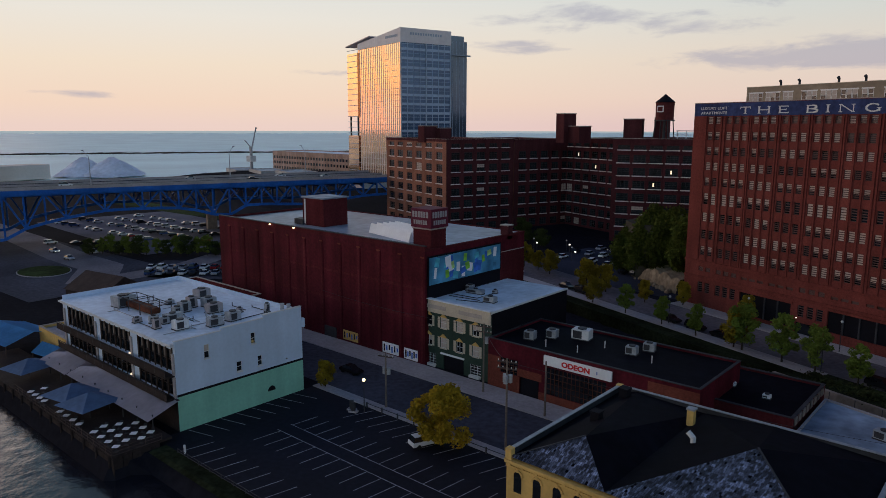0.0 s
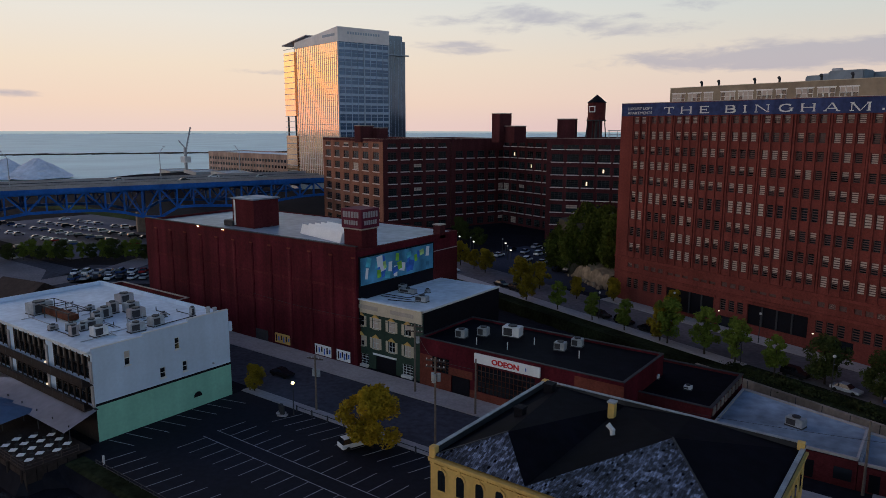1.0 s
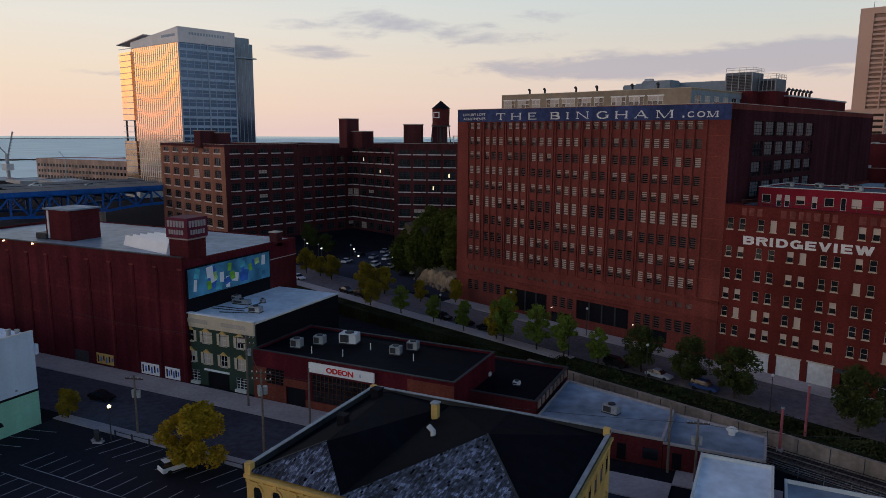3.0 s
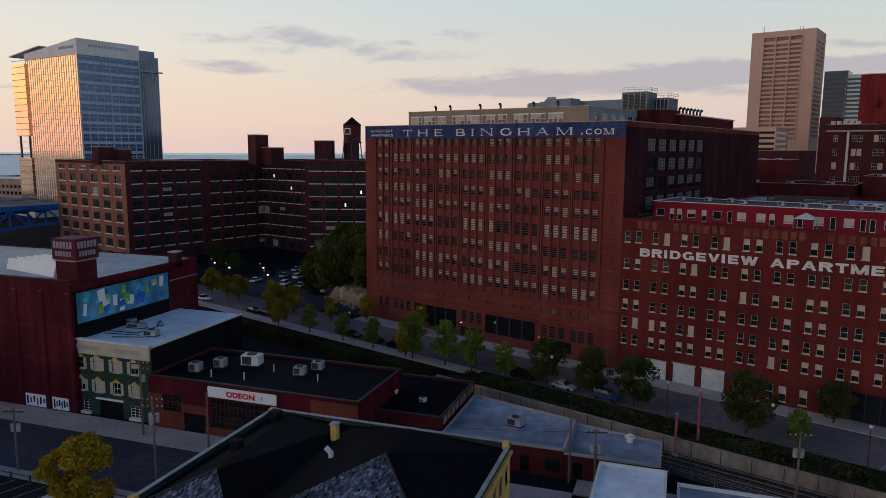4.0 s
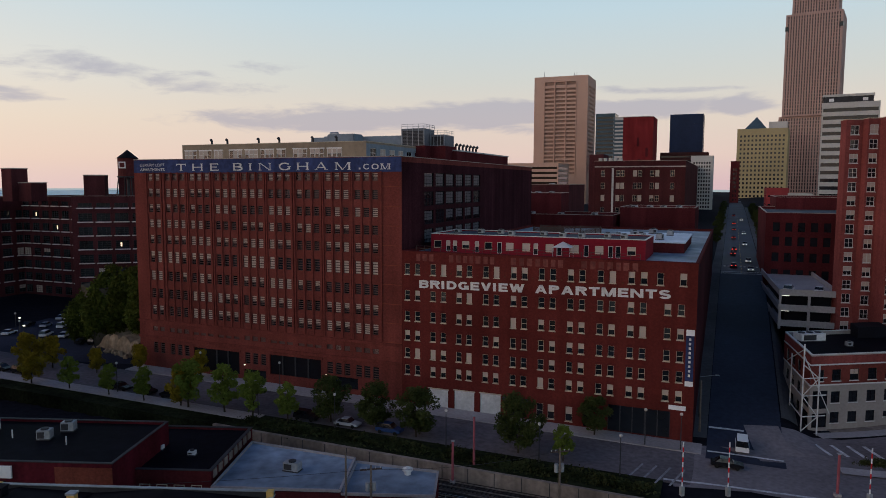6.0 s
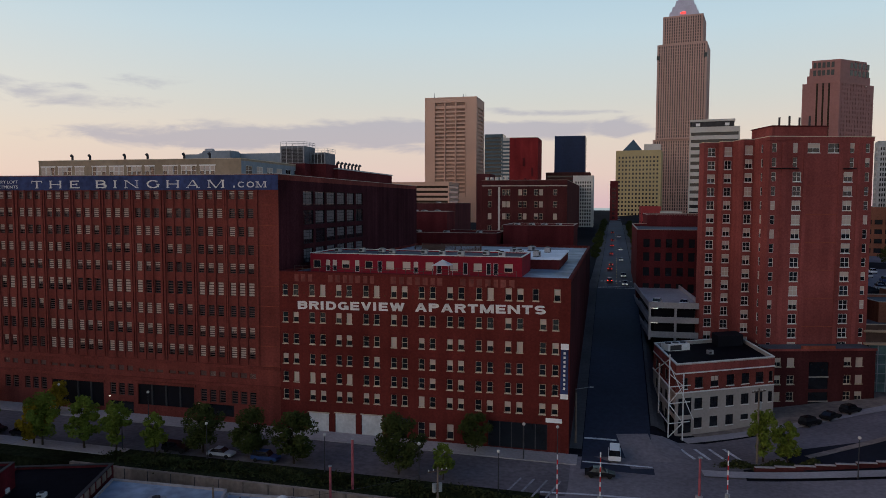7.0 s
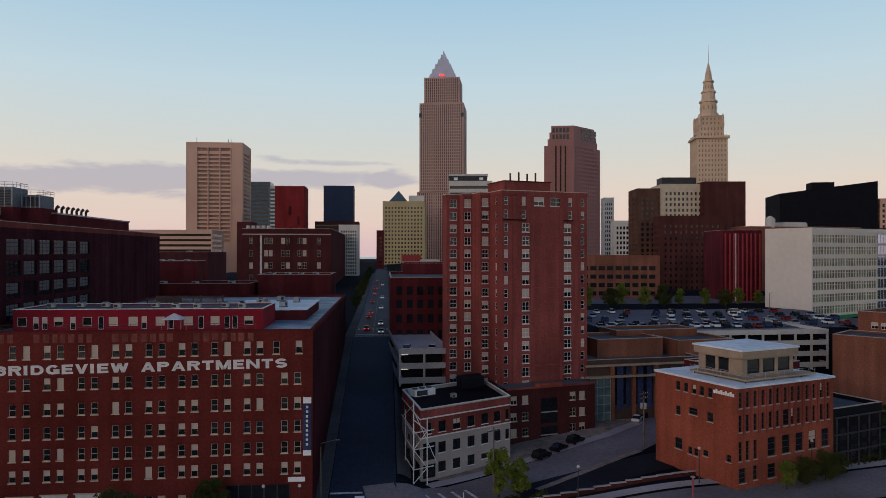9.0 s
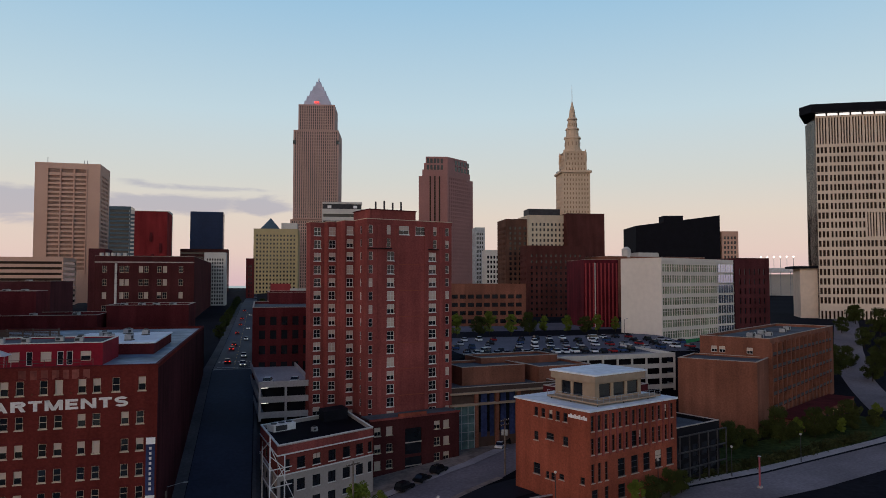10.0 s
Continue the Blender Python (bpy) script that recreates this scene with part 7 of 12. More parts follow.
def tower_bay(b, x0, y0, x1, y1, z0, z1, wins_front, wins_left, wins_right=(), first=True):
    """One upright bay of the apartment tower, in the tower's own axes."""
    lx, ly, h = x1 - x0, y1 - y0, z1 - z0
    fs = {"front": Face((x0, y0, z0), (1, 0, 0), lx, h), "right": Face((x1, y0, z0), (0, 1, 0), ly, h), "back": Face((x1, y1, z0), (-1, 0, 0), lx, h), "left": Face((x0, y1, z0), (0, -1, 0), ly, h)}
    holes = {"front": list(wins_front), "left": list(wins_left), "right": list(wins_right)}
    bm = bmesh.new()
    for k, f in fs.items():
        pierced(bm, f, holes.get(k, ()), 0.25, 0, 0.0, h)
    # core in black: the unlit flats are only colour
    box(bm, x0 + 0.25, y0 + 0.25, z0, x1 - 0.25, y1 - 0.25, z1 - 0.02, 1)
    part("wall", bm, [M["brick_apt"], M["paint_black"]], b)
    for k in ("front", "left", "right"):
        w = holes[k]
        put_windows(b, fs[k], [q for q in w if q[1] - q[0] > 1.2], "two", "trim_white", (0.5, 0.4), 0.06, "trim_white")
        put_windows(b, fs[k], [q for q in w if q[1] - q[0] <= 1.2], "sash", "trim_white", (0.5, 0.3), 0.1)
    part("roof", boxed(x0 + 0.1, y0 + 0.1, z1 - 0.1, x1 - 0.1, y1 - 0.1, z1 + 0.1), M["roof_gravel"], b)
    for q in ((x0 - 0.1, y0 - 0.1, x1 + 0.1, y0 + 0.3), (x0 - 0.1, y0 + 0.3, x0 + 0.3, y1), (x1 - 0.3, y0 + 0.3, x1 + 0.1, y1)):
        part("parapet", boxed(q[0], q[1], z1, q[2], q[3], z1 + 0.75), M["brick_apt"], b)
        part("coping", boxed(q[0] - 0.06, q[1] - 0.06, z1 + 0.75, q[2] + 0.06, q[3] + 0.06, z1 + 0.9), M["trim_cream"], b)
    return fs


def apartment_tower():
    b = thing("apartment_tower", pose(96.3, 146.4, 2.0, 0, 0, -3), "fifteen-storey red brick apartment tower with stepped bays", "apartment tower")
    zt = 55.0
    n = 15
    rows = [12.2 + 2.95 * k for k in range(n)]
    fr = []
    for k, z in enumerate(rows):
        if k < n - 2:
            fr += [hole_at(5.9, z - 11, 1.8, 2.0), hole_at(16.7, z - 11, 1.9, 2.0)]
        else:
            fr += [hole_at(5.4, z - 11, 0.95, 2.0), hole_at(17.4, z - 11, 0.95, 2.0)]
        fr += [hole_at(1.0, z - 11, 0.95, 1.85), hole_at(20.7, z - 11, 0.95, 1.85)]
    fr += [hole_at(9.1, rows[-1] - 11, 2.9, 1.9), hole_at(13.7, rows[-1] - 11, 2.9, 1.9)]
    side = [hole_at(a, z - 11, 0.8, 1.7) for z in rows for a in (26.4,)]
    fs = tower_bay(b, 0.0, 0.0, 21.9, 29.5, 11.0, zt, fr, side)
    bay = [hole_at(1.2, z - 11, 1.6, 1.9) for z in rows]
    narrow = [hole_at(a, z - 11, 0.7, 1.6) for z in rows for a in (34.0,)]
    tower_bay(b, -2.4, 6.4, 0.0, 18.0, 11.0, zt - 0.05, bay, [])
    tower_bay(b, -4.7, 11.2, -2.4, 17.0, 11.0, zt - 0.1, [hole_at(1.15, z - 11, 1.6, 1.9) for z in rows], [])
    tower_bay(b, -8.0, 13.4, -4.7, 16.0, 11.0, zt - 0.15, [hole_at(1.7, z - 11, 1.7, 1.9) for z in rows], [])
    f = fs["front"]
    for k in range(1, 8):
        part("brick_band", boxed(7.2, -0.05, -0.06, 15.2, 0.0, 0.06), M["brick_orange"], b, m=f.stand(0, 38.0 - 5.86 * k + 2.6))
    for a0, a1 in ((2.6, 3.6), (7.2, 7.9), (14.6, 15.4), (18.6, 19.5)):
        part("pilaster", boxed(a0, -0.12, 0, a1, 0.0, 43.6), M["brick_apt"], b, m=f.stand(0, 0))
    for z in (38.2,):
        part("balcony_slab", boxed(0.2, -0.45, z, 6.0, 0.0, z + 0.18), M["paint_black"], b, m=f.stand(0, 0))
        part("balcony_slab", boxed(15.6, -0.45, z, 18.2, 0.0, z + 0.18), M["paint_black"], b, m=f.stand(0, 0))
    # roof house with stacks
    part("roof_house", boxed(3.0, 5.0, zt, 15.0, 14.0, zt + 3.4), M["brick_apt"], b)
    part("roof_house_cap", boxed(2.8, 4.8, zt + 3.4, 15.2, 14.2, zt + 3.6), M["brick_dark"], b)
    for k in range(4):
        bm = bmesh.new()
        tube(bm, (5.0 + 2.2 * k, 6.0, zt + 3.6), (5.0 + 2.2 * k, 6.0, zt + 5.4 + 0.3 * (k % 2)), 0.22, 0.22, 8)
        part("stack", bm, M["metal_dark"], b)
    # podium
    P = Face((-1.2, -5.0, -1.5), (1, 0, 0), 22.0, 14.0)
    pw = [hole_at(a, z, 1.5, 1.8) for z in (11.6, 8.0, 4.6) for a in (1.6, 4.4, 16.2, 18.6)]
    ent = [(8.2, 12.4, 1.6, 5.4), (8.2, 12.4, 6.0, 11.6)]
    bm = bmesh.new()
    pierced(bm, P, pw + ent, 0.3, 0, 0.0, 14.0)
    box(bm, -1.2, -4.7, -1.5, 20.8, 44, 12.45, 0)
    for k in ("R",):
        pierced(bm, Face((20.8, -5.0, -1.5), (0, 1, 0), 40.0, 14.0), [], 0.3, 0, 0.0, 14.0)
        pierced(bm, Face((-1.2, 10.0, -1.5), (0, -1, 0), 15.0, 14.0), [], 0.3, 0, 0.0, 14.0)
    part("podium", bm, M["brick_soot"], b)
    put_windows(b, P, pw, "two", "trim_cream", (0.4, 0.3), 0.12, "trim_cream")
    part("entrance_glass", boxed(8.3, 0.2, 1.6, 12.3, 0.27, 11.6), M["glass_dark"], b, m=P.stand(0, 0))
    for z in (3.4, 5.7, 8.4):
        part("entrance_bar", boxed(8.2, 0.05, z, 12.4, 0.2, z + 0.2), M["stone_sill"], b, m=P.stand(0, 0))
    part("podium_cornice", boxed(-0.2, -0.25, 13.9, 22.2, 0.2, 14.3), M["brick_apt"], b, m=P.stand(0, 0))
    part("podium_crown", boxed(6.6, -0.3, 14.3, 13.4, 0.3, 14.9), M["brick_orange"], b, m=P.stand(0, 0))
    part("podium_roof", boxed(-1.1, -4.6, 12.45, 20.7, 0.0, 12.75), M["roof_gravel"], b)
    return b


def brick_office():
    """Four-storey orange brick office with white roof and glazed roof pavilion."""
    z0, lx, ly, h = 5.0, 24.2, 19.0, 16.4
    b = thing("brick_office", pose(113.1, 96.2, z0, 0, 0, 2), "four-storey orange brick office with white flat roof", "office")
    f4 = four_faces(lx, ly, h)
    fr = []
    for a in (0.7, 2.4, 4.2, 6.1, 7.9, 9.7, 11.6, 13.4, 15.0, 17.2, 19.0, 21.0, 22.8):
        fr.append(hole_at(a, 14.4, 0.75, 2.6))
        fr.append(hole_at(a, 10.5, 0.75 if not 10.8 < a < 12.4 else 1.9, 2.8))
    fr += [hole_at(a, 5.9, 0.8, 3.2) for a in (0.7, 2.4, 4.2)] + [hole_at(a, 5.9, 2.0, 3.2) for a in (8.2, 11.8, 15.2, 18.6, 22.0)]
    fr += [hole_at(8.2, 1.8, 2.0, 2.4), hole_at(4.2, 2.0, 1.0, 2.4), (0.4, 2.0, 0.6, 3.1), hole_at(12.0, 1.8, 2.0, 2.4)]
    lf = [hole_at(ly - a, 14.7, 1.0, 1.6) for a in (13.3, 11.4, 9.5, 7.7, 5.8)] + [hole_at(ly - 13.3, 10.2, 1.2, 1.6), hole_at(ly - 9.7, 10.7, 2.0, 1.2), hole_at(ly - 5.8, 10.5, 1.3, 1.6), hole_at(ly - 13.2, 4.2, 1.8, 2.0), hole_at(ly - 10.4, 3.6, 0.9, 1.3), hole_at(ly - 9.0, 3.6, 0.9, 1.3), hole_at(ly - 6.8, 4.0, 1.2, 1.0), hole_at(ly - 1.8, 4.4, 1.0, 1.2)]
    part("wall", block_walls(lx, ly, h, {"front": fr, "left": lf}, 0.35, 1, -3.0), [M["brick_orange"], M["paint_black"]], b)
    put_windows(b, f4["front"], fr, "tall", "metal_dark", (0.95, 0.05), 0.18, "stone_sill")
    put_windows(b, f4["left"], lf, "sash", "metal_dark", (0.95, 0.05), 0.18, "stone_sill")
    # brick piers between the window strips
    for a in (1.55, 3.3, 5.15, 7.0, 8.8, 10.65, 12.5, 14.2, 16.1, 18.1, 20.0, 21.9):
        part("pier", boxed(a - 0.22, -0.14, 8.6, a + 0.22, 0.0, 16.2), M["brick_apt"], b, m=f4["front"].stand(0, 0))
    part("roof", boxed(-0.25, -0.25, h, lx + 0.25, ly + 0.25, h + 0.35), M["roof_white"], b)
    # a row of pale marks where the company name stands
    for k in range(9):
        part("name_bar", boxed(ly - 5.0 + 0.5 * k, -0.12, 14.9, ly - 5.0 + 0.5 * k + 0.36, 0.0, 15.4 + 0.2 * (k % 2)), M["sign_white"], b, m=f4["left"].stand(0, 0))
    pv = thing("roof_pavilion", b.matrix_basis @ pose(5.8, 4.0, h + 0.35), "tan roof pavilion with wide glazing and deck", "pavilion")
    L, D, H = 13.0, 10.0, 5.0
    gl = [(1.2 + 3.9 * k, 4.4 + 3.9 * k, 0.9, 3.4) for k in range(3)]
    gs = [(ly_ - 2.4, ly_, 0.9, 3.4) for ly_ in (4.0, 7.0)]
    part("wall", block_walls(L, D, H, {"front": gl, "left": gs}, 0.25, 1, 0.0), [M["panel_tan"], M["glass_dark"]], pv)
    part("roof", boxed(-0.8, -0.8, H, L + 0.8, D + 0.8, H + 0.3), M["roof_white"], pv)
    part("fascia", boxed(-0.6, -0.6, H - 1.3, L + 0.6, D + 0.6, H), M["panel_tan"], pv)
    part("deck", boxed(-2.2, -2.6, 0.3, L + 2.6, 0, 0.6), M["panel_tan"], pv)
    part("deck", boxed(-2.2, 0, 0.3, 0, D, 0.6), M["panel_tan"], pv)
    for x, y in ((-2, -2.4), (5, -2.4), (12, -2.4), (-2, 4), (-2, 9)):
        part("strut", boxed(x - 0.08, y - 0.08, 0, x + 0.08, y + 0.08, 0.3), M["metal_dark"], pv)
    rail_fence(pv, [(-2.1, D, 0.6), (-2.1, -2.5, 0.6), (L + 2.5, -2.5, 0.6)], 1.0, "metal_grey", 1.6, 2)
    # fire stair and dark glazed wing behind
    w, _ = simple("dark_wing", (137.6, 98.5), 2, 16.0, 14.0, 4.5, 15.2, "paint_black", "dark glazed wing with open steel frame", "office", roof="roof_gravel",
                  holes={"front": [(0.6 + 3.1 * k, 3.2 + 3.1 * k, z, z + 2.6) for k in range(5) for z in (1.0, 4.4, 7.6)]})
    for k in range(6):
        bm = bmesh.new()
        beam(bm, (0.4 + 3.1 * k, -1.6, -1), (0.4 + 3.1 * k, -1.6, 9.6), 0.2, 0.2)
        part("frame_post", bm, M["metal_dark"], w)
    for z in (3.2, 6.4, 9.5):
        bm = bmesh.new()
        beam(bm, (0, -1.6, z), (16, -1.6, z), 0.2, 0.25)
        part("frame_beam", bm, M["metal_dark"], w)
    tb, _ = simple("office_rear", (128.0, 112.0), 2, 20.0, 12.0, 4.5, 21.5, "brick_dark", "brick rear block of the office with white roof", "office", roof="roof_white", parapet=0.3)
    return b


M["block_pale"] = stuff_mat("pale_block", (0.36, 0.32, 0.30), 0.85, 0.12, 2.0, 0.2, 0.05)
M["panel_tan"] = stuff_mat("panel_tan", (0.34, 0.26, 0.19), 0.7, 0.12, 1.0, 0.2, 0.05)
shear_thing(corner_office(), 0.42)
apartment_tower()
brick_office()


def deck_garage(name, c, yaw, lx, ly, z0, levels, step, label, mat="concrete_pale"):
    """Open parking deck: slabs, upstand beams, columns."""
    b = thing(name, pose(c[0], c[1], z0, 0, 0, yaw), label, "parking garage")
    for k in range(levels + 1):
        z = k * step
        part("slab", boxed(0.2, 0.2, z - 0.3, lx - 0.2, ly - 0.2, z), M["concrete"], b)
        for q in ((0, 0, lx, 0.3), (0, 0.3, 0.3, ly), (lx - 0.3, 0.3, lx, ly)):
            part("upstand", boxed(q[0], q[1], z - 0.35, q[2], q[3], z + 1.0), M[mat], b)
    # black block added inside, as the deep shade between the decks
    part("core", boxed(1.5, 2.0, -1, lx - 1.5, ly - 1, levels * step - 0.4), M["paint_black"], b)
    n = max(2, int(lx / 5))
    for i in range(n + 1):
        x = 0.3 + (lx - 0.6) * i / n
        part("column", boxed(x - 0.25, -0.08, -1, x + 0.25, 0.4, levels * step + 1.0), M[mat], b)
    for k in range(levels):
        part("strip_lamp", boxed(0.6, 0.6, k * step + step - 0.55, 2.2, 0.8, k * step + step - 0.45), M["lamp_white"], b, "lit strip lamp")
    return b


# darker concrete on the small deck, its shade put into the colour
deck_garage("small_garage", (78.4, 163.8), -16, 12.0, 40.0, 13.6, 2, 3.4, "small pale concrete parking deck by the street", "concrete")
deck_garage("plateau_garage", (164.0, 158.5), -16, 40.0, 30.0, 12.0, 3, 3.1, "pale concrete parking deck below the plateau")
wr, wf = simple("old_warehouse", (88.8, 199.0), G, 24.0, 60.0, 16.0, 36.7, "brick_dark", "four-storey dark brick warehouse by the street", "warehouse",
                holes={"front": [hole_at(2.6 + 3.0 * k, z, 1.7, 2.4) for k in range(7) for z in (4.5, 9.0, 13.2, 17.0)]})
wr2 = wr
M["glass_bay"] = stuff_mat("glass_bay_teal", (0.10, 0.17, 0.17), 0.15, 0.4, 0.4, 0.2, 0.0, spec=0.5)
M["panel_brown"] = stuff_mat("panel_brown", (0.075, 0.05, 0.042), 0.8, 0.2, 1.0, 0.1, 0.05)
# plaza building with blue panels
pz, pzf = simple("plaza_building", (118.0, 145.5), -10, 30.0, 22.0, 4.0, 18.8, "panel_brown", "brown modern building with blue panels and glass", "office", roof="roof_gravel",
                 holes={"front": [(0.8, 6.0, 0.5, 9.5), (7.5, 11.5, 4.0, 13.0), (13.0, 17.5, 4.0, 13.0), (19, 27, 2, 8)]})
for a0, a1 in ((8.0, 9.6), (10.4, 11.4), (13.3, 14.8), (15.8, 17.2)):
    part("blue_panel", boxed(a0, -0.08, 3.0, a1, 0.1, 13.2), M["navy"], pz, "deep blue wall panel", m=pzf["front"].stand(0, 0))
part("glass_bay", boxed(0.8, -0.6, 0.5, 6.0, 0.25, 10.6), M["glass_bay"], pz, "tall teal glazed bay", m=pzf["front"].stand(0, 0))
for k in range(4):
    part("bay_mullion", boxed(0.8 + 1.7 * k, -0.7, 0.5, 0.95 + 1.7 * k, -0.58, 10.6), M["metal_grey"], pz, m=pzf["front"].stand(0, 0))
for k in range(6):
    part("bay_transom", boxed(0.8, -0.68, 0.5 + 2.0 * k, 6.0, -0.59, 0.62 + 2.0 * k), M["metal_grey"], pz, m=pzf["front"].stand(0, 0))
for a in (6.6, 12.2, 18.2, 27.6):
    part("pier", boxed(a - 0.4, -0.7, -1.0, a + 0.4, 0.0, 13.4), M["brick_tan"], pz, m=pzf["front"].stand(0, 0))
for z, d in ((10.7, 1.3), (13.3, 0.9)):
    part("ledge", boxed(-0.3, -d, z, 30.2, 0.0, z + 0.4), M["panel_tan"], pz, m=pzf["front"].stand(0, 0))
for z in (3.4, 6.4):
    part("glass_bar", boxed(0.8, 0.05, z, 6.0, 0.2, z + 0.18), M["metal_grey"], pz, m=pzf["front"].stand(0, 0))
for k, (x, y, lx, ly, z1) in enumerate(((126.0, 152.0, 18.0, 14.0, 22.5), (146.0, 146.0, 16.0, 14.0, 22.0), (160.0, 142.0, 10.0, 10.0, 20.5), (138.0, 160.0, 24.0, 10.0, 23.4))):
    simple("terrace_block", (x, y), -10, lx, ly, 6.0, z1, "brick_tan", "low tan brick terrace block with flat roof", "office", roof="roof_gravel", parapet=0.6)

# tan brick lofts with balconies
simple("blank_brick_block", (187.2, 111.3), 20, 14.0, 19.6, 7.0, 23.7, "brick_tan", "blank tan brick block", "building", roof="roof_gravel", parapet=0.4)
# the black core paints the shade inside the balcony openings
lf, lff = simple("balcony_lofts", (199.9, 115.5), 15, 70.5, 18.6, 7.0, 28.7, "brick_tan", "tan brick lofts with rows of balconies", "apartment block", roof="roof_gravel", parapet=0.8, depth=0.8, core="paint_black",
                 holes={"front": [(1.2 + 4.4 * k, 4.7 + 4.4 * k, z, z + 2.75) for k in range(15) for z in (3.4, 6.9, 10.4, 13.9, 17.3)], "left": [hole_at(a, 18.2, 1.6, 1.7) for a in (4.0, 6.2, 13.5)] + [hole_at(4.6, 14.5, 2.0, 1.2)]})
for k in range(15):
    for z in (3.1, 6.6, 10.1, 13.6, 17.0):
        part("balcony", boxed(1.2 + 4.4 * k, -0.4, z, 4.6 + 4.4 * k, 0.0, z + 0.2), M["brick_umber"], lf, m=lff["front"].stand(0, 0))
        part("balustrade", boxed(1.2 + 4.4 * k, -0.4, z + 0.2, 4.6 + 4.4 * k, -0.34, z + 1.0), M["metal_dark"], lf, m=lff["front"].stand(0, 0))
    part("pier", boxed(0.35 + 4.4 * k, -0.5, -1, 1.1 + 4.4 * k, 0.0, 20.6), M["brick_tan"], lf, m=lff["front"].stand(0, 0))
put_windows(lf, lff["left"], [hole_at(a, 18.2, 1.6, 1.7) for a in (4.0, 6.2, 13.5)], "two", "trim_white", (0.0, 0.3), 0.1)
for x, y, sx in ((8, 5, 2.4), (14, 9, 3.2), (20, 6, 1.8), (27, 10, 2.6), (38, 7, 2.0), (50, 9, 2.4)):
    roof_unit(lf.matrix_basis @ pose(x, y, 20.9), sx, 1.8, 1.3)
# arcade wing with a row of lamps
aw = thing("arcade", pose(201.0, 108.7, 4.0, 0, 0, 11.6), "low brick arcade with a row of small lamps", "arcade")
part("wall", boxed(0, 0, -3, 50, 7, 4.2), M["brick_tan"], aw)
part("roof", boxed(-0.2, -0.2, 4.2, 50.2, 7.2, 4.5), M["brick_dark"], aw)
for k in range(14):
    a = 1.5 + 3.5 * k
    # each opening is a black panel, its inner darkness only colour
    part("opening", boxed(a, -0.05, 0.0, a + 2.0, 0.05, 2.8), M["paint_black"], aw)
    part("lamp", boxed(a - 0.7, -0.2, 3.0, a - 0.58, -0.02, 3.12), M["lamp_warm"], aw, "small lit lamp")

# ---- the skyline ----
def tower(name, c, yaw, lx, ly, z0, z1, mat, label, cols, rows, fill=(0.6, 0.6), sides=("front", "left", "right"), glass="glass_dark", bottom=3.0, top=3.0, margin=1.5, parapet=1.0, roof="roof_gravel", category="tower", depth=0.4, strips=False):
    """A far tower: openings in a real skin, glass behind; cols are counted on the front, alike spacing on the sides."""
    h = z1 - z0 - parapet
    holes = {}
    for s in sides:
        length = lx if s in ("front", "back") else ly
        n = max(1, round(cols * length / lx))
        pa, pz = (length - 2 * margin) / n, (h - bottom - top) / rows
        hs = []
        for r in range(1 if strips else rows):
            for c_ in range(n):
                a0 = margin + pa * (c_ + (1 - fill[0]) / 2)
                if strips:
                    hs.append((a0, a0 + pa * fill[0], bottom, h - top))
                else:
                    b0 = bottom + pz * (r + (1 - fill[1]) / 2)
                    hs.append((a0, a0 + pa * fill[0], b0, b0 + pz * fill[1]))
        holes[s] = hs
    return simple(name, c, yaw, lx, ly, z0, z1, mat, label, category, roof, parapet, holes, depth, glass, mat)


def bands(name, c, yaw, lx, ly, z0, z1, mat, label, rows, glass="glass_dark", fill=0.5, category="office tower", mull=0, mull_mat="metal_dark"):
    """A block with ribbon windows round it."""
    h = z1 - z0 - 1.0
    hs = {}
    for s in ("front", "left", "right"):
        length = lx if s == "front" else ly
        p = (h - 3) / rows
        hs[s] = [(0.8, length - 0.8, 2 + p * r + p * (1 - fill) / 2, 2 + p * r + p * (1 + fill) / 2) for r in range(rows)]
    b, f4 = simple(name, c, yaw, lx, ly, z0, z1, mat, label, category, "roof_gravel", 1.0, hs, 0.4, glass, mat)
    if mull:
        bm = bmesh.new()
        for i in range(mull + 1):
            a = 0.8 + (lx - 1.6) * i / mull
            box(bm, a - 0.12, 0.1, 2, a + 0.12, 0.35, h - 1)
        o = part("mullions", bm, M[mull_mat], b)
        tagged(o, kind="stuff")
    return b, f4


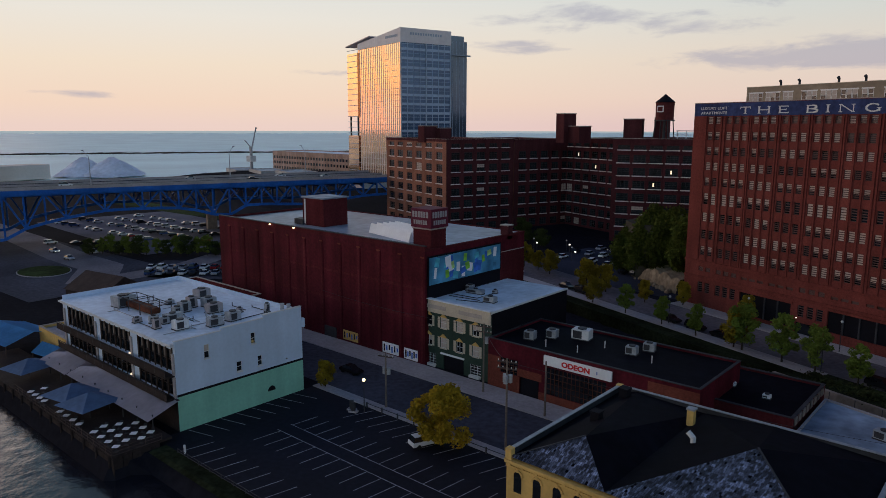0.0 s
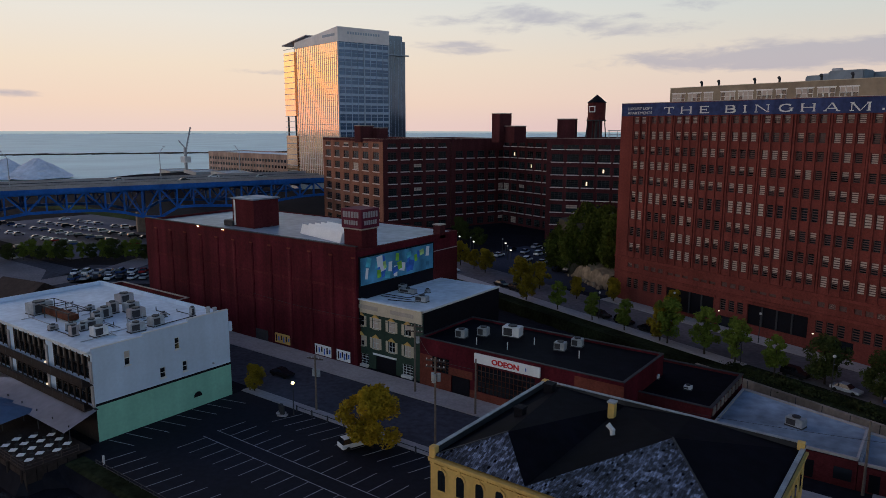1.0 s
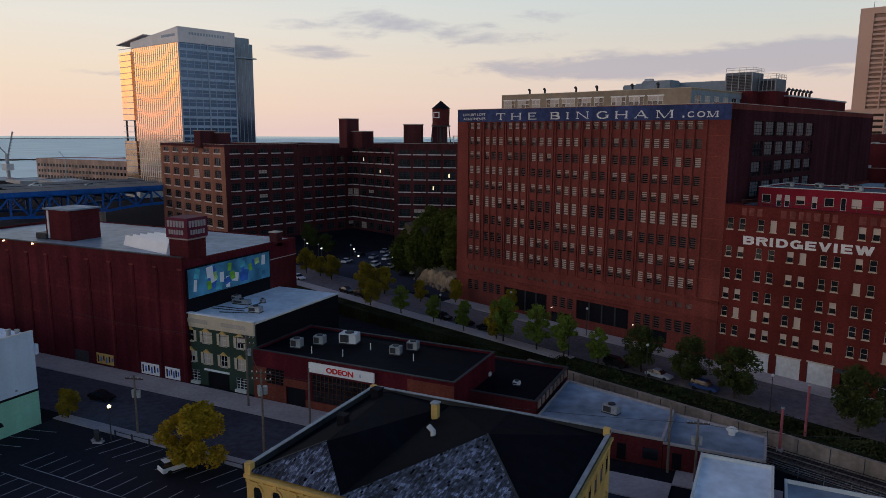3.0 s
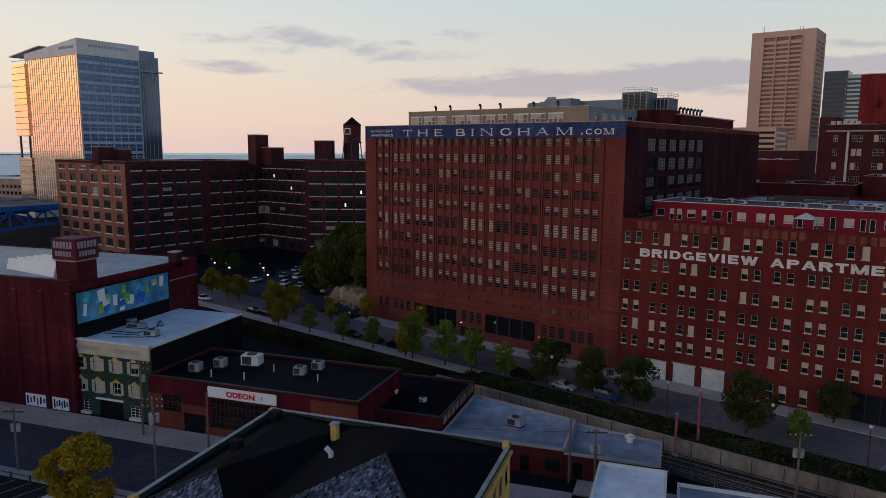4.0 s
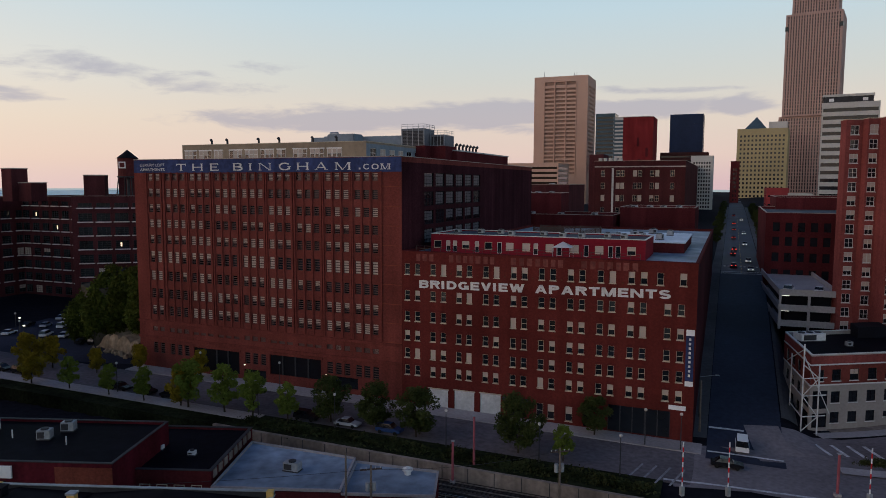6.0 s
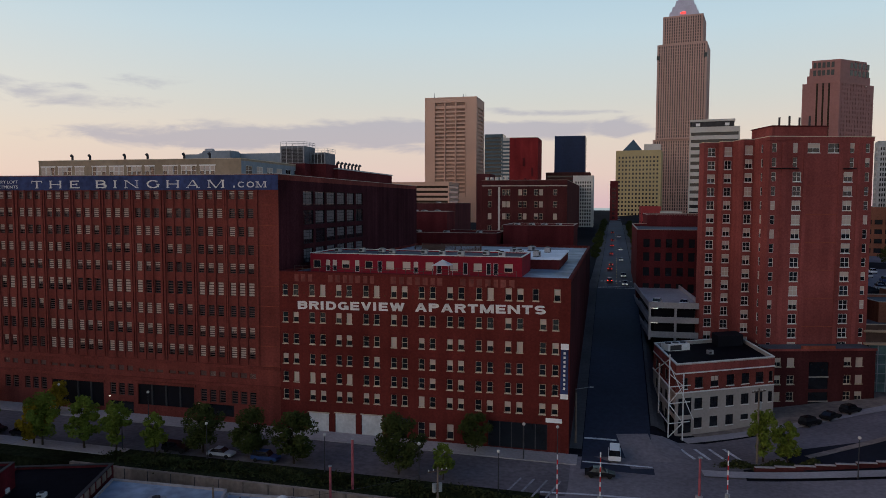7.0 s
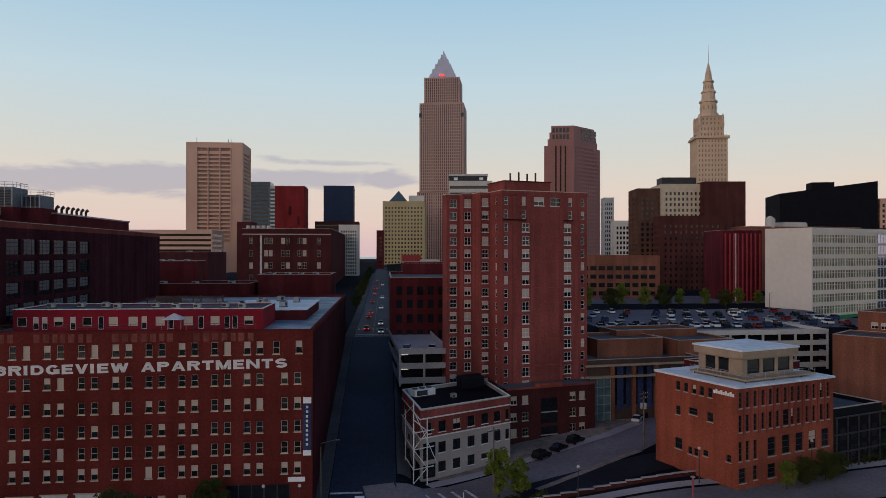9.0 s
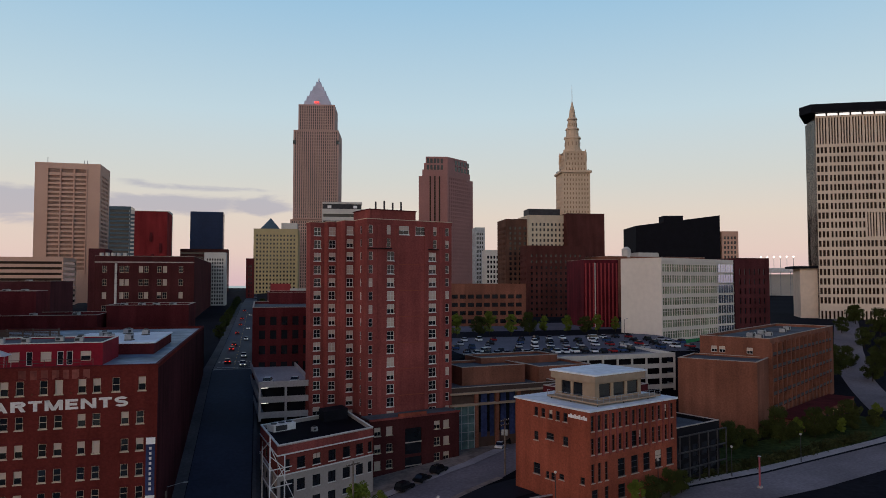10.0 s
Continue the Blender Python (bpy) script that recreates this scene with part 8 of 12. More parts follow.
def spire_tower():
    """The tallest tower: stepped granite shaft with a steel pyramid."""
    yaw, cx, cy, z0 = -30, 363.8, 857.2, 20.0
    b = thing("spire_tower", pose(cx, cy, z0, 0, 0, yaw), "tallest granite skyscraper with a stepped steel pyramid top", "skyscraper")

    def tier(x0, x1, y0, y1, zb, zt, cols, rows):
        h = zt - zb
        fs = {"front": Face((x0, y0, zb), (1, 0, 0), x1 - x0, h), "right": Face((x1, y0, zb), (0, 1, 0), y1 - y0, h), "left": Face((x0, y1, zb), (0, -1, 0), y1 - y0, h), "back": Face((x1, y1, zb), (-1, 0, 0), x1 - x0, h)}
        bm = bmesh.new()
        for k, f in fs.items():
            L = f.length
            n = cols if k in ("front", "back") else max(2, round(cols * L / (x1 - x0)))
            hs = []
            if k != "back":
                pa, pz = (L - 3) / n, (h - 3) / rows
                hs = [(1.5 + pa * i + pa * 0.28, 1.5 + pa * i + pa * 0.72, 1.5 + pz * j + pz * 0.12, 1.5 + pz * j + pz * 0.88) for i in range(n) for j in range(rows)]
            pierced(bm, f, hs, 0.5, 0, 0.0, h)
        box(bm, x0 + 0.5, y0 + 0.5, zb, x1 - 0.5, y1 - 0.5, zt - 0.05, 1)
        bm.faces.new([bm.verts.new(p) for p in ((x0, y0, zt), (x1, y0, zt), (x1, y1, zt), (x0, y1, zt))])
        part("shaft", bm, [M["granite_key"], M["glass_dark"]], b)

    tier(-3.5, 61.0, 2, 58, -2, 102, 22, 26)
    tier(0.0, 57.6, 0, 56, 102, 216, 20, 29)
    tier(5.5, 52.1, 4, 52, 216, 250, 16, 9)
    for x in (-0.4, 54.0):
        part("shoulder", boxed(x, -0.4, 198, x + 4.0, 3.0, 203), M["glass_dark"], b)
    z = 250.0
    for w, dz in ((36.0, 7.0), (30.0, 7.0), (23.0, 7.5), (16.0, 7.0), (9.0, 7.0)):
        bm = bmesh.new()
        c = 28.8
        lo = [bm.verts.new((c + sx * w / 2, c + sy * w / 2, z)) for sx, sy in ((-1, -1), (1, -1), (1, 1), (-1, 1))]
        k = (w - 3.0) / 2
        hi = [bm.verts.new((c + sx * k, c + sy * k, z + dz)) for sx, sy in ((-1, -1), (1, -1), (1, 1), (-1, 1))]
        for i in range(4):
            bm.faces.new((lo[i], lo[(i + 1) % 4], hi[(i + 1) % 4], hi[i]))
        bm.faces.new(hi)
        part("pyramid_step", bm, M["steel_cap"], b)
        z += dz
    bm = bmesh.new()
    tube(bm, (28.8, 28.8, z), (28.8, 28.8, z + 6.5), 1.6, 0.2, 8)
    part("finial", bm, M["steel_cap"], b)
    part("roof_sign", boxed(25.5, 9.0, 253.2, 31.0, 9.5, 255.4, 0.2), M["lamp_red"], b, "small glowing red emblem")
    return b


def wedding_tower():
    """The old limestone tower with stepped crown and spire; its faint window glow is added."""
    b = thing("limestone_tower", pose(544.8, 563.4, 22.0, 0, 0, -30), "warm limestone classical tower with stepped crown and spire", "skyscraper")
    L = 32.0

    def tier(w, zb, zt, cols, rows, mat="stone_terminal"):
        o = (L - w) / 2
        h = zt - zb
        bm = bmesh.new()
        fs = [Face((o, o, zb), (1, 0, 0), w, h), Face((o + w, o, zb), (0, 1, 0), w, h), Face((o + w, o + w, zb), (-1, 0, 0), w, h), Face((o, o + w, zb), (0, -1, 0), w, h)]
        for f in fs:
            pa, pz = (w - 2) / cols, h / rows
            pierced(bm, f, [(1 + pa * i + pa * 0.3, 1 + pa * i + pa * 0.7, pz * j + pz * 0.25, pz * j + pz * 0.75) for i in range(cols) for j in range(rows)], 0.5, 0, 0.0, h)
        box(bm, o + 0.5, o + 0.5, zb, o + w - 0.5, o + w - 0.5, zt - 0.02, 1)
        bm.faces.new([bm.verts.new(p) for p in ((o, o, zt), (o + w, o, zt), (o + w, o + w, zt), (o, o + w, zt))])
        part("tier", bm, [M[mat], M["window_glow"]], b)

    def ledge(w, z, t=1.6):
        o = (L - w) / 2
        part("cornice", boxed(o, o, z, o + w, o + w, z + t, 0.3), M["stone_terminal"], b)

    tier(32, -10, 137, 9, 30)
    ledge(35.5, 137, 2.6)
    tier(26, 139, 150, 7, 2)
    ledge(27, 150, 1.0)
    tier(22, 151, 160, 5, 2)
    ledge(23.5, 160, 1.2)
    for sx in (0, 1):
        for sy in (0, 1):
            bm = bmesh.new()
            x, y = 4.0 + sx * 24, 4.0 + sy * 24
            tube(bm, (x, y, 151), (x, y, 159), 1.6, 1.4, 8)
            tube(bm, (x, y, 159), (x, y, 163), 1.6, 0.1, 8)
            part("corner_turret", bm, M["stone_terminal"], b)
    for z0_, z1_, r0, r1 in ((161, 164, 11.4, 10.6), (164, 176, 9.0, 8.6), (176, 178, 10.0, 9.4), (178, 186, 7.6, 7.0), (186, 188, 8.2, 7.2), (188, 197, 5.6, 5.2), (197, 199, 6.2, 5.2), (199, 208, 4.2, 3.0), (208, 217, 2.8, 0.6), (217, 236, 0.35, 0.12)):
        bm = bmesh.new()
        tube(bm, (16, 16, z0_), (16, 16, z1_), r0, r1, 12)
        part("crown_stage", bm, M["stone_terminal"], b)
    for zc, r, hh in ((168, 8.9, 4.0), (190, 5.5, 3.0)):
        for k in range(12):
            a = 2 * math.pi * (k + 0.5) / 12
            part("crown_window", boxed(-0.5, -0.15, 0, 0.5, 0.15, hh), M["window_glow"], b, "brown crown window with a faint added glow", m=Matrix.Translation((16 + r * math.cos(a), 16 + r * math.sin(a), zc)) @ Matrix.Rotation(a + math.pi / 2, 4, "Z"))
    for k in range(10):
        bm = bmesh.new()
        x, y, w = RND.choice(((3 + 3 * k, -1.2, 0), (-1.2, 3 + 3 * k, 0))) if k < 9 else (30, -1.2, 0)
        box(bm, x - 0.3, y - 0.3, 140, x + 0.3, y + 0.3, 140.8)
        part("floodlight", bm, M["metal_dark"], b)
    return b


def stepped_tower():
    """The pink granite tower with notched corners."""
    b = thing("granite_tower", pose(453.3, 637.0, 22.0, 0, 0, 0), "pink granite office tower with notched stepped top", "skyscraper")
    # two broad faces meet at the near corner; the corners step down
    for dirs, n in (((150, 31.4), 8), ((20, 50.0), 12)):
        ang, L = dirs
        u = Vector((math.cos(radians(ang)), math.sin(radians(ang)), 0))
        o = Vector((0, 0, -5))
        f = Face(o, u, L, 165) if ang < 90 else Face(o + u * L, -u, L, 165)
        bm = bmesh.new()
        near_left = ang > 90
        hs = []
        cols, rows = n, 36
        pa, pz = (L - 2) / cols, 150 / rows
        for i in range(cols):
            end = (i if near_left else cols - 1 - i)
            cut = 150 - max(0, 3 - end) * 9
            for j in range(rows):
                z = 5 + pz * j
                if z + pz < cut:
                    w = 0.36 if near_left else 0.27
                    hs.append((1 + pa * i + pa * (0.5 - w), 1 + pa * i + pa * (0.5 + w), z + pz * 0.25, z + pz * 0.8))
        pierced(bm, f, hs, 0.5, 0, 0.0, 138)
        for k in range(4):
            a = L * (0.06 + 0.06 * k)
            z0_, z1_ = 138 + 9 * k - (9 if k else 0), 138 + 9 * k
            lo, hi = (a, L) if near_left else (0, L - a)
            q = [bm.verts.new(f.at(x, z)) for x, z in ((lo, 138 if k == 0 else 138 + 7 * (k - 1)), (hi, 138 if k == 0 else 138 + 7 * (k - 1)), (hi, 138 + 7 * k), (lo, 138 + 7 * k))]
            if k:
                bm.faces.new(q)
        part("face", bm, [M["granite_pink"], M["glass_dark"]], b)
        # dark recessed glass shafts up the middle of each face
        for c in ((0.40, 0.56, 0.72) if near_left else ()):
            part("glass_shaft", boxed(L * c - L * 0.025, -0.12, 5, L * c + L * 0.025, 0.3, 138), M["glass_brown"], b, m=f.stand(0, 0))
        for r in range(2):
            for i in range(5):
                c = L * (0.32 + 0.12 * i)
                part("crown_opening", boxed(c - L * 0.04, -0.1, 145 + 7 * r, c + L * 0.04, 0.2, 150 + 7 * r), M["glass_dark"], b, m=f.stand(0, 0))
    bm = bmesh.new()
    slab(bm, [(0.0, 0.6), (46.5, 17.6), (30.0, 55.0), (-26.6, 15.9)], -5, 132)
    slab(bm, [(0.0, 0.7), (36.0, 13.8), (24.0, 44.0), (-20.0, 12.1)], 132, 154.0)
    part("core", bm, M["granite_pink"], b)
    return b


def courthouse():
    """Tall curved courthouse with a dark overhanging roof."""
    b = thing("courthouse_tower", pose(420.2, 217.9, 20.0, 0, 0, -50) @ Matrix.Diagonal((1.0, 1.0, 1.04, 1.0)), "tall pale courthouse tower with a dark overhanging roof", "skyscraper")
    H = 114.0
    n = 14
    seg = 6.2
    x, y, a = 0.0, 0.0, 3.0
    pts = [(0.0, 0.0)]
    for k in range(n):
        x += seg * math.cos(radians(a))
        y += seg * math.sin(radians(a))
        a += 0.9
        pts.append((x, y))
    rows = [8 + 5.1 * k for k in range(17)]
    for k in range(n):
        p, q = pts[k], pts[k + 1]
        f = Face((*p, -4), (q[0] - p[0], q[1] - p[1], 0), math.dist(p, q), H)
        bm = bmesh.new()
        hs = [(0.6 + 2.0 * i, 1.7 + 2.0 * i, 2.0, 11.0) for i in range(3)]
        for j, z in enumerate(rows):
            if 7 <= j <= 9 and k >= 4:
                continue
            hs += [(0.35 + 2.0 * i + (0.3 if k % 2 else 0), 1.75 + 2.0 * i + (0.1 if k % 2 else 0), z + 6.9, z + 10.3) for i in range(3)]
        if k >= 4:
            hs += [(0.6 + 1.45 * i, 1.35 + 1.45 * i, rows[7] + 7.2, rows[9] + 10.0) for i in range(4)]
        pierced(bm, f, hs, 0.6, 0, 0.0, 100.0)
        slot = [(0.5 + 1.45 * i, 1.25 + 1.45 * i, 101.5, 116.0) for i in range(4)]
        f2 = Face((*p, -4), (q[0] - p[0], q[1] - p[1], 0), math.dist(p, q), 117.0)
        pierced(bm, f2, slot, 0.6, 0, 100.0, 117.0)
        part("facade_bay", bm, M["stone_court"], b)
        part("lit_soffit", boxed(0.3, 0.3, 117.2, f.length - 0.8, 0.6, 118.4), M["lamp_soft"], b, "lit strip under the roof", m=f.stand(0, 0))
    bm = bmesh.new()
    back = [(px, py + 26) for px, py in reversed(pts)]
    slab(bm, [(px, py + 0.62) for px, py in pts] + back, -4, 113.0)
    part("core", bm, M["glass_brown"], b)
    bm = bmesh.new()
    pierced(bm, Face((0, 26, -4), (0, -1, 0), 26, 117), [], 0.5, 0, 0.0, 117.0)
    part("end_wall", bm, M["stone_court"], b)
    bm = bmesh.new()
    slab(bm, [(-7.5, 4.0), (-3.0, -3.5)] + [(px, py - 3.2) for px, py in pts[1:]] + [(px, py + 28) for px, py in reversed(pts)], 114.5, 119.0)
    part("roof", bm, M["paint_black"], b)
    low = part("side_block", boxed(-9.0, 4.0, -4, 0.0, 24.0, 30.0), M["stone_court"], b)
    part("side_roof", boxed(-13.0, 2.0, 30.0, 0.0, 26.0, 31.2), M["paint_black"], b)
    return b


M["panel_white"] = stuff_mat("panel_white", (0.70, 0.64, 0.58), 0.8, 0.06, 0.5, 0.05, 0.03)
M["glass_office"] = stuff_mat("glass_office", (0.20, 0.235, 0.16), 0.15, 0.6, 0.25, 0.1, 0.0, spec=0.6)
M["lamp_flood"] = glow_mat("lamp_flood", (1.0, 0.97, 0.9), 6.0)
# dark brown window colour with a slight glow added, no lamps behind
M["window_glow"] = glow_mat("window_glow", (0.26, 0.17, 0.10), 0.12)
M["lamp_soft"] = glow_mat("lamp_soft", (1.0, 0.93, 0.88), 1.0)
M["stone_court"] = stuff_mat("precast_pale", (0.70, 0.57, 0.46), 0.85, 0.08, 0.5, 0.05, 0.03)
M["glass_tan"] = stuff_mat("glass_bronze", (0.30, 0.185, 0.14), 0.4, 0.2, 0.5, 0.1, 0.0)
M["glass_brown"] = stuff_mat("glass_brown", (0.035, 0.022, 0.016), 0.12, 0.2, 0.5, 0.1, 0.0)
M["concrete_yellow"] = stuff_mat("brick_buff", (0.44, 0.36, 0.20), 0.85, 0.1, 0.6, 0.05, 0.03)
M["glass_teal"] = stuff_mat("glass_teal", (0.07, 0.11, 0.14), 0.12, 0.15, 0.5, 0.05, 0.0)
M["glass_navy"] = stuff_mat("glass_navy", (0.018, 0.034, 0.085), 0.25, 0.15, 0.5, 0.05, 0.0)
M["brick_hotel"] = brick_mat("brick_hotel_brown", (0.105, 0.056, 0.042), (1.1, 1.1, 1.1))
M["brick_slab"] = brick_mat("brick_deep_red", (0.20, 0.026, 0.028), (1.1, 1.15, 1.2))
M["panel_red"] = stuff_mat("panel_red", (0.30, 0.045, 0.05), 0.6, 0.12, 0.6, 0.1, 0.03)
M["roof_green"] = stuff_mat("paint_green_shop", (0.03, 0.22, 0.09), 0.6, 0.15, 1.0, 0.2, 0.03)
spire_tower()
wedding_tower()
stepped_tower()
courthouse()

# federal tower with three recessed window bays
fd = thing("federal_tower", pose(68.7, 720.7, 20.0, 0, 0, G), "tan concrete federal office tower with recessed bays", "skyscraper")
h = 129.5
f4 = four_faces(53.1, 42.0, h)
bay_h = []
for a0, a1 in ((10.5, 20.0), (21.5, 31.0), (32.5, 42.0)):
    for r in range(22):
        z = 34 + 3.9 * r
        bay_h.append((a0, a1, z, z + 2.2))
    bay_h.append((a0, a1, 121.0, 124.2))
side_h = [(6 + 6.2 * i, 10.5 + 6.2 * i, 36 + 3.9 * r, 38.2 + 3.9 * r) for i in range(5) for r in range(22)]
part("wall", block_walls(53.1, 42.0, h, {"front": bay_h, "right": side_h, "left": side_h}, 1.2, 1, -3), [M["concrete_tan"], M["glass_tan"]], fd)
part("roof", boxed(0.5, 0.5, h - 0.5, 52.6, 41.5, h), M["concrete_tan"], fd)
for a in (10.1, 20.4, 31.4, 41.6):
    part("fin", boxed(a, -0.7, 30, a + 0.7, 0.0, 124.5), M["concrete_tan"], fd, m=f4["front"].stand(0, 0))
for x, y, hh in ((8.0, 8.0, 6.0), (38.0, 8.0, 4.0), (40.5, 8.0, 4.2)):
    bm = bmesh.new()
    tube(bm, (x, y, h), (x, y, h + hh), 0.35, 0.2, 6)
    part("mast", bm, M["metal_grey"], fd)
bands("federal_podium", (-60.0, 657.0), G, 150.0, 40.0, 20.0, 62.0, "concrete_tan", "low tan concrete podium with ribbon openings", 9, "glass_brown", 0.45, "office")
bands("teal_tower", (119.5, 655.0), G, 17.0, 20.0, 20.0, 107.3, "glass_teal", "teal glass office tower", 24, "glass_dark", 0.5)
bands("silver_tower", (134.5, 650.0), G, 32.0, 24.0, 20.0, 104.0, "concrete_pale", "silver banded office tower", 24, "glass_teal", 0.55)
rn, rnf = simple("red_slab_tower", (98.5, 425.0), G, 17.0, 22.0, 20.0, 82.8, "brick_slab", "narrow blank red brick slab tower", "tower", roof="roof_gravel")
for z, a in ((46, 8.0), (34, 9.0), (40, 13.0)):
    part("balcony", boxed(a, -0.8, z, a + 1.2, 0.0, z + 5.0), M["brick_dark"], rn, m=rnf["front"].stand(0, 0))
bands("navy_tower", (219.4, 787.8), G, 34.0, 30.0, 20.0, 119.3, "glass_navy", "dark navy glass office tower", 26, "glass_navy", 0.4)
bands("brown_block", (198.5, 742.0), G, 46.0, 30.0, 20.0, 76.5, "brick_umber", "dark brown office block", 12, "glass_dark", 0.4)
tower("pale_midrise", (172.5, 557.5), G, 16.0, 20.0, 20.0, 66.0, "concrete_pale", "pale mid-rise with small windows", 7, 14)
tower("buff_office", (217.8, 577.6), -25, 36.0, 34.0, 24.0, 87.5, "concrete_yellow", "buff office block with a grid of windows", 12, 17, (0.5, 0.5))
py = thing("pyramid_roof", pose(217.8, 577.6, 86.5, 0, 0, -25), "blue-grey glass pyramid roof", "roof")
bm = bmesh.new()
q = [bm.verts.new(p) for p in ((4, 8, 1), (21, 8, 1), (21, 25, 1), (4, 25, 1))]
t = bm.verts.new((12.5, 16.5, 11.5))
for i in range(4):
    bm.faces.new((q[i], q[(i + 1) % 4], t))
part("glazing", bm, M["glass_teal"], py)
part("parapet_block", boxed(22, 6, 0, 35, 20, 6.5), M["concrete_pale"], py)
part("base", boxed(3, 7, 0, 22, 26, 1.0), M["concrete_pale"], py)
tower("dark_midrise", (181.0, 484.4), G, 5.5, 12.0, 24.0, 59.5, "brick_dark", "thin dark mid-rise beside the street", 3, 10)
bands("banded_office", (220.7, 447.6), -25, 30.0, 30.0, 24.0, 93.0, "concrete_pale", "pale banded office block with grey attic", 14, "glass_dark", 0.45)
at = thing("attic_storey", pose(222.0, 449.0, 92.6, 0, 0, -25), "grey attic storey with two pale marks", "storey")
part("wall", boxed(0, 0, 0, 26, 22, 4.0), M["metal_dark"], at)
part("cap", boxed(-0.5, -0.5, 4.0, 26.5, 22.5, 5.4), M["concrete_pale"], at)
for a in (3.0, 20.5):
    part("mark", boxed(a, -0.2, 1.2, a + 2.6, 0.0, 3.0), M["sign_white"], at)

# red warehouse up the street and its neighbours
RW = [hole_at(a, z, 1.35, 2.2) for z in (32.0, 27.6, 23.2, 18.8, 14.4) for a in (3.0, 8.3, 9.9, 14.3, 16.0, 20.1, 21.9, 27.0)]
rw, rwf = simple("red_warehouse", (58.3, 267.1), G, 31.3, 110.0, 16.0, 52.4, "brick_soot", "five-storey dark red warehouse with paired windows", "warehouse", roof="roof_gravel", holes={"front": RW})
put_windows(rw, rwf["front"], RW, "two", "trim_cream", (0.5, 0.2), 0.15)
for k in range(10):
    part("downpipe", boxed(6.2, -0.35, 3.4 * k, 6.9, 0.0, 3.4 * k + 3.35), M["concrete_pale"], rw, m=rwf["front"].stand(0, 0))
part("side_tower", boxed(-2.6, 3.0, -1, 2.6, 14.0, 39.0), M["brick_rta"], rw)
part("frieze", boxed(0, -0.12, 34.2, 31.3, 0.0, 34.6), M["stone_sill"], rw)
for k in range(5):
    tk = thing("roof_tank", rw.matrix_basis @ pose(1.5 + 1.8 * k, 3.0, 35.6), "pale cylindrical roof vent", "vent", "tanks on the red warehouse")
    bm = bmesh.new()
    tube(bm, (0, 0, 0), (0, 0, 2.0), 0.7, 0.7, 12)
    part("drum", bm, M["concrete_pale"], tk)
for nm, c, lx, ly, z0, z1, mat, lab in (("low_rear_block", (14.0, 246.0), 43.0, 24.0, 14.0, 34.3, "brick_dark", "low dark brick block behind the apartments"), ("low_rear_block", (57.9, 238.0), 23.0, 24.0, 14.0, 36.8, "brick_dark", "low dark brick block with pale patched roof"), ("blue_glass_shed", (20.0, 262.0), 22.0, 12.0, 14.0, 41.0, "brick_dark", "dark brick roof lantern building"), ("rear_brick_block", (-10.0, 300.0), 60.0, 30.0, 18.0, 44.0, "brick_rta", "distant red brick block")):
    o, of = simple(nm, c, G, lx, ly, z0, z1, mat, lab, "building", roof="roof_grey" if "patched" in lab else "roof_gravel")
    for k in range(4):
        roof_unit(o.matrix_basis @ pose(4 + (lx - 8) * k / 3.3, 5 + 3 * (k % 2), z1 - z0 - 0.8), 2.0, 1.6, 1.3)
bands("red_sign_block", (169.4, 403.8), G, 11.0, 30.0, 24.0, 42.3, "panel_red", "low red painted block with pale marks", 3, "glass_dark", 0.2, "building")
bands("white_car_park", (179.3, 400.0), G, 12.0, 30.0, 24.0, 39.3, "concrete_pale", "white open car park by the street", 3, "paint_black", 0.45, "car park")
simple("brick_rows", (112.0, 250.0), G, 40.0, 40.0, 18.0, 40.0, "brick_dark", "row of low dark brick buildings", "building")
# hotel group
tower("brown_hotel", (295.7, 343.2), -25, 15.0, 22.0, 22.0, 82.0, "brick_hotel", "brown brick hotel wing with many windows", 4, 17, (0.5, 0.55))
tower("cream_hotel", (306.3, 334.3), -25, 25.0, 24.0, 22.0, 84.3, "trim_cream", "cream brick hotel block with paired windows", 9, 17, (0.5, 0.55))
simple("roof_plant_block", (309.0, 337.0), -25, 20.0, 12.0, 83.0, 88.5, "metal_dark", "dark plant house on the hotel roof", "plant room", sink=0.0)
tower("dark_hotel", (323.6, 318.4), -25, 23.6, 24.0, 22.0, 85.0, "brick_umber", "dark brown brick hotel block", 8, 17, (0.35, 0.4), sides=("left",))
tower("dark_office", (285.8, 312.3), -25, 34.6, 14.0, 20.0, 64.1, "brick_umber", "dark brown brick office with dim windows", 11, 11, (0.4, 0.45))
for nm, c, lx, z1, mat, cols, rows, lab in (("orange_car_park", (210.6, 282.0), 38.0, 42.6, "brick_tan", 9, 4, "orange brick car park with open decks"),):
    tower(nm, c, -25, lx, 20.0, 20.0, z1, mat, lab, cols, rows, (0.75, 0.5), category="car park")
tower("white_lowrise", (388.9, 486.2), -30, 19.1, 20.0, 22.0, 70.5, "concrete_pale", "white mid-rise with small windows", 6, 10)
tower("thin_grey_tower", (411.8, 531.5), -30, 9.5, 20.0, 22.0, 93.7, "metal_grey", "thin grey office tower with narrow windows", 4, 16)
lh, _ = simple("low_red_hall", (246.0, 330.0), -25, 26.0, 14.0, 22.0, 33.0, "brick_dark", "low red brick hall with pale blue metal roof", "hall", roof="roof_grey", parapet=0.4)
part("metal_roof", boxed(13.0, -0.4, 10.9, 26.4, 14.4, 11.6), M["roof_white"], lh, "pale blue metal roof")
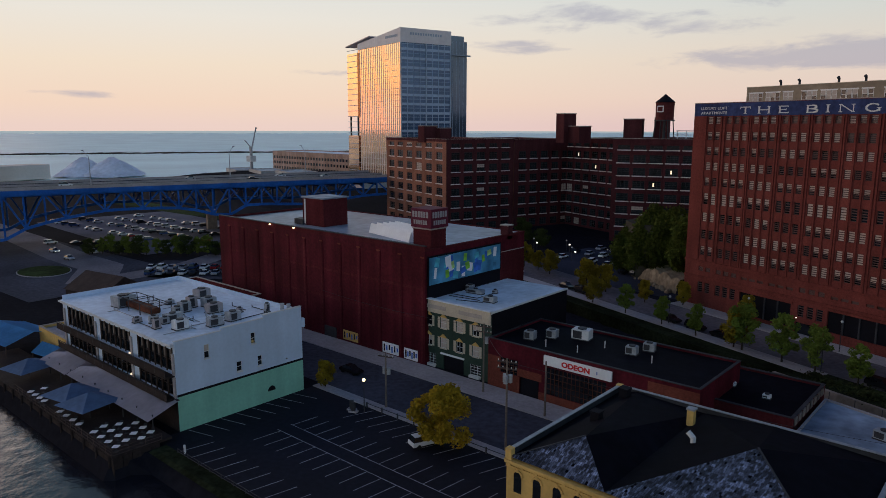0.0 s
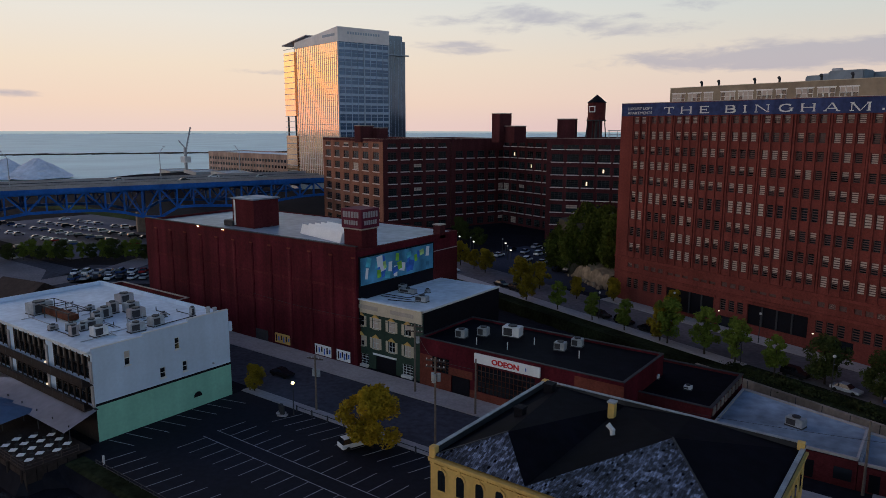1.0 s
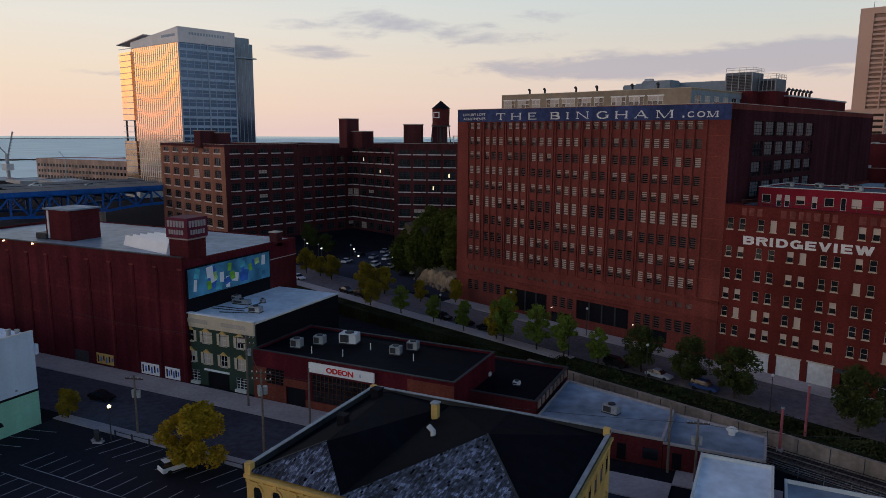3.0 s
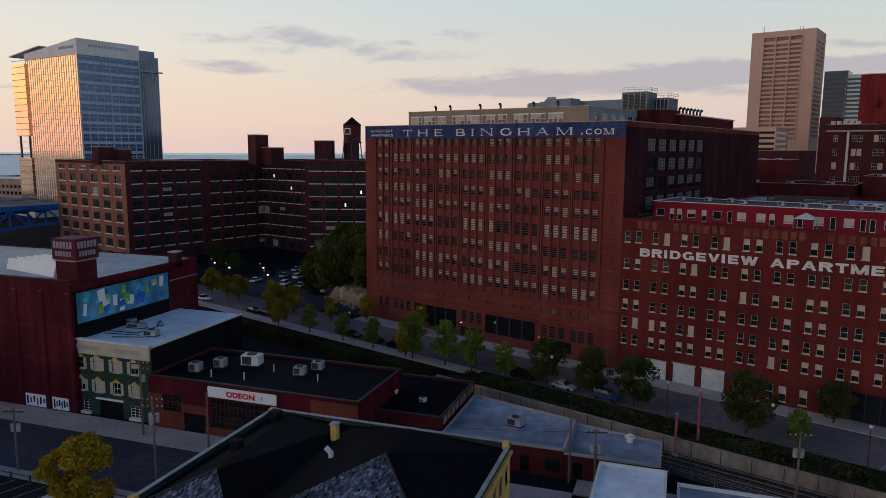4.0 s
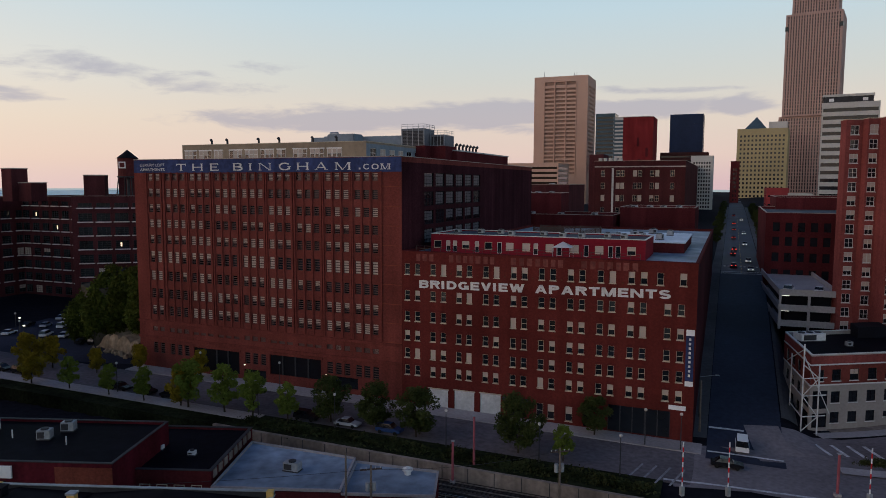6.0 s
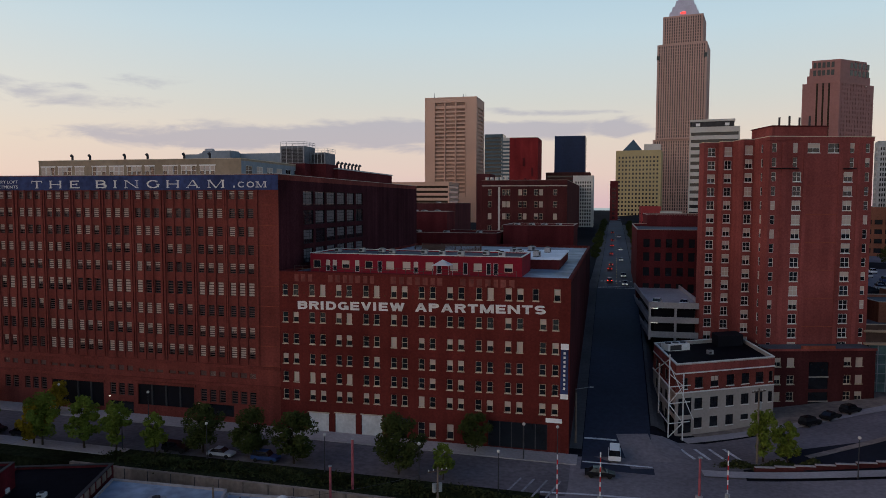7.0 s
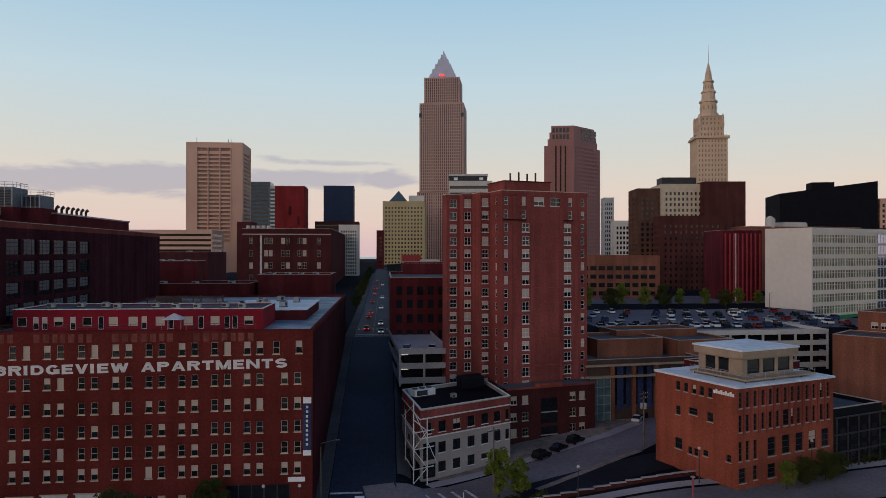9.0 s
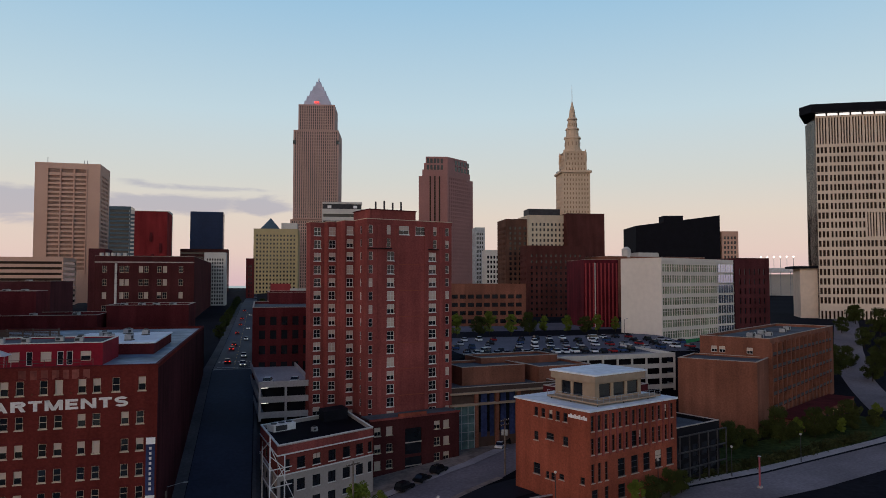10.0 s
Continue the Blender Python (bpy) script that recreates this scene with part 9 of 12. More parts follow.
# red ribbed block, white office, brown block
rs, rsf = simple("red_ribbed_block", (262.7, 245.0), -25, 17.0, 24.0, 18.0, 54.0, "paint_maroon", "red ribbed metal clad block", "building")
for k in range(9):
    part("rib", boxed(0.6 + 1.9 * k, -0.45, -1, 1.2 + 1.9 * k, 0.0, 34.5), M["panel_red"], rs, m=rsf["front"].stand(0, 0))
part("rib_light", boxed(5.2, -0.5, -1, 5.6, 0.0, 34.5), M["concrete_pale"], rs, m=rsf["front"].stand(0, 0))
wo = thing("white_office", pose(258.5, 197.1, 16.0, 0, 0, 5), "white office block with ribbon windows and blank end wall", "office")
h = 36.7
f4 = four_faces(57.0, 20.1, h)
rib = [(0.6, 56.4, 4.3 + 4.6 * r, 7.3 + 4.6 * r) for r in range(7)]
part("wall", block_walls(57.0, 20.1, h, {"front": rib, "right": [(0.6, 19.0, a, b_) for _, _, a, b_ in rib]}, 0.4, 1, -3), [M["panel_white"], M["glass_office"]], wo)
flat_roof(wo, 57.0, 20.1, h, "roof_white", 0.8, 0.3, M["panel_white"], "panel_white")
bm = bmesh.new()
for r in range(7):
    for i in range(25):
        a = 0.6 + 42.4 * i / 24
        w = 0.07 if i % 4 else 0.22
        box(bm, a - w, 0.05, 4.3 + 4.6 * r, a + w, 0.3, 7.3 + 4.6 * r)
    box(bm, 0.6, 0.12, 6.25 + 4.6 * r, 43.0, 0.28, 6.4 + 4.6 * r)
    part("corner_glass", boxed(43.5, -0.12, 4.3 + 4.6 * r, 56.6, 0.2, 7.9 + 4.6 * r), M["glass_mirror"], wo, "pale blue reflecting corner glass", m=f4["front"].stand(0, 0))
    for i in range(7):
        box(bm, 43.5 + 2.15 * i, -0.18, 4.3 + 4.6 * r, 43.7 + 2.15 * i, -0.121, 7.9 + 4.6 * r)
o = part("mullion_field", bm, M["panel_white"], wo)
tagged(o, kind="stuff")
for r in range(8):
    part("floor_ledge", boxed(-0.1, -0.35, 3.9 + 4.6 * r, 57.2, 0.0, 4.25 + 4.6 * r), M["panel_white"], wo, m=f4["front"].stand(0, 0))
part("green_shop_front", boxed(0.4, -0.2, -2, 30, 0.05, 3.4), M["roof_green"], wo, "green painted ground floor", m=f4["front"].stand(0, 0))
tower("brown_corner_block", (316.4, 202.0), -20, 18.5, 24.0, 16.0, 54.5, "brick_rta", "tall brown brick block with narrow windows", 6, 7, (0.35, 0.6), category="building")
# black arena-like block, pale roofs and lantern in front of it
bk = thing("black_block", pose(549.8, 472.1, 20.0, 0, 0, -35), "large black clad block with sloping roof", "building")
bm = bmesh.new()
q = [(10, 0), (91, 0), (91, 50), (10, 50)]
lo = [bm.verts.new((x, y, 0)) for x, y in q]
hi = [bm.verts.new((x, y, 77.5 if x == 10 else 87.5)) for x, y in q]
bm.faces.new(hi)
for i in range(4):
    bm.faces.new((lo[i], lo[(i + 1) % 4], hi[(i + 1) % 4], hi[i]))
part("wall", bm, M["paint_black"], bk)
part("roof_box", boxed(38, 4, 78.0, 57, 20, 87.6), M["paint_black"], bk)
tower("pale_end_block", (627.0, 420.0), -35, 16.0, 20.0, 20.0, 92.0, "concrete_tan", "pale block behind the black one", 4, 14)
simple("long_tan_roof", (322.0, 285.3), -12, 70.0, 30.0, 20.0, 58.0, "brick_tan", "long tan brick block behind the white office", "building")
dm = thing("roof_lantern", pose(337.0, 284.5, 57.5, 0, 0, -12), "small pale domed lantern on a roof", "lantern")
bm = bmesh.new()
tube(bm, (0, 0, 0), (0, 0, 4.6), 2.6, 2.6, 14)
tube(bm, (0, 0, 4.6), (0, 0, 6.2), 2.7, 0.8, 14)
part("drum", bm, M["concrete_pale"], dm)
part("pale_roof", boxed(7, -2, 0, 22, 8, 3.0, 0.6), M["concrete_pale"], dm)
# far stadium, with its row of floodlights
sd = thing("stadium", pose(723.0, 439.0, 20.0, 0, 0, -60), "distant low stadium with a row of lit floodlights", "stadium")
part("bowl", boxed(-40, 6, 0, 110, 60, 31), M["concrete_pale"], sd)
part("upper_tier", boxed(-42, 0, 33, 112, 30, 37.5), M["metal_white"], sd)
for k in range(16):
    part("tier_post", boxed(-38 + 9.4 * k, 1, 0, -37.2 + 9.4 * k, 2, 33), M["metal_grey"], sd)
for k in range(6):
    part("floodlight", boxed(-0.3 + 6.2 * k, -1, 48.8, 0.8 + 6.2 * k, 0, 49.9), M["lamp_flood"], sd, "lit floodlight")
    part("mast", boxed(0.1 + 6.2 * k, 0.0, 37.5, 0.5 + 6.2 * k, 0.5, 48.3), M["metal_grey"], sd)

# the down-town group stands further off: enlarge it about the last viewpoint over the river
FAR = Vector((24.3, 9.6, 44.0))
for names, k in ((("federal_tower", "federal_podium", "teal_tower", "silver_tower", "buff_office", "pyramid_roof"), 1.7), (("red_slab_tower", "navy_tower", "brown_block", "granite_tower", "banded_office", "attic_storey", "dark_midrise"), 1.55),
                 (("red_warehouse", "roof_tank"), 1.65), (("spire_tower", "limestone_tower"), 1.26)):
    for o in [o for o in scene.objects if o.parent is None and o.name.split(".")[0] in names]:
        o.matrix_basis = Matrix.Translation(FAR) @ Matrix.Scale(k, 4) @ Matrix.Translation(-FAR) @ o.matrix_basis
# the slim limestone tower stands a touch further round to the south
for o in [o for o in scene.objects if o.parent is None and o.name.split(".")[0] == "limestone_tower"]:
    o.matrix_basis = Matrix.Translation(FAR) @ Matrix.Rotation(radians(-0.5), 4, "Z") @ Matrix.Translation(-FAR) @ o.matrix_basis @ Matrix.Diagonal((0.95, 0.95, 1.012, 1.0))
for o in [o for o in scene.objects if o.parent is None and o.name.split(".")[0] in ("granite_tower", "spire_tower")]:
    o.matrix_basis = o.matrix_basis @ Matrix.Diagonal((1.0, 1.0, 1.025 if o.name.startswith("granite") else 1.012, 1.0))

# ---- the far left: brick lofts, glass tower, bridge, lake shore ----
M["glass_loft"] = stuff_mat("glass_loft", (0.018, 0.026, 0.030), 0.12, 0.5, 0.3, 0.2, 0.0, spec=0.5)
M["sill_pale"] = stuff_mat("stone_sill_pale", (0.68, 0.60, 0.58), 0.85, 0.15, 3.0, 0.3, 0.05)
# buff end brick, lightened to hold the sunset light on that side
M["brick_loft_end"] = brick_mat("brick_end_sunlit", (0.27, 0.118, 0.082), (1.1, 1.15, 1.2))


def brick_lofts():
    """Seven-storey lofts: three wings with cream sill bands."""
    def wing(c, yaw, lx, ly, z1, front, left, label, bands_on=("front",)):
        z0 = 2.0
        h = z1 - z0 - 1.0
        b = thing("brick_lofts", pose(c[0], c[1], z0, 0, 0, yaw), label, "lofts", "brick lofts")
        f4 = four_faces(lx, ly, h)
        rows = [2.2 + 4.55 * k for k in range(8)]
        holes = {}
        for side, n, w in (("front", *front), ("left", *left)):
            L = f4[side].length
            p = (L - 2.4) / n if n else 1
            holes[side] = [(1.2 + p * i + (p - w) / 2, 1.2 + p * i + (p + w) / 2, z, z + (2.7 if k < 7 else 1.5)) for i in range(n) for k, z in enumerate(rows) if z + 2 < h]
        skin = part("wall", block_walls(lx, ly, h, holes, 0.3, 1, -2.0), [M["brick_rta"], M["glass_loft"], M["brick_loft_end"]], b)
        # left ends get the brick with the sunset put into its colour
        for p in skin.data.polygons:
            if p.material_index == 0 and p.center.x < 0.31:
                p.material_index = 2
        flat_roof(b, lx, ly, h, "roof_gravel", 1.0, 0.35, M["brick_rta"], "stone_sill")
        for side in ("front", "left"):
            f = f4[side]
            made = put_windows(b, f, holes[side], "grid", "frame_brown" if side == "left" else "metal_dark", (0.95, 0.04), 0.15, panes=False)
            for w in made:
                if RND.random() < 0.035:
                    x = RND.uniform(-0.9, 0.9)
                    part("lit_pane", boxed(x - 0.28, 0.03, 0.7, x + 0.28, 0.05, 2.0), M["lamp_dim"], w, "lit window pane")
            bm = bmesh.new()
            for a0, a1, z_0, z_1 in holes[side]:
                if z_0 > 3:
                    box(bm, a0 - 0.3, -0.26, z_0 - 0.4, a1 + 0.3, 0.0, z_0 - 0.06)
            if holes[side]:
                tagged(part("sill_course", bm, M["sill_pale"], b, m=f.stand(0, 0)), kind="stuff")
        return b

    wing((-173.7, 200.2), 71, 31.0, 52.6, 39.2, (5, 3.6), (6, 4.6), "seven-storey red brick lofts, end wing")
    wing((-163.6, 230.0), 71, 30.0, 40.0, 39.0, (5, 3.4), (0, 1), "seven-storey red brick lofts, middle wing")
    wing((-156.5, 256.0), G, 37.2, 40.0, 39.3, (7, 3.4), (0, 1), "seven-storey red brick lofts, cross wing")
    wing((-120.5, 229.5), 18, 30.0, 40.0, 39.8, (5, 4.2), (0, 1), "seven-storey red brick lofts, far wing")
    for x, y, sx, sy, z1, yaw in ((-189.0, 204.5, 6.0, 5.0, 44.0, 71), (-184.5, 209.0, 5.0, 5.0, 43.2, 71), (-150.2, 238.8, 4.8, 6.0, 48.8, -19), (-145.2, 239.6, 6.4, 6.0, 44.0, -19), (-121.0, 238.0, 6.5, 6.0, 46.6, 18), (-112.0, 244.0, 5.0, 6.0, 47.0, 18)):
        s = thing("lift_house", pose(x, y, 37.8, 0, 0, yaw), "square brick lift house on the loft roof", "lift house", "lift houses on the lofts")
        part("wall", boxed(0, 0, 0, sx, sy, z1 - 37.8), M["brick_rta"], s)
        part("cap", boxed(-0.15, -0.15, z1 - 37.8, sx + 0.15, sy + 0.15, z1 - 37.5), M["stone_sill"], s)
    wt = thing("water_tower", pose(-106.4, 239.8, 39.2), "rusty red water tank on legs with a conical roof", "water tower")
    bm = bmesh.new()
    tube(bm, (0, 0, 7.2), (0, 0, 13.2), 3.1, 3.2, 20)
    part("tank", bm, M["rust_red"], wt)
    bm = bmesh.new()
    tube(bm, (0, 0, 13.2), (0, 0, 16.0), 3.5, 0.15, 20)
    part("cone_roof", bm, M["paint_black"], wt)
    bm = bmesh.new()
    tube(bm, (0, 0, 6.8), (0, 0, 7.2), 3.5, 3.5, 20)
    part("platform", bm, M["metal_dark"], wt)
    part("tank_sign", boxed(-1.4, -3.3, 9.8, 0.9, -3.12, 12.0), M["sign_white"], wt, "pale framed sign plate")
    part("tank_sign_core", boxed(-1.1, -3.34, 10.1, 0.6, -3.31, 11.7), M["rust_red"], wt)
    for x, y in ((-2.2, -2.2), (2.2, -2.2), (2.2, 2.2), (-2.2, 2.2)):
        bm = bmesh.new()
        beam(bm, (x * 1.25, y * 1.25, 0), (x, y, 6.9), 0.3, 0.3)
        part("leg", bm, M["metal_dark"], wt)
    bm = bmesh.new()
    tube(bm, (0, 0, 0), (0, 0, 7), 0.5, 0.5, 8)
    part("riser", bm, M["metal_dark"], wt)
    # pale open roof frames
    fr = thing("roof_pergola", pose(-104.0, 246.0, 38.8, 0, 0, 18), "white open steel pergola on the roof", "pergola")
    for k in range(7):
        part("post", boxed(3 * k - 0.15, -0.15, 0, 3 * k + 0.15, 0.15, 3.6), M["metal_white"], fr)
    part("beam", boxed(-0.5, -0.2, 3.6, 18.5, 0.2, 3.9), M["metal_white"], fr)
    part("beam", boxed(-0.5, -0.2, 2.2, 18.5, 0.2, 2.4), M["metal_white"], fr)


def glass_tower():
    """Tall office tower: mirror glass with pale vertical fins on one side."""
    b = thing("glass_tower", pose(-336.9, 342.0, 3.0, 0, 0, 75), "tall mirrored glass office tower with pale fins", "skyscraper")
    lx, ly, h = 40.0, 62.0, 96.0
    f4 = four_faces(lx, ly, h)
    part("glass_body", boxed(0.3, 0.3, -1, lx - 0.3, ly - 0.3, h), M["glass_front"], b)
    part("sunset_glass", boxed(0.1, 0.02, -1, ly - 0.1, 0.29, h), M["glass_gold"], b, "mirror glass side tinted gold for the sunset", m=four_faces(lx, ly, h)["left"].stand(0, 0))
    f, L = f4["front"], f4["left"]
    for k in range(16):
        z = 1.0 + 6.0 * k
        part("floor_band", boxed(0, 0.05, z, lx, 0.3, z + 1.7), M["glass_spandrel"], b, m=f.stand(0, 0))
        part("transom", boxed(0, 0.1, z + 4.0, lx, 0.3, z + 4.3), M["fin_blue"], b, m=f.stand(0, 0))
    for i in range(9):
        a = lx * i / 8
        w = 0.45 if i in (0, 4, 8) else 0.2
        part("mullion", boxed(a - w, -0.1 if i in (0, 4, 8) else 0.0, 0, a + w, 0.32, h), M["fin_blue" if i in (0, 4, 8) else "glass_spandrel"], b, m=f.stand(0, 0))
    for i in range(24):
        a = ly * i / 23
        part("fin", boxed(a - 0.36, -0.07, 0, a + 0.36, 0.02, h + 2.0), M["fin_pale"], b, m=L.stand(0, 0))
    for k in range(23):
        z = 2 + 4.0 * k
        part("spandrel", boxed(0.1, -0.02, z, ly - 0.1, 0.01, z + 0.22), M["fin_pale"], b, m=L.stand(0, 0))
    # crown: plain band with company name shapes, sloping roof fin
    part("crown_front", boxed(-0.3, -0.3, h, lx + 0.3, 1.0, h + 9.4), M["crown_panel"], b, m=f.stand(0, 0))
    bm = bmesh.new()
    q = [(0, h), (ly, h), (ly, h + 9.4), (0, h + 4.0)]
    va = [bm.verts.new((x, -0.4, z)) for x, z in q]
    vb = [bm.verts.new((x, 1.0, z)) for x, z in q]
    bm.faces.new(va)
    bm.faces.new(vb[::-1])
    for i in range(4):
        bm.faces.new((va[i], vb[i], vb[(i + 1) % 4], va[(i + 1) % 4]))
    bmesh.ops.recalc_face_normals(bm, faces=bm.faces[:])
    part("crown_side", bm, M["crown_panel"], b, m=L.stand(0, 0))
    for i in range(13):
        part("name_bar", boxed(7 + 2.0 * i, -0.42, h + 5.0, 8.2 + 2.0 * i, -0.3, h + 6.6), M["fin_blue"], b, m=f.stand(0, 0))
        if i < 12:
            part("name_bar", boxed(42 + 1.4 * i, -0.55, h + 3.8, 43.0 + 1.4 * i, -0.4, h + 5.4), M["fin_blue"], b, m=L.stand(0, 0))
    # darker glass wing set back on the far end
    part("side_wing", boxed(lx, 6, -1, lx + 18, ly - 6, h + 4), M["glass_wing"], b)
    for i in range(7):
        part("wing_mullion", boxed(lx + 3 * i - 0.12, 5.9, 0, lx + 3 * i + 0.12, 6.0, h + 4), M["glass_spandrel"], b)
    part("wing_ledge", boxed(lx + 2, 4.0, h - 6, lx + 20, 6.0, h - 5.2), M["glass_band"], b)
    part("wing_box", boxed(lx + 5, 8, h + 4, lx + 17, 20, h + 8), M["glass_wing"], b)
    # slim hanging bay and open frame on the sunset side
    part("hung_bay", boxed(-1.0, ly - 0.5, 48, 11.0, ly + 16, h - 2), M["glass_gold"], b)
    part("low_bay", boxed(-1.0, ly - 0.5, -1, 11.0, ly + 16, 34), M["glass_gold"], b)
    for y in (ly + 2, ly + 14):
        part("bay_column", boxed(0, y, 34, 1.0, y + 1, 48), M["metal_dark"], b)
    for k in range(24):
        part("bay_floor", boxed(-1.2, ly - 0.6, 4 + 4 * k, -0.9, ly + 16.1, 4.4 + 4 * k), M["glass_band"], b)
    bm = bmesh.new()
    beam(bm, (3.0, ly - 20, h + 7.6), (3.0, ly + 18, h + 3.4), 9.0, 0.6)
    part("roof_blade", bm, M["fin_pale"], b)


def bridge():
    """Blue steel deck truss carrying a road."""
    yaw = 70.9
    b = thing("steel_bridge", pose(-271.2, 80.0, 0.0, 0, 0, yaw), "blue steel deck truss bridge carrying a wide road", "bridge")
    W, Z, x0, x1 = 30.0, 22.0, -160.0, 150.0
    part("deck", boxed(x0, 0, Z - 0.9, x1, W, Z), M["asphalt"], b)
    for y in (-0.5, W):
        part("fascia", boxed(x0, y, Z - 1.9, x1, y + 0.5, Z - 0.2), M["bridge_blue"], b)
        part("barrier", boxed(x0, y + 0.1, Z - 0.2, x1, y + 0.4, Z + 1.0), M["concrete"], b)
    # black slab added to darken below; beams carry their shade in the colour
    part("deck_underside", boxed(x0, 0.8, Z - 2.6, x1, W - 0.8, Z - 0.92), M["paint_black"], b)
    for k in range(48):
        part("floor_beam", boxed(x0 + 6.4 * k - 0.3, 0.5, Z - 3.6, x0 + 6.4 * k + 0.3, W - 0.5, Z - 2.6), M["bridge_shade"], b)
    part("median", boxed(x0, W / 2 - 0.25, Z, x1, W / 2 + 0.25, Z + 0.8), M["concrete"], b)
    prof = [(-160, 13.0), (-100, 13.0), (-75, 13.3), (-45, 12.0), (-20, 8.5), (-6, 4.6), (1.6, 5.1), (3.7, 7.6), (9, 9.2), (17, 11.1), (25, 12.3), (33, 13.5), (44, 13.4), (56, 13.1), (64, 11.7), (75, 8.2), (84, 13.0), (113, 11.5), (133, 14.0), (150, 14.5)]

    def low(x):
        for (a, za), (c, zc) in zip(prof, prof[1:]):
            if a <= x <= c:
                return za + (zc - za) * (x - a) / (c - a)
        return 14.0

    step = 6.4
    n = int((x1 - x0) / step)
    for y in (0.6, W - 0.6):
        for i in range(n):
            xa, xb = x0 + step * i, x0 + step * (i + 1)
            for name, p, q, w in (("bottom_chord", (xa, y, low(xa)), (xb, y, low(xb)), 1.0), ("vertical", (xa, y, low(xa)), (xa, y, Z - 1.5), 0.75), ("diagonal", (xa, y, Z - 1.7) if i % 2 else (xa, y, low(xa)), (xb, y, low(xb)) if i % 2 else (xb, y, Z - 1.7), 0.6)):
                bm = bmesh.new()
                beam(bm, p, q, w * 0.8, w)
                part(name, bm, M["bridge_blue"], b)
        part("top_chord", boxed(x0, y - 0.4, Z - 2.4, x1, y + 0.4, Z - 1.4), M["bridge_blue"], b)
    for i in range(0, n, 2):
        x = x0 + step * i
        for p, q in (((x, 0.6, low(x)), (x, W - 0.6, Z - 1.6)), ((x, W - 0.6, low(x)), (x, 0.6, Z - 1.6))):
            bm = bmesh.new()
            beam(bm, p, q, 0.4, 0.4)
            part("sway_brace", bm, M["bridge_blue"], b)
    for x in (-120.0, -6.0, 75.0, 120.0):
        for y in (1.5, W - 1.5):
            part("pier", boxed(x - 2.0, y - 1.6, -2, x + 2.0, y + 1.6, low(x) + 0.2), M["concrete_wall"], b)
    for x, y, flip in ((-4.0, 1.0, 1), (28.0, 2.0, -1), (84.0, W - 1, 1), (118.0, W - 1, -1), (-60, 1.0, 1)):
        l = thing("bridge_lamp", b.matrix_basis @ pose(x, y, Z), "tall street lamp on the bridge", "street lamp", "bridge lamps")
        bm = bmesh.new()
        tube(bm, (0, 0, 0), (0, 0, 11.0), 0.22, 0.12, 8)
        part("pole", bm, M["metal_grey"], l)
        bm = bmesh.new()
        tube(bm, (0, 0, 10.8), (1.9 * flip, 0, 13.2), 0.1, 0.08, 6)
        part("arm", bm, M["metal_grey"], l)
        part("head", boxed(1.9 * flip - 0.5, -0.2, 13.1, 1.9 * flip + 0.5, 0.2, 13.35, 0.05), M["metal_grey"], l)
    return b


M["brick_shore"] = brick_mat("brick_pale_tan", (0.42, 0.28, 0.22), (1.1, 1.1, 1.1))


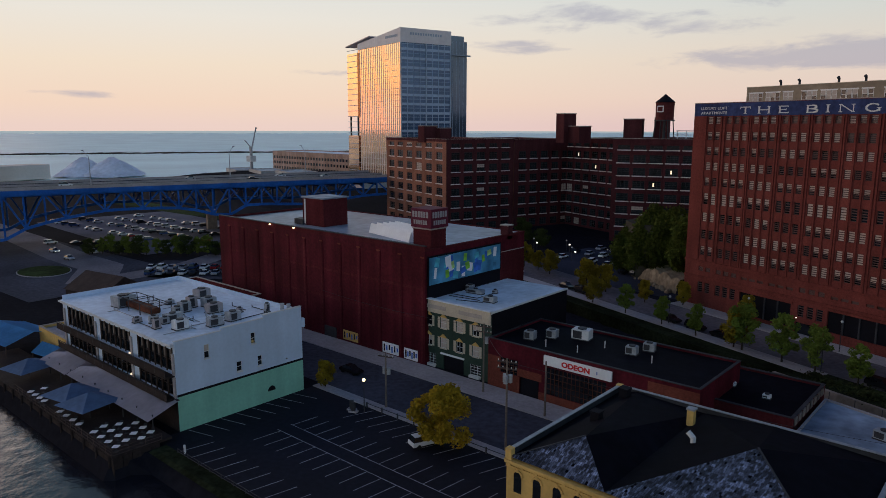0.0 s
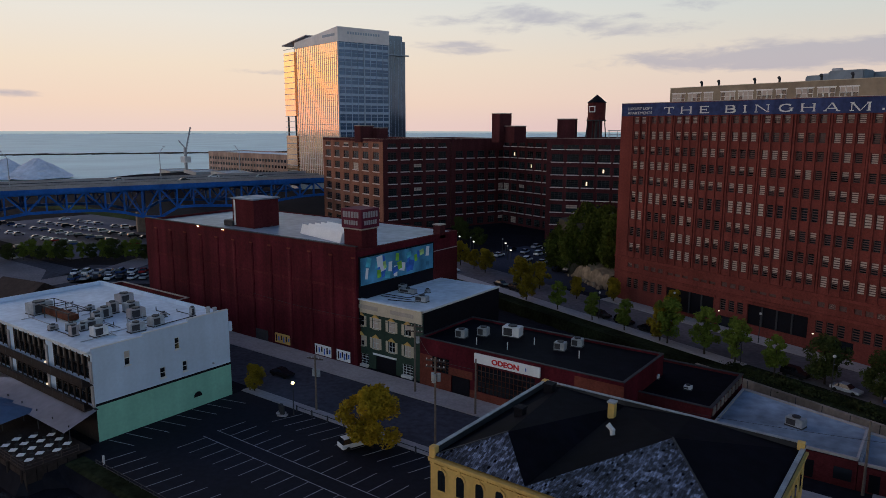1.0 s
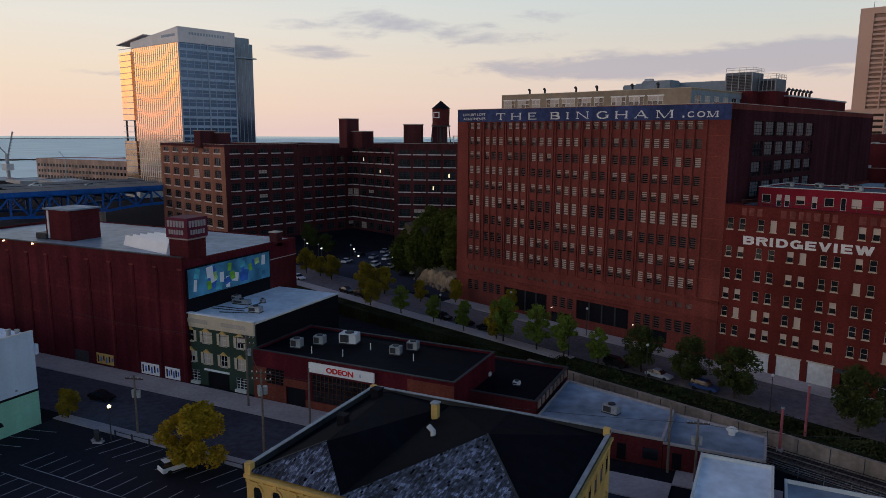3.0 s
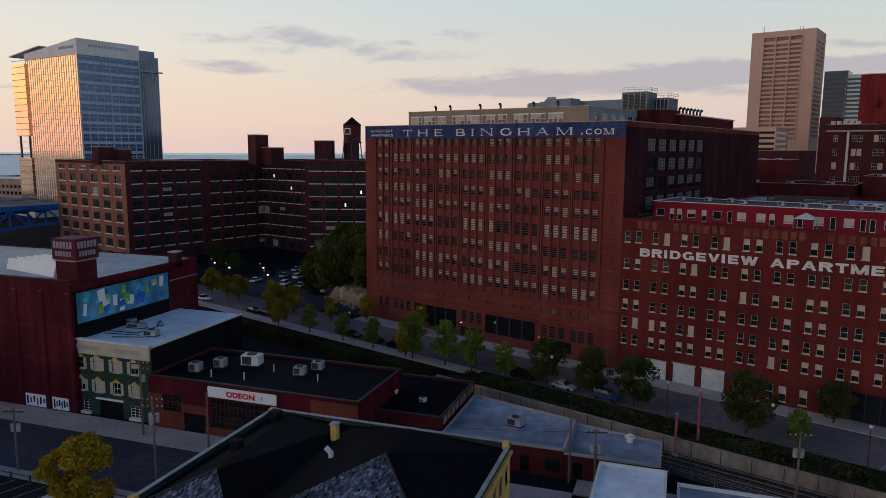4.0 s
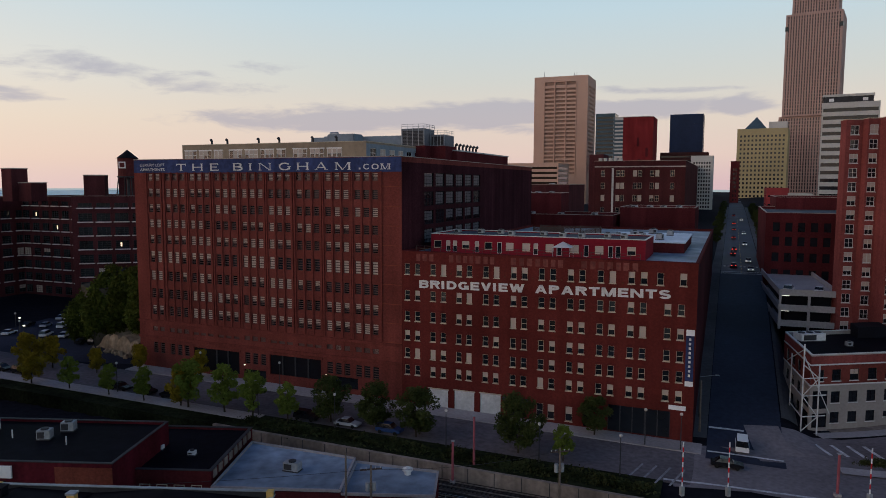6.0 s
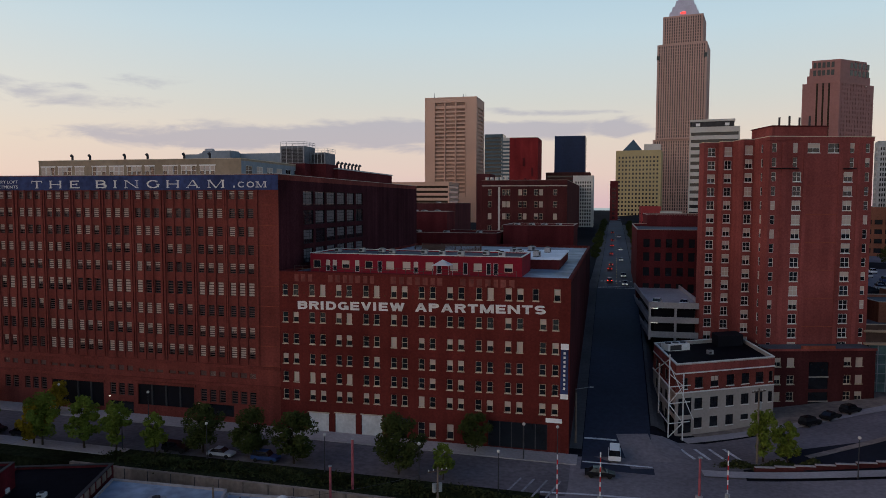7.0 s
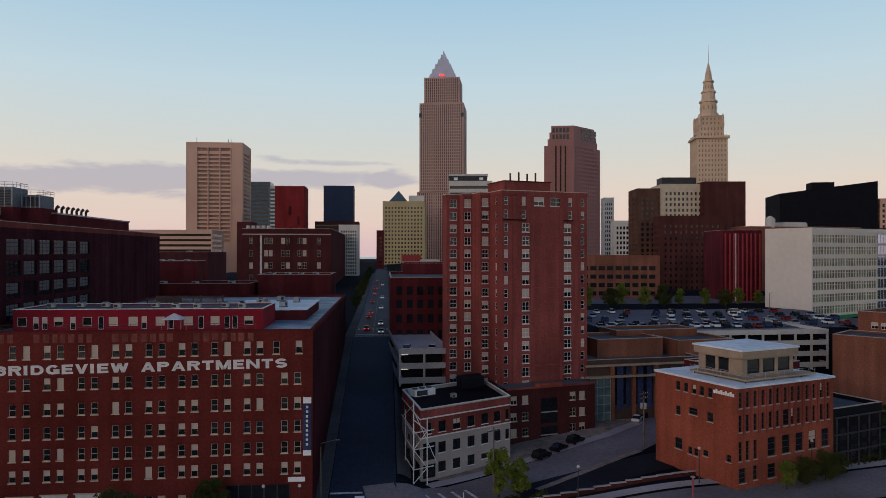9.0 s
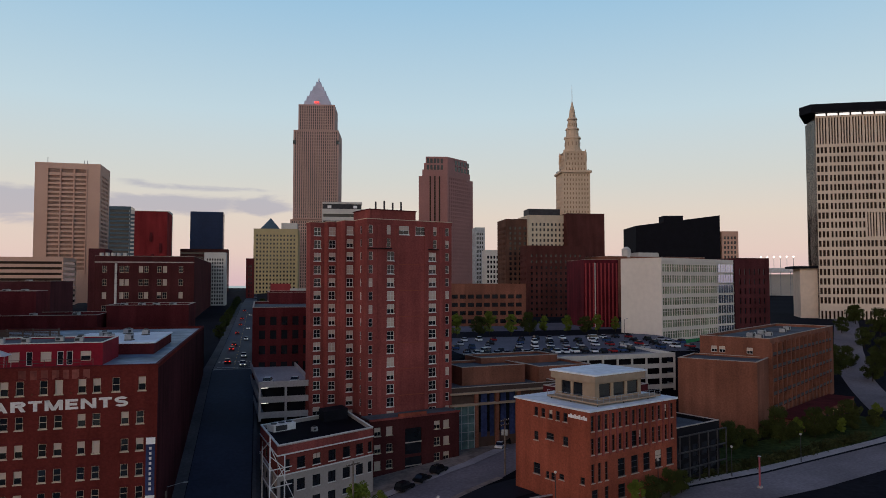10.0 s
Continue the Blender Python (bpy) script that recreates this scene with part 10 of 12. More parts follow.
def lake_shore():
    for x, y, r, hgt in ((-672.0, 268.0, 20.0, 15.5), (-655.0, 286.0, 23.0, 15.5)):
        s = thing("salt_pile", pose(x, y, 0), "large pale grey heap of salt by the shore", "heap", "salt heaps")
        bm = bmesh.new()
        n, m = 28, 10
        rnd = random.Random(int(r))
        rings = []
        for j in range(m + 1):
            k = j / m
            rings.append([bm.verts.new((r * (1.25 - k * 1.15) * math.cos(2 * math.pi * i / n) * (1 + 0.06 * rnd.uniform(-1, 1)), r * (1.25 - k * 1.15) * math.sin(2 * math.pi * i / n) * (1 + 0.06 * rnd.uniform(-1, 1)), -1 + (hgt + 1) * (k ** 0.9) + 0.4 * rnd.uniform(-1, 1))) for i in range(n)])
        for j in range(m):
            for i in range(n):
                bm.faces.new((rings[j][i], rings[j][(i + 1) % n], rings[j + 1][(i + 1) % n], rings[j + 1][i]))
        bm.faces.new(rings[-1])
        part("mound", bm, M["salt"], s)
    ws = thing("white_depot", pose(-640.0, 175.0, 1.0, 0, 0, 105), "long white depot shed by the shore", "shed")
    part("wall", boxed(-30, 0, -2, 60, 24, 10), M["panel_white"], ws)
    for k in range(8):
        part("marking", boxed(-6 - 3 * k, 24, 4, -4.2 - 3 * k, 24.1, 8), M["can_teal"], ws)
    sw, swf = simple("shore_warehouse", (-588.0, 415.0), -5, 144.0, 40.0, 0.0, 19.8, "brick_shore", "long pale brick warehouse near the shore", "warehouse", roof="roof_white",
                     holes={"front": [(2 + 4.6 * k, 5 + 4.6 * k, z, z + 2.4) for k in range(30) for z in (3, 8, 13)]})
    for k in range(5):
        simple("shore_shed", (-560.0 + 48 * k, 345.0 - 8 * k), -20, 40.0, 22.0, 0.0, 7.0 + 1.5 * (k % 3), "metal_grey", "low industrial shed near the shore", "shed", roof="roof_grey", parapet=0.3, group="shore sheds")
    cr = thing("harbour_crane", pose(-520.0, 345.0, 0), "pale harbour crane with a raised jib", "crane")
    bm = bmesh.new()
    beam(bm, (0, 0, -1), (0, 0, 26), 1.8, 1.8)
    part("mast", bm, M["metal_grey"], cr)
    bm = bmesh.new()
    beam(bm, (0, 0, 22), (4.4, 3.1, 43), 0.8, 0.8)
    part("jib", bm, M["metal_grey"], cr)
    part("cab", boxed(-3, -3, 14, 3, 3, 19, 0.2), M["metal_white"], cr)
    bm = bmesh.new()
    beam(bm, (0, 0, 26), (-4, -3, 32), 0.8, 0.8)
    part("counter_arm", bm, M["metal_grey"], cr)
    for k in range(9):
        t = k / 9
        bm = bmesh.new()
        beam(bm, (4.4 * t - 0.8, 3.1 * t, 22 + 21 * t), (4.4 * t + 1.2, 3.1 * t + 0.8, 23.5 + 21 * t), 0.3, 0.3)
        part("lattice", bm, M["metal_grey"], cr)


M["rust_red"] = stuff_mat("tank_rust_red", (0.10, 0.022, 0.022), 0.7, 0.3, 1.5, 0.3, 0.05)
# darker copy of the bridge blue, for floor beams in the deck's shade
M["bridge_shade"] = stuff_mat("bridge_blue_shaded", (0.012, 0.05, 0.16), 0.7, 0.3, 1.0, 0.1, 0.05)
M["salt"] = stuff_mat("salt", (0.70, 0.72, 0.80), 0.9, 0.15, 0.3, 0.04, 0.2)
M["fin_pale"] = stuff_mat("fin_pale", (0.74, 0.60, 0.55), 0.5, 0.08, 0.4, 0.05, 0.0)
M["glass_spandrel"] = stuff_mat("glass_spandrel", (0.36, 0.45, 0.58), 0.4, 0.1, 0.4, 0.05, 0.0, metal=0.2)
M["fin_blue"] = stuff_mat("fin_blue_grey", (0.36, 0.43, 0.52), 0.5, 0.08, 0.4, 0.05, 0.0)
M["glass_band"] = stuff_mat("glass_band", (0.26, 0.33, 0.42), 0.35, 0.1, 0.4, 0.05, 0.0, metal=0.3)
M["glass_wing"] = stuff_mat("glass_wing", (0.10, 0.15, 0.22), 0.08, 0.15, 0.4, 0.05, 0.0, metal=0.5)
brick_lofts()
glass_tower()
bridge()
lake_shore()

# ---- streets, car parks, tracks ----
M["scrub"] = stuff_mat("scrub", (0.020, 0.024, 0.012), 0.95, 0.6, 1.5, 0.15, 0.5, spec=0.02)
M["asphalt_river"] = stuff_mat("asphalt_river", (0.062, 0.063, 0.080), 0.8, 0.35, 1.0, 0.05, 0.2, spec=0.02)
def draped(name, pts, width, mat, label, category, off=0.1, kind="structure", parent=None, cross=4, step=2.5):
    """A strip of given width laid over the ground along pts."""
    line = []
    for (xa, ya), (xb, yb) in zip(pts, pts[1:]):
        n = max(1, int(math.dist((xa, ya), (xb, yb)) / step))
        line += [(xa + (xb - xa) * i / n, ya + (yb - ya) * i / n) for i in range(n)]
    line.append(pts[-1])
    verts, faces = [], []
    for i, (x, y) in enumerate(line):
        xa, ya = line[max(0, i - 1)]
        xb, yb = line[min(len(line) - 1, i + 1)]
        d = math.dist((xa, ya), (xb, yb))
        nx, ny = -(yb - ya) / d, (xb - xa) / d
        for j in range(cross + 1):
            k = (j / cross - 0.5) * width
            px, py = x + nx * k, y + ny * k
            verts.append((px, py, height(px, py) + off))
    c = cross + 1
    for i in range(len(line) - 1):
        for j in range(cross):
            faces.append((i * c + j + 1, i * c + j, (i + 1) * c + j, (i + 1) * c + j + 1))
    me = bpy.data.meshes.new(name)
    me.from_pydata(verts, [], faces)
    me.materials.append(M[mat])
    ob = new(name, me)
    if parent:
        ob.parent = parent
    return tagged(ob, label, category, kind=kind)


def st_xy(s, t):
    return (-2.0 + s * UX + t * VX, 139.4 + s * UY + t * VY)


def flat(name, x0, y0, x1, y1, z0, z1, mat, label, category, kind="structure"):
    return tagged(new(name, mesh_of(name, boxed(x0, y0, z0, x1, y1, z1), M[mat])), label, category, kind=kind)


# river road with kerbed pavements
flat("road_river", -230.0, 73.2, -40.0, 86.0, -0.4, 0.06, "asphalt_river", "worn grey asphalt river road", "road")
flat("pavement_river", -160.0, 86.0, -3.0, 91.55, -0.4, 0.2, "concrete", "concrete pavement along the river road", "pavement")
flat("pavement_lot", -92.0, 71.2, -40.0, 73.2, -0.4, 0.18, "concrete", "narrow concrete pavement by the car park", "pavement")
flat("road_shops", -40.0, 79.5, 26.0, 86.0, -0.4, 0.05, "asphalt", "asphalt lane behind the yellow hall", "road")
flat("pavement_shops", -3.0, 91.4, 12.0, 95.6, -0.4, 0.18, "concrete", "concrete pavement in front of the shops", "pavement")
lot = flat("car_park_surface", -91.9, 43.2, -40.0, 71.2, -0.4, 0.05, "asphalt_lot", "dark asphalt car park with white stall lines", "car park")


def stall_lines():
    def line(x0, y0, x1, y1, w=0.12):
        bm = bmesh.new()
        beam(bm, (x0, y0, 0.055), (x1, y1, 0.055), w, 0.02)
        part("stall_line", bm, M["line_white"], lot)

    line(-82.0, 59.2, -44.0, 59.2)
    line(-82.0, 56.8, -44.0, 56.8)
    for k in range(15):
        x = -81.6 + 2.65 * k
        line(x, 59.2, x + 0.4, 63.6)
        line(x, 52.4, x + 0.4, 56.8)
    for k in range(13):
        x = -78.0 + 2.65 * k
        line(x, 66.0, x + 1.6, 70.8)
    for k in range(8):
        y = 48.0 + 2.7 * k
        line(-91.6, y, -87.0, y + 1.2)
    for k in range(12):
        x = -86.0 + 2.7 * k
        line(x, 43.8, x + 0.8, 48.4)


stall_lines()

# bench street carried by the retaining wall
GRID = pose(-2.0, 139.4, 0.0, 0, 0, G)


def bench_z(s):
    return 2.3 - 0.008 * s


def bench(name, s0, s1, t0, t1, top, mat, label, category, thick=2.6):
    bm = bmesh.new()
    za, zb = bench_z(s0) + top, bench_z(s1) + top
    v = [bm.verts.new(p) for p in ((s0, t0, za - thick), (s1, t0, zb - thick), (s1, t1, zb - thick), (s0, t1, za - thick), (s0, t0, za), (s1, t0, zb), (s1, t1, zb), (s0, t1, za))]
    for i in ((3, 2, 1, 0), (4, 5, 6, 7), (0, 1, 5, 4), (1, 2, 6, 5), (2, 3, 7, 6), (3, 0, 4, 7)):
        bm.faces.new([v[k] for k in i])
    ob = new(name, mesh_of(name, bm, M[mat]))
    ob.matrix_basis = GRID
    return tagged(ob, label, category, kind="structure")


bench("road_bench", -190.0, 58.0, -17.2, -4.6, -0.15, "asphalt_bench", "grey asphalt street in front of the warehouses", "road")
bench("pavement_bench", -66.0, 54.6, -4.6, 0.0, 0.0, "concrete", "pale concrete pavement along the brick fronts", "pavement")
bench("pavement_trees", -150.0, -19.0, -20.6, -17.2, 0.0, "concrete", "concrete pavement with street trees", "pavement")
bench("planted_strip", -150.0, 50.0, -24.6, -20.6, -0.12, "scrub", "dark planted strip between street and wall", "ground")
bench("planted_verge", -19.0, 50.0, -20.6, -17.2, -0.1, "scrub", "dark planted strip between street and wall", "ground")
wall = bench("retaining_wall", -24.0, 50.5, -25.2, -24.6, 0.15, "concrete_wall", "stained concrete retaining wall above the tracks", "wall", 4.0)
for k in range(18):
    s = -22.0 + 4.1 * k
    bm = boxed(s - 0.05, -25.26, bench_z(s) - 2.8, s + 0.05, -25.18, bench_z(s) + 0.1)
    part("joint", bm, M["metal_dark"], wall)
# hatched bay and crossing marks on the bench street
for k in range(4):
    bm = bmesh.new()
    beam(bm, (45.0 + 2.0 * k, -18.6, bench_z(48) - 0.12), (46.6 + 2.0 * k, -12.0, bench_z(48) - 0.12), 0.3, 0.04)
    ob = new("road_mark", mesh_of("road_mark", bm, M["line_white"]))
    ob.matrix_basis = GRID
    tagged(ob, "white painted road marking at the crossing", "road marking", kind="structure")


def tracks():
    b = thing("railway", GRID.copy(), "double railway track on dark ballast below the wall", "railway")
    bm = bmesh.new()
    slab(bm, [(-30, -32.0), (62, -32.0), (62, -25.2), (-30, -25.2)], -0.4, 0.12)
    part("ballast", bm, M["ballast"], b)
    ties = bmesh.new()
    for c in (-26.9, -30.1):
        for k in range(140):
            x = -29 + 0.65 * k
            box(ties, x - 0.12, c - 1.25, 0.1, x + 0.12, c + 1.25, 0.25)
        for o in (-0.72, 0.72):
            part("rail", boxed(-30, c + o - 0.04, 0.25, 62, c + o + 0.04, 0.40), M["rail_steel"], b)
    tagged(part("sleeper_rest", ties, M["wood_dark"], b), kind="stuff")
    return b


M["ballast"] = stuff_mat("ballast", (0.085, 0.068, 0.058), 0.95, 0.4, 3.0, 0.2, 0.5)
M["rail_steel"] = stuff_mat("rail_steel", (0.42, 0.36, 0.33), 0.4, 0.15, 2.0, 0.2, 0.0, metal=0.7)
tracks()
# hill street and the crossing
hill = [st_xy(61.0, t) for t in (-6, 0, 20, 40, 60, 80, 95, 130, 200, 300, 450, 700, 1100)]
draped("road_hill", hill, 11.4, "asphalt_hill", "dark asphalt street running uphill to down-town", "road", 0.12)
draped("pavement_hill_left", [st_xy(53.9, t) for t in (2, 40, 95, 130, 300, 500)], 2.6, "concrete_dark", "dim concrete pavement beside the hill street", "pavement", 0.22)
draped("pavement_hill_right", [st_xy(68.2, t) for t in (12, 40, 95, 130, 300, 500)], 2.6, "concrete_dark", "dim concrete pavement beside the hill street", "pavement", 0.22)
draped("road_crossing", [st_xy(50.0, -10), st_xy(61.0, -8), st_xy(80.0, -9)], 17.0, "asphalt_street", "asphalt street crossing", "road", 0.10)
draped("road_side", [st_xy(62.0, 2), st_xy(78.0, 5), st_xy(95.0, 14.5), st_xy(112.0, 26), st_xy(130.0, 44), st_xy(150, 60)], 12.4, "asphalt_street", "asphalt side street climbing past the apartments", "road", 0.14)
draped("pavement_side", [st_xy(72.5, 11.2), st_xy(92.0, 21.5), st_xy(112.0, 33.0), st_xy(124, 44)], 2.6, "concrete", "concrete pavement in front of the corner office", "pavement", 0.26)
draped("pavement_front", [st_xy(73.0, 17.2), st_xy(89.4, 27.0), st_xy(109.2, 38.4), st_xy(121.0, 48.8)], 10.0, "concrete_wall", "worn concrete forecourt before the apartment tower", "pavement", 0.2)
draped("pavement_corner", [st_xy(91.2, 5.4), st_xy(103.0, 12.6), st_xy(115.0, 20.6)], 1.5, "concrete_wall", "narrow concrete pavement along the corner car park", "pavement", 0.27)
draped("road_lower", [st_xy(72.0, -12), st_xy(100.0, -9.5), st_xy(130.0, -5), st_xy(170.0, 4), st_xy(220.0, 20), st_xy(300.0, 52), st_xy(420, 100)], 12.0, "asphalt_street", "wide asphalt road below the brick office", "road", 0.13)
draped("pavement_lower", [st_xy(74.0, -3.6), st_xy(100.0, -1.6), st_xy(130.0, 3.0), st_xy(168.0, 11.5), st_xy(216.0, 27.0), st_xy(300.0, 60)], 2.6, "concrete", "pale concrete pavement beside the wide road", "pavement", 0.28)
draped("car_park_corner", [st_xy(88.0, 3.6), st_xy(104.0, 9.0), st_xy(120.0, 15.5)], 9.0, "asphalt_lot", "small dark asphalt corner car park", "car park", 0.16)
for k in range(4):
    draped("road_mark", [st_xy(73.5 + 2.4 * k, 2.4 + 0.4 * k), st_xy(71.6 + 2.4 * k, 6.8 + 0.6 * k)], 0.6, "line_fresh", "white painted crossing stripe", "road marking", 0.22, cross=1)
for a, c in (((55.5, -3.0), (66.5, -3.0)), ((55.4, 5.8), (60.9, 5.8)), ((55.5, 96.0), (66.5, 96.0)), ((55.5, 100.0), (66.5, 100.0)), ((50.0, -16.5), (78.0, -15.0))):
    draped("road_mark", [st_xy(*a), st_xy(*c)], 0.55, "line_fresh", "white painted stop line", "road marking", 0.22, cross=1)
for k in range(30):
    draped("road_mark", [st_xy(61.0, 98 + 9 * k), st_xy(61.0, 101.5 + 9 * k)], 0.14, "paint_yellow", "faded yellow centre line", "road marking", 0.18, cross=1)
# brick wall under the corner car park
def low_wall(name, pts, h, thick, mat, label, sink=1.2):
    b = thing(name, pose(0, 0, 0), label, "wall")
    for (xa, ya), (xb, yb) in zip(pts, pts[1:]):
        n = max(1, int(math.dist((xa, ya), (xb, yb)) / 3))
        for i in range(n):
            p = (xa + (xb - xa) * i / n, ya + (yb - ya) * i / n)
            q = (xa + (xb - xa) * (i + 1) / n, ya + (yb - ya) * (i + 1) / n)
            z = (height(*p) + height(*q)) / 2
            bm = bmesh.new()
            beam(bm, (*p, z + (h - sink) / 2), (*q, z + (h - sink) / 2), thick, h + sink)
            part("wall_length", bm, M[mat], b)
            bm = bmesh.new()
            beam(bm, (*p, z + h + 0.07), (*q, z + h + 0.07), thick + 0.12, 0.14)
            part("coping", bm, M["concrete"], b)
    return b


low_wall("brick_garden_wall", [st_xy(82.0, -1.0), st_xy(100.0, 1.6), st_xy(121.0, 6.0)], 0.7, 0.4, "brick_soot", "low brick wall with concrete coping round the car park")
# left-hand streets and the big car park beyond the bridge
draped("road_left", [(-203, 80), (-224, 92), (-250, 92), (-300, 96), (-420, 100)], 13.0, "asphalt_street", "asphalt road under the bridge", "road", 0.12)
draped("road_square", [(-300, 79), (-192, 83)], 46.0, "asphalt_river", "wide worn asphalt round the island", "road", 0.10, cross=10)
draped("lawn_far", [(-420, 182), (-300, 186)], 16.0, "grass", "grass strip beyond the bridge car park", "ground", 0.15)
draped("road_left_link", [(-214, 128), (-205, 110), (-203, 80)], 10.0, "asphalt_street", "asphalt link road with kerbs", "road", 0.14)
draped("car_park_far", [(-232, 142), (-350, 148)], 62.0, "asphalt_pale", "large pale asphalt car park beyond the bridge", "car park", 0.08, cross=8)
draped("car_park_mid", [(-212, 100), (-186, 118)], 26.0, "asphalt_river", "asphalt car park beside the warehouse", "car park", 0.10, cross=6)
draped("car_park_lofts", [st_xy(-128.0, 8.0), st_xy(-70.0, 22.0)], 44.0, "asphalt", "asphalt car park in front of the lofts", "car park", 0.10, cross=6)
draped("car_park_plateau", [st_xy(128.0, 118.0), st_xy(260.0, 118.0)], 62.0, "asphalt_pale", "plateau car park full of parked cars", "car park", 0.12, cross=10)
draped("car_park_plateau_rear", [st_xy(150.0, 195.0), st_xy(290.0, 195.0)], 40.0, "asphalt_pale", "rear plateau car park", "car park", 0.12, cross=8)
rb = thing("roundabout_island", pose(-229.0, 77.0, 0.0), "oval grass roundabout island with kerb", "roundabout")
for r0, h0, mat in ((9.5, 0.28, "concrete"), (9.1, 0.42, "grass")):
    bm = bmesh.new()
    slab(bm, [(r0 * math.cos(2 * math.pi * k / 32), 0.75 * r0 * math.sin(2 * math.pi * k / 32)) for k in range(32)], -0.5, h0)
    part("kerb" if mat == "concrete" else "lawn", bm, M[mat], rb)
# river bank strip, kerb and fence at the car park edge
draped("road_bend", [(256, 111), (276, 124), (300, 141), (340, 164), (420, 204), (500, 246)], 11.0, "asphalt_street", "asphalt road bending past the lofts", "road", 0.16)
for k in range(9):
    cx, cy = st_xy(56.2 + 1.15 * k, 115.0)
    mk = thing("crossing_stripe", pose(cx, cy, height(cx, cy) + 0.16, 0, 0, G), "worn white pedestrian crossing stripe", "road marking", "crossing stripes")
    part("paint", boxed(-0.3, -1.6, 0, 0.3, 1.6, 0.03), M["line_white"], mk)
draped("bank_grass", [(-89.0, 42.0), (-40.0, 42.0)], 2.6, "scrub", "dark rough scrub strip on the river bank", "ground", 0.25)
draped("verge_right", [st_xy(150.0, 16.0), st_xy(190.0, 27.0), st_xy(240.0, 48.0)], 16.0, "grass", "rough dark grass slope beside the road", "ground", 0.2)

# ---- trees, the overgrown bluff, cars, poles ----
def leaf_crown(rnd, r, h, n, clumps, size=0.34):
    """Many small leaves gathered in uneven clumps."""
    verts, faces = [], []
    centres = []
    for _ in range(clumps):
        a, k = rnd.uniform(0, 2 * math.pi), rnd.random() ** 0.55
        z = rnd.uniform(-0.5, 0.5)
        w = math.sqrt(max(0.05, 1 - (z * 1.75) ** 2)) * (1.0 - 0.45 * max(0.0, z))
        centres.append((r * k * w * math.cos(a), r * k * w * math.sin(a), h * z, rnd.uniform(0.16, 0.36) * r))
    for i in range(n):
        cx, cy, cz, cr = centres[i % clumps]
        d = Vector((rnd.gauss(0, 1), rnd.gauss(0, 1), rnd.gauss(0, 0.85))).normalized() * cr * (rnd.random() ** 0.4)
        p = Vector((cx, cy, cz)) + d
        u = Vector((rnd.gauss(0, 1), rnd.gauss(0, 1), rnd.gauss(0, 0.6))).normalized()
        v = u.cross(Vector((rnd.gauss(0, 1), rnd.gauss(0, 1), rnd.gauss(0, 1)))).normalized()
        s = size * rnd.uniform(0.6, 1.25)
        b = len(verts)
        verts += [p - u * s, p + v * s * 0.6, p + u * s, p - v * s * 0.6]
        faces.append((b, b + 1, b + 2, b + 3))
    me = bpy.data.meshes.new("crown")
    me.from_pydata([tuple(v) for v in verts], [], faces)
    return me


def tree_proto(seed, h, r, trunk_h, mat, n=2200, label="", size=0.21):
    rnd = random.Random(seed)
    t = thing("tree", pose(0, 0, -50), label, "tree", "street trees")
    bm = bmesh.new()
    x, y = rnd.uniform(-0.15, 0.15), rnd.uniform(-0.15, 0.15)
    tube(bm, (0, 0, -0.3), (x, y, trunk_h), 0.17, 0.12, 8)
    tube(bm, (x, y, trunk_h), (x * 2, y * 2, h * 0.8), 0.12, 0.04, 7)
    part("trunk", bm, M["bark"], t)
    for k in range(3):
        a = 2 * math.pi * k / 3 + rnd.uniform(-0.4, 0.4)
        z0_ = trunk_h * rnd.uniform(0.85, 1.3)
        bm = bmesh.new()
        tube(bm, (x, y, z0_), (r * 0.7 * math.cos(a), r * 0.7 * math.sin(a), z0_ + (h - z0_) * rnd.uniform(0.3, 0.65)), 0.07, 0.02, 6)
        part("limb", bm, M["bark"], t)
    me = leaf_crown(rnd, r, h - trunk_h * 0.8, int(n * 2.2), 44, size)
    me.materials.append(M[mat])
    part("crown", me, None, t, m=Matrix.Translation((0, 0, (h + trunk_h * 0.8) / 2)))
    return t


M["leaf_olive"] = stuff_mat("leaf_olive", (0.23, 0.165, 0.016), 0.7, 0.35, 2.0, 0.3, 0.0, spec=0.02)
PROTO = {
    "green": [tree_proto(1, 8.0, 2.5, 2.2, "leaf_green", label="leafy green street tree in the pavement"), tree_proto(2, 7.2, 2.2, 2.0, "leaf_green", label="leafy green street tree in the pavement")],
    "round": [tree_proto(3, 8.2, 3.6, 2.2, "leaf_dark", 3400, "broad dark green street tree"), tree_proto(4, 6.8, 3.0, 1.9, "leaf_dark", 2600, "broad dark green street tree")],
    "yellow": [tree_proto(5, 7.2, 3.9, 1.6, "leaf_yellow", 6500, "golden yellow autumn tree"), tree_proto(6, 6.8, 2.6, 1.8, "leaf_olive", 2600, "small yellow-green autumn street tree")],
}
USED = set()


def plant(kind, i, x, y, z=None, s=1.0, yaw=0):
    src = PROTO[kind][i % len(PROTO[kind])]
    z = height(x, y) if z is None else z
    m = pose(x, y, z, 0, 0, yaw) @ Matrix.Scale(s, 4)
    if src not in USED:
        USED.add(src)
        src.matrix_basis = m
        return src
    c = copy_thing(src, pose(0, 0, 0))
    c.matrix_basis = m
    return c


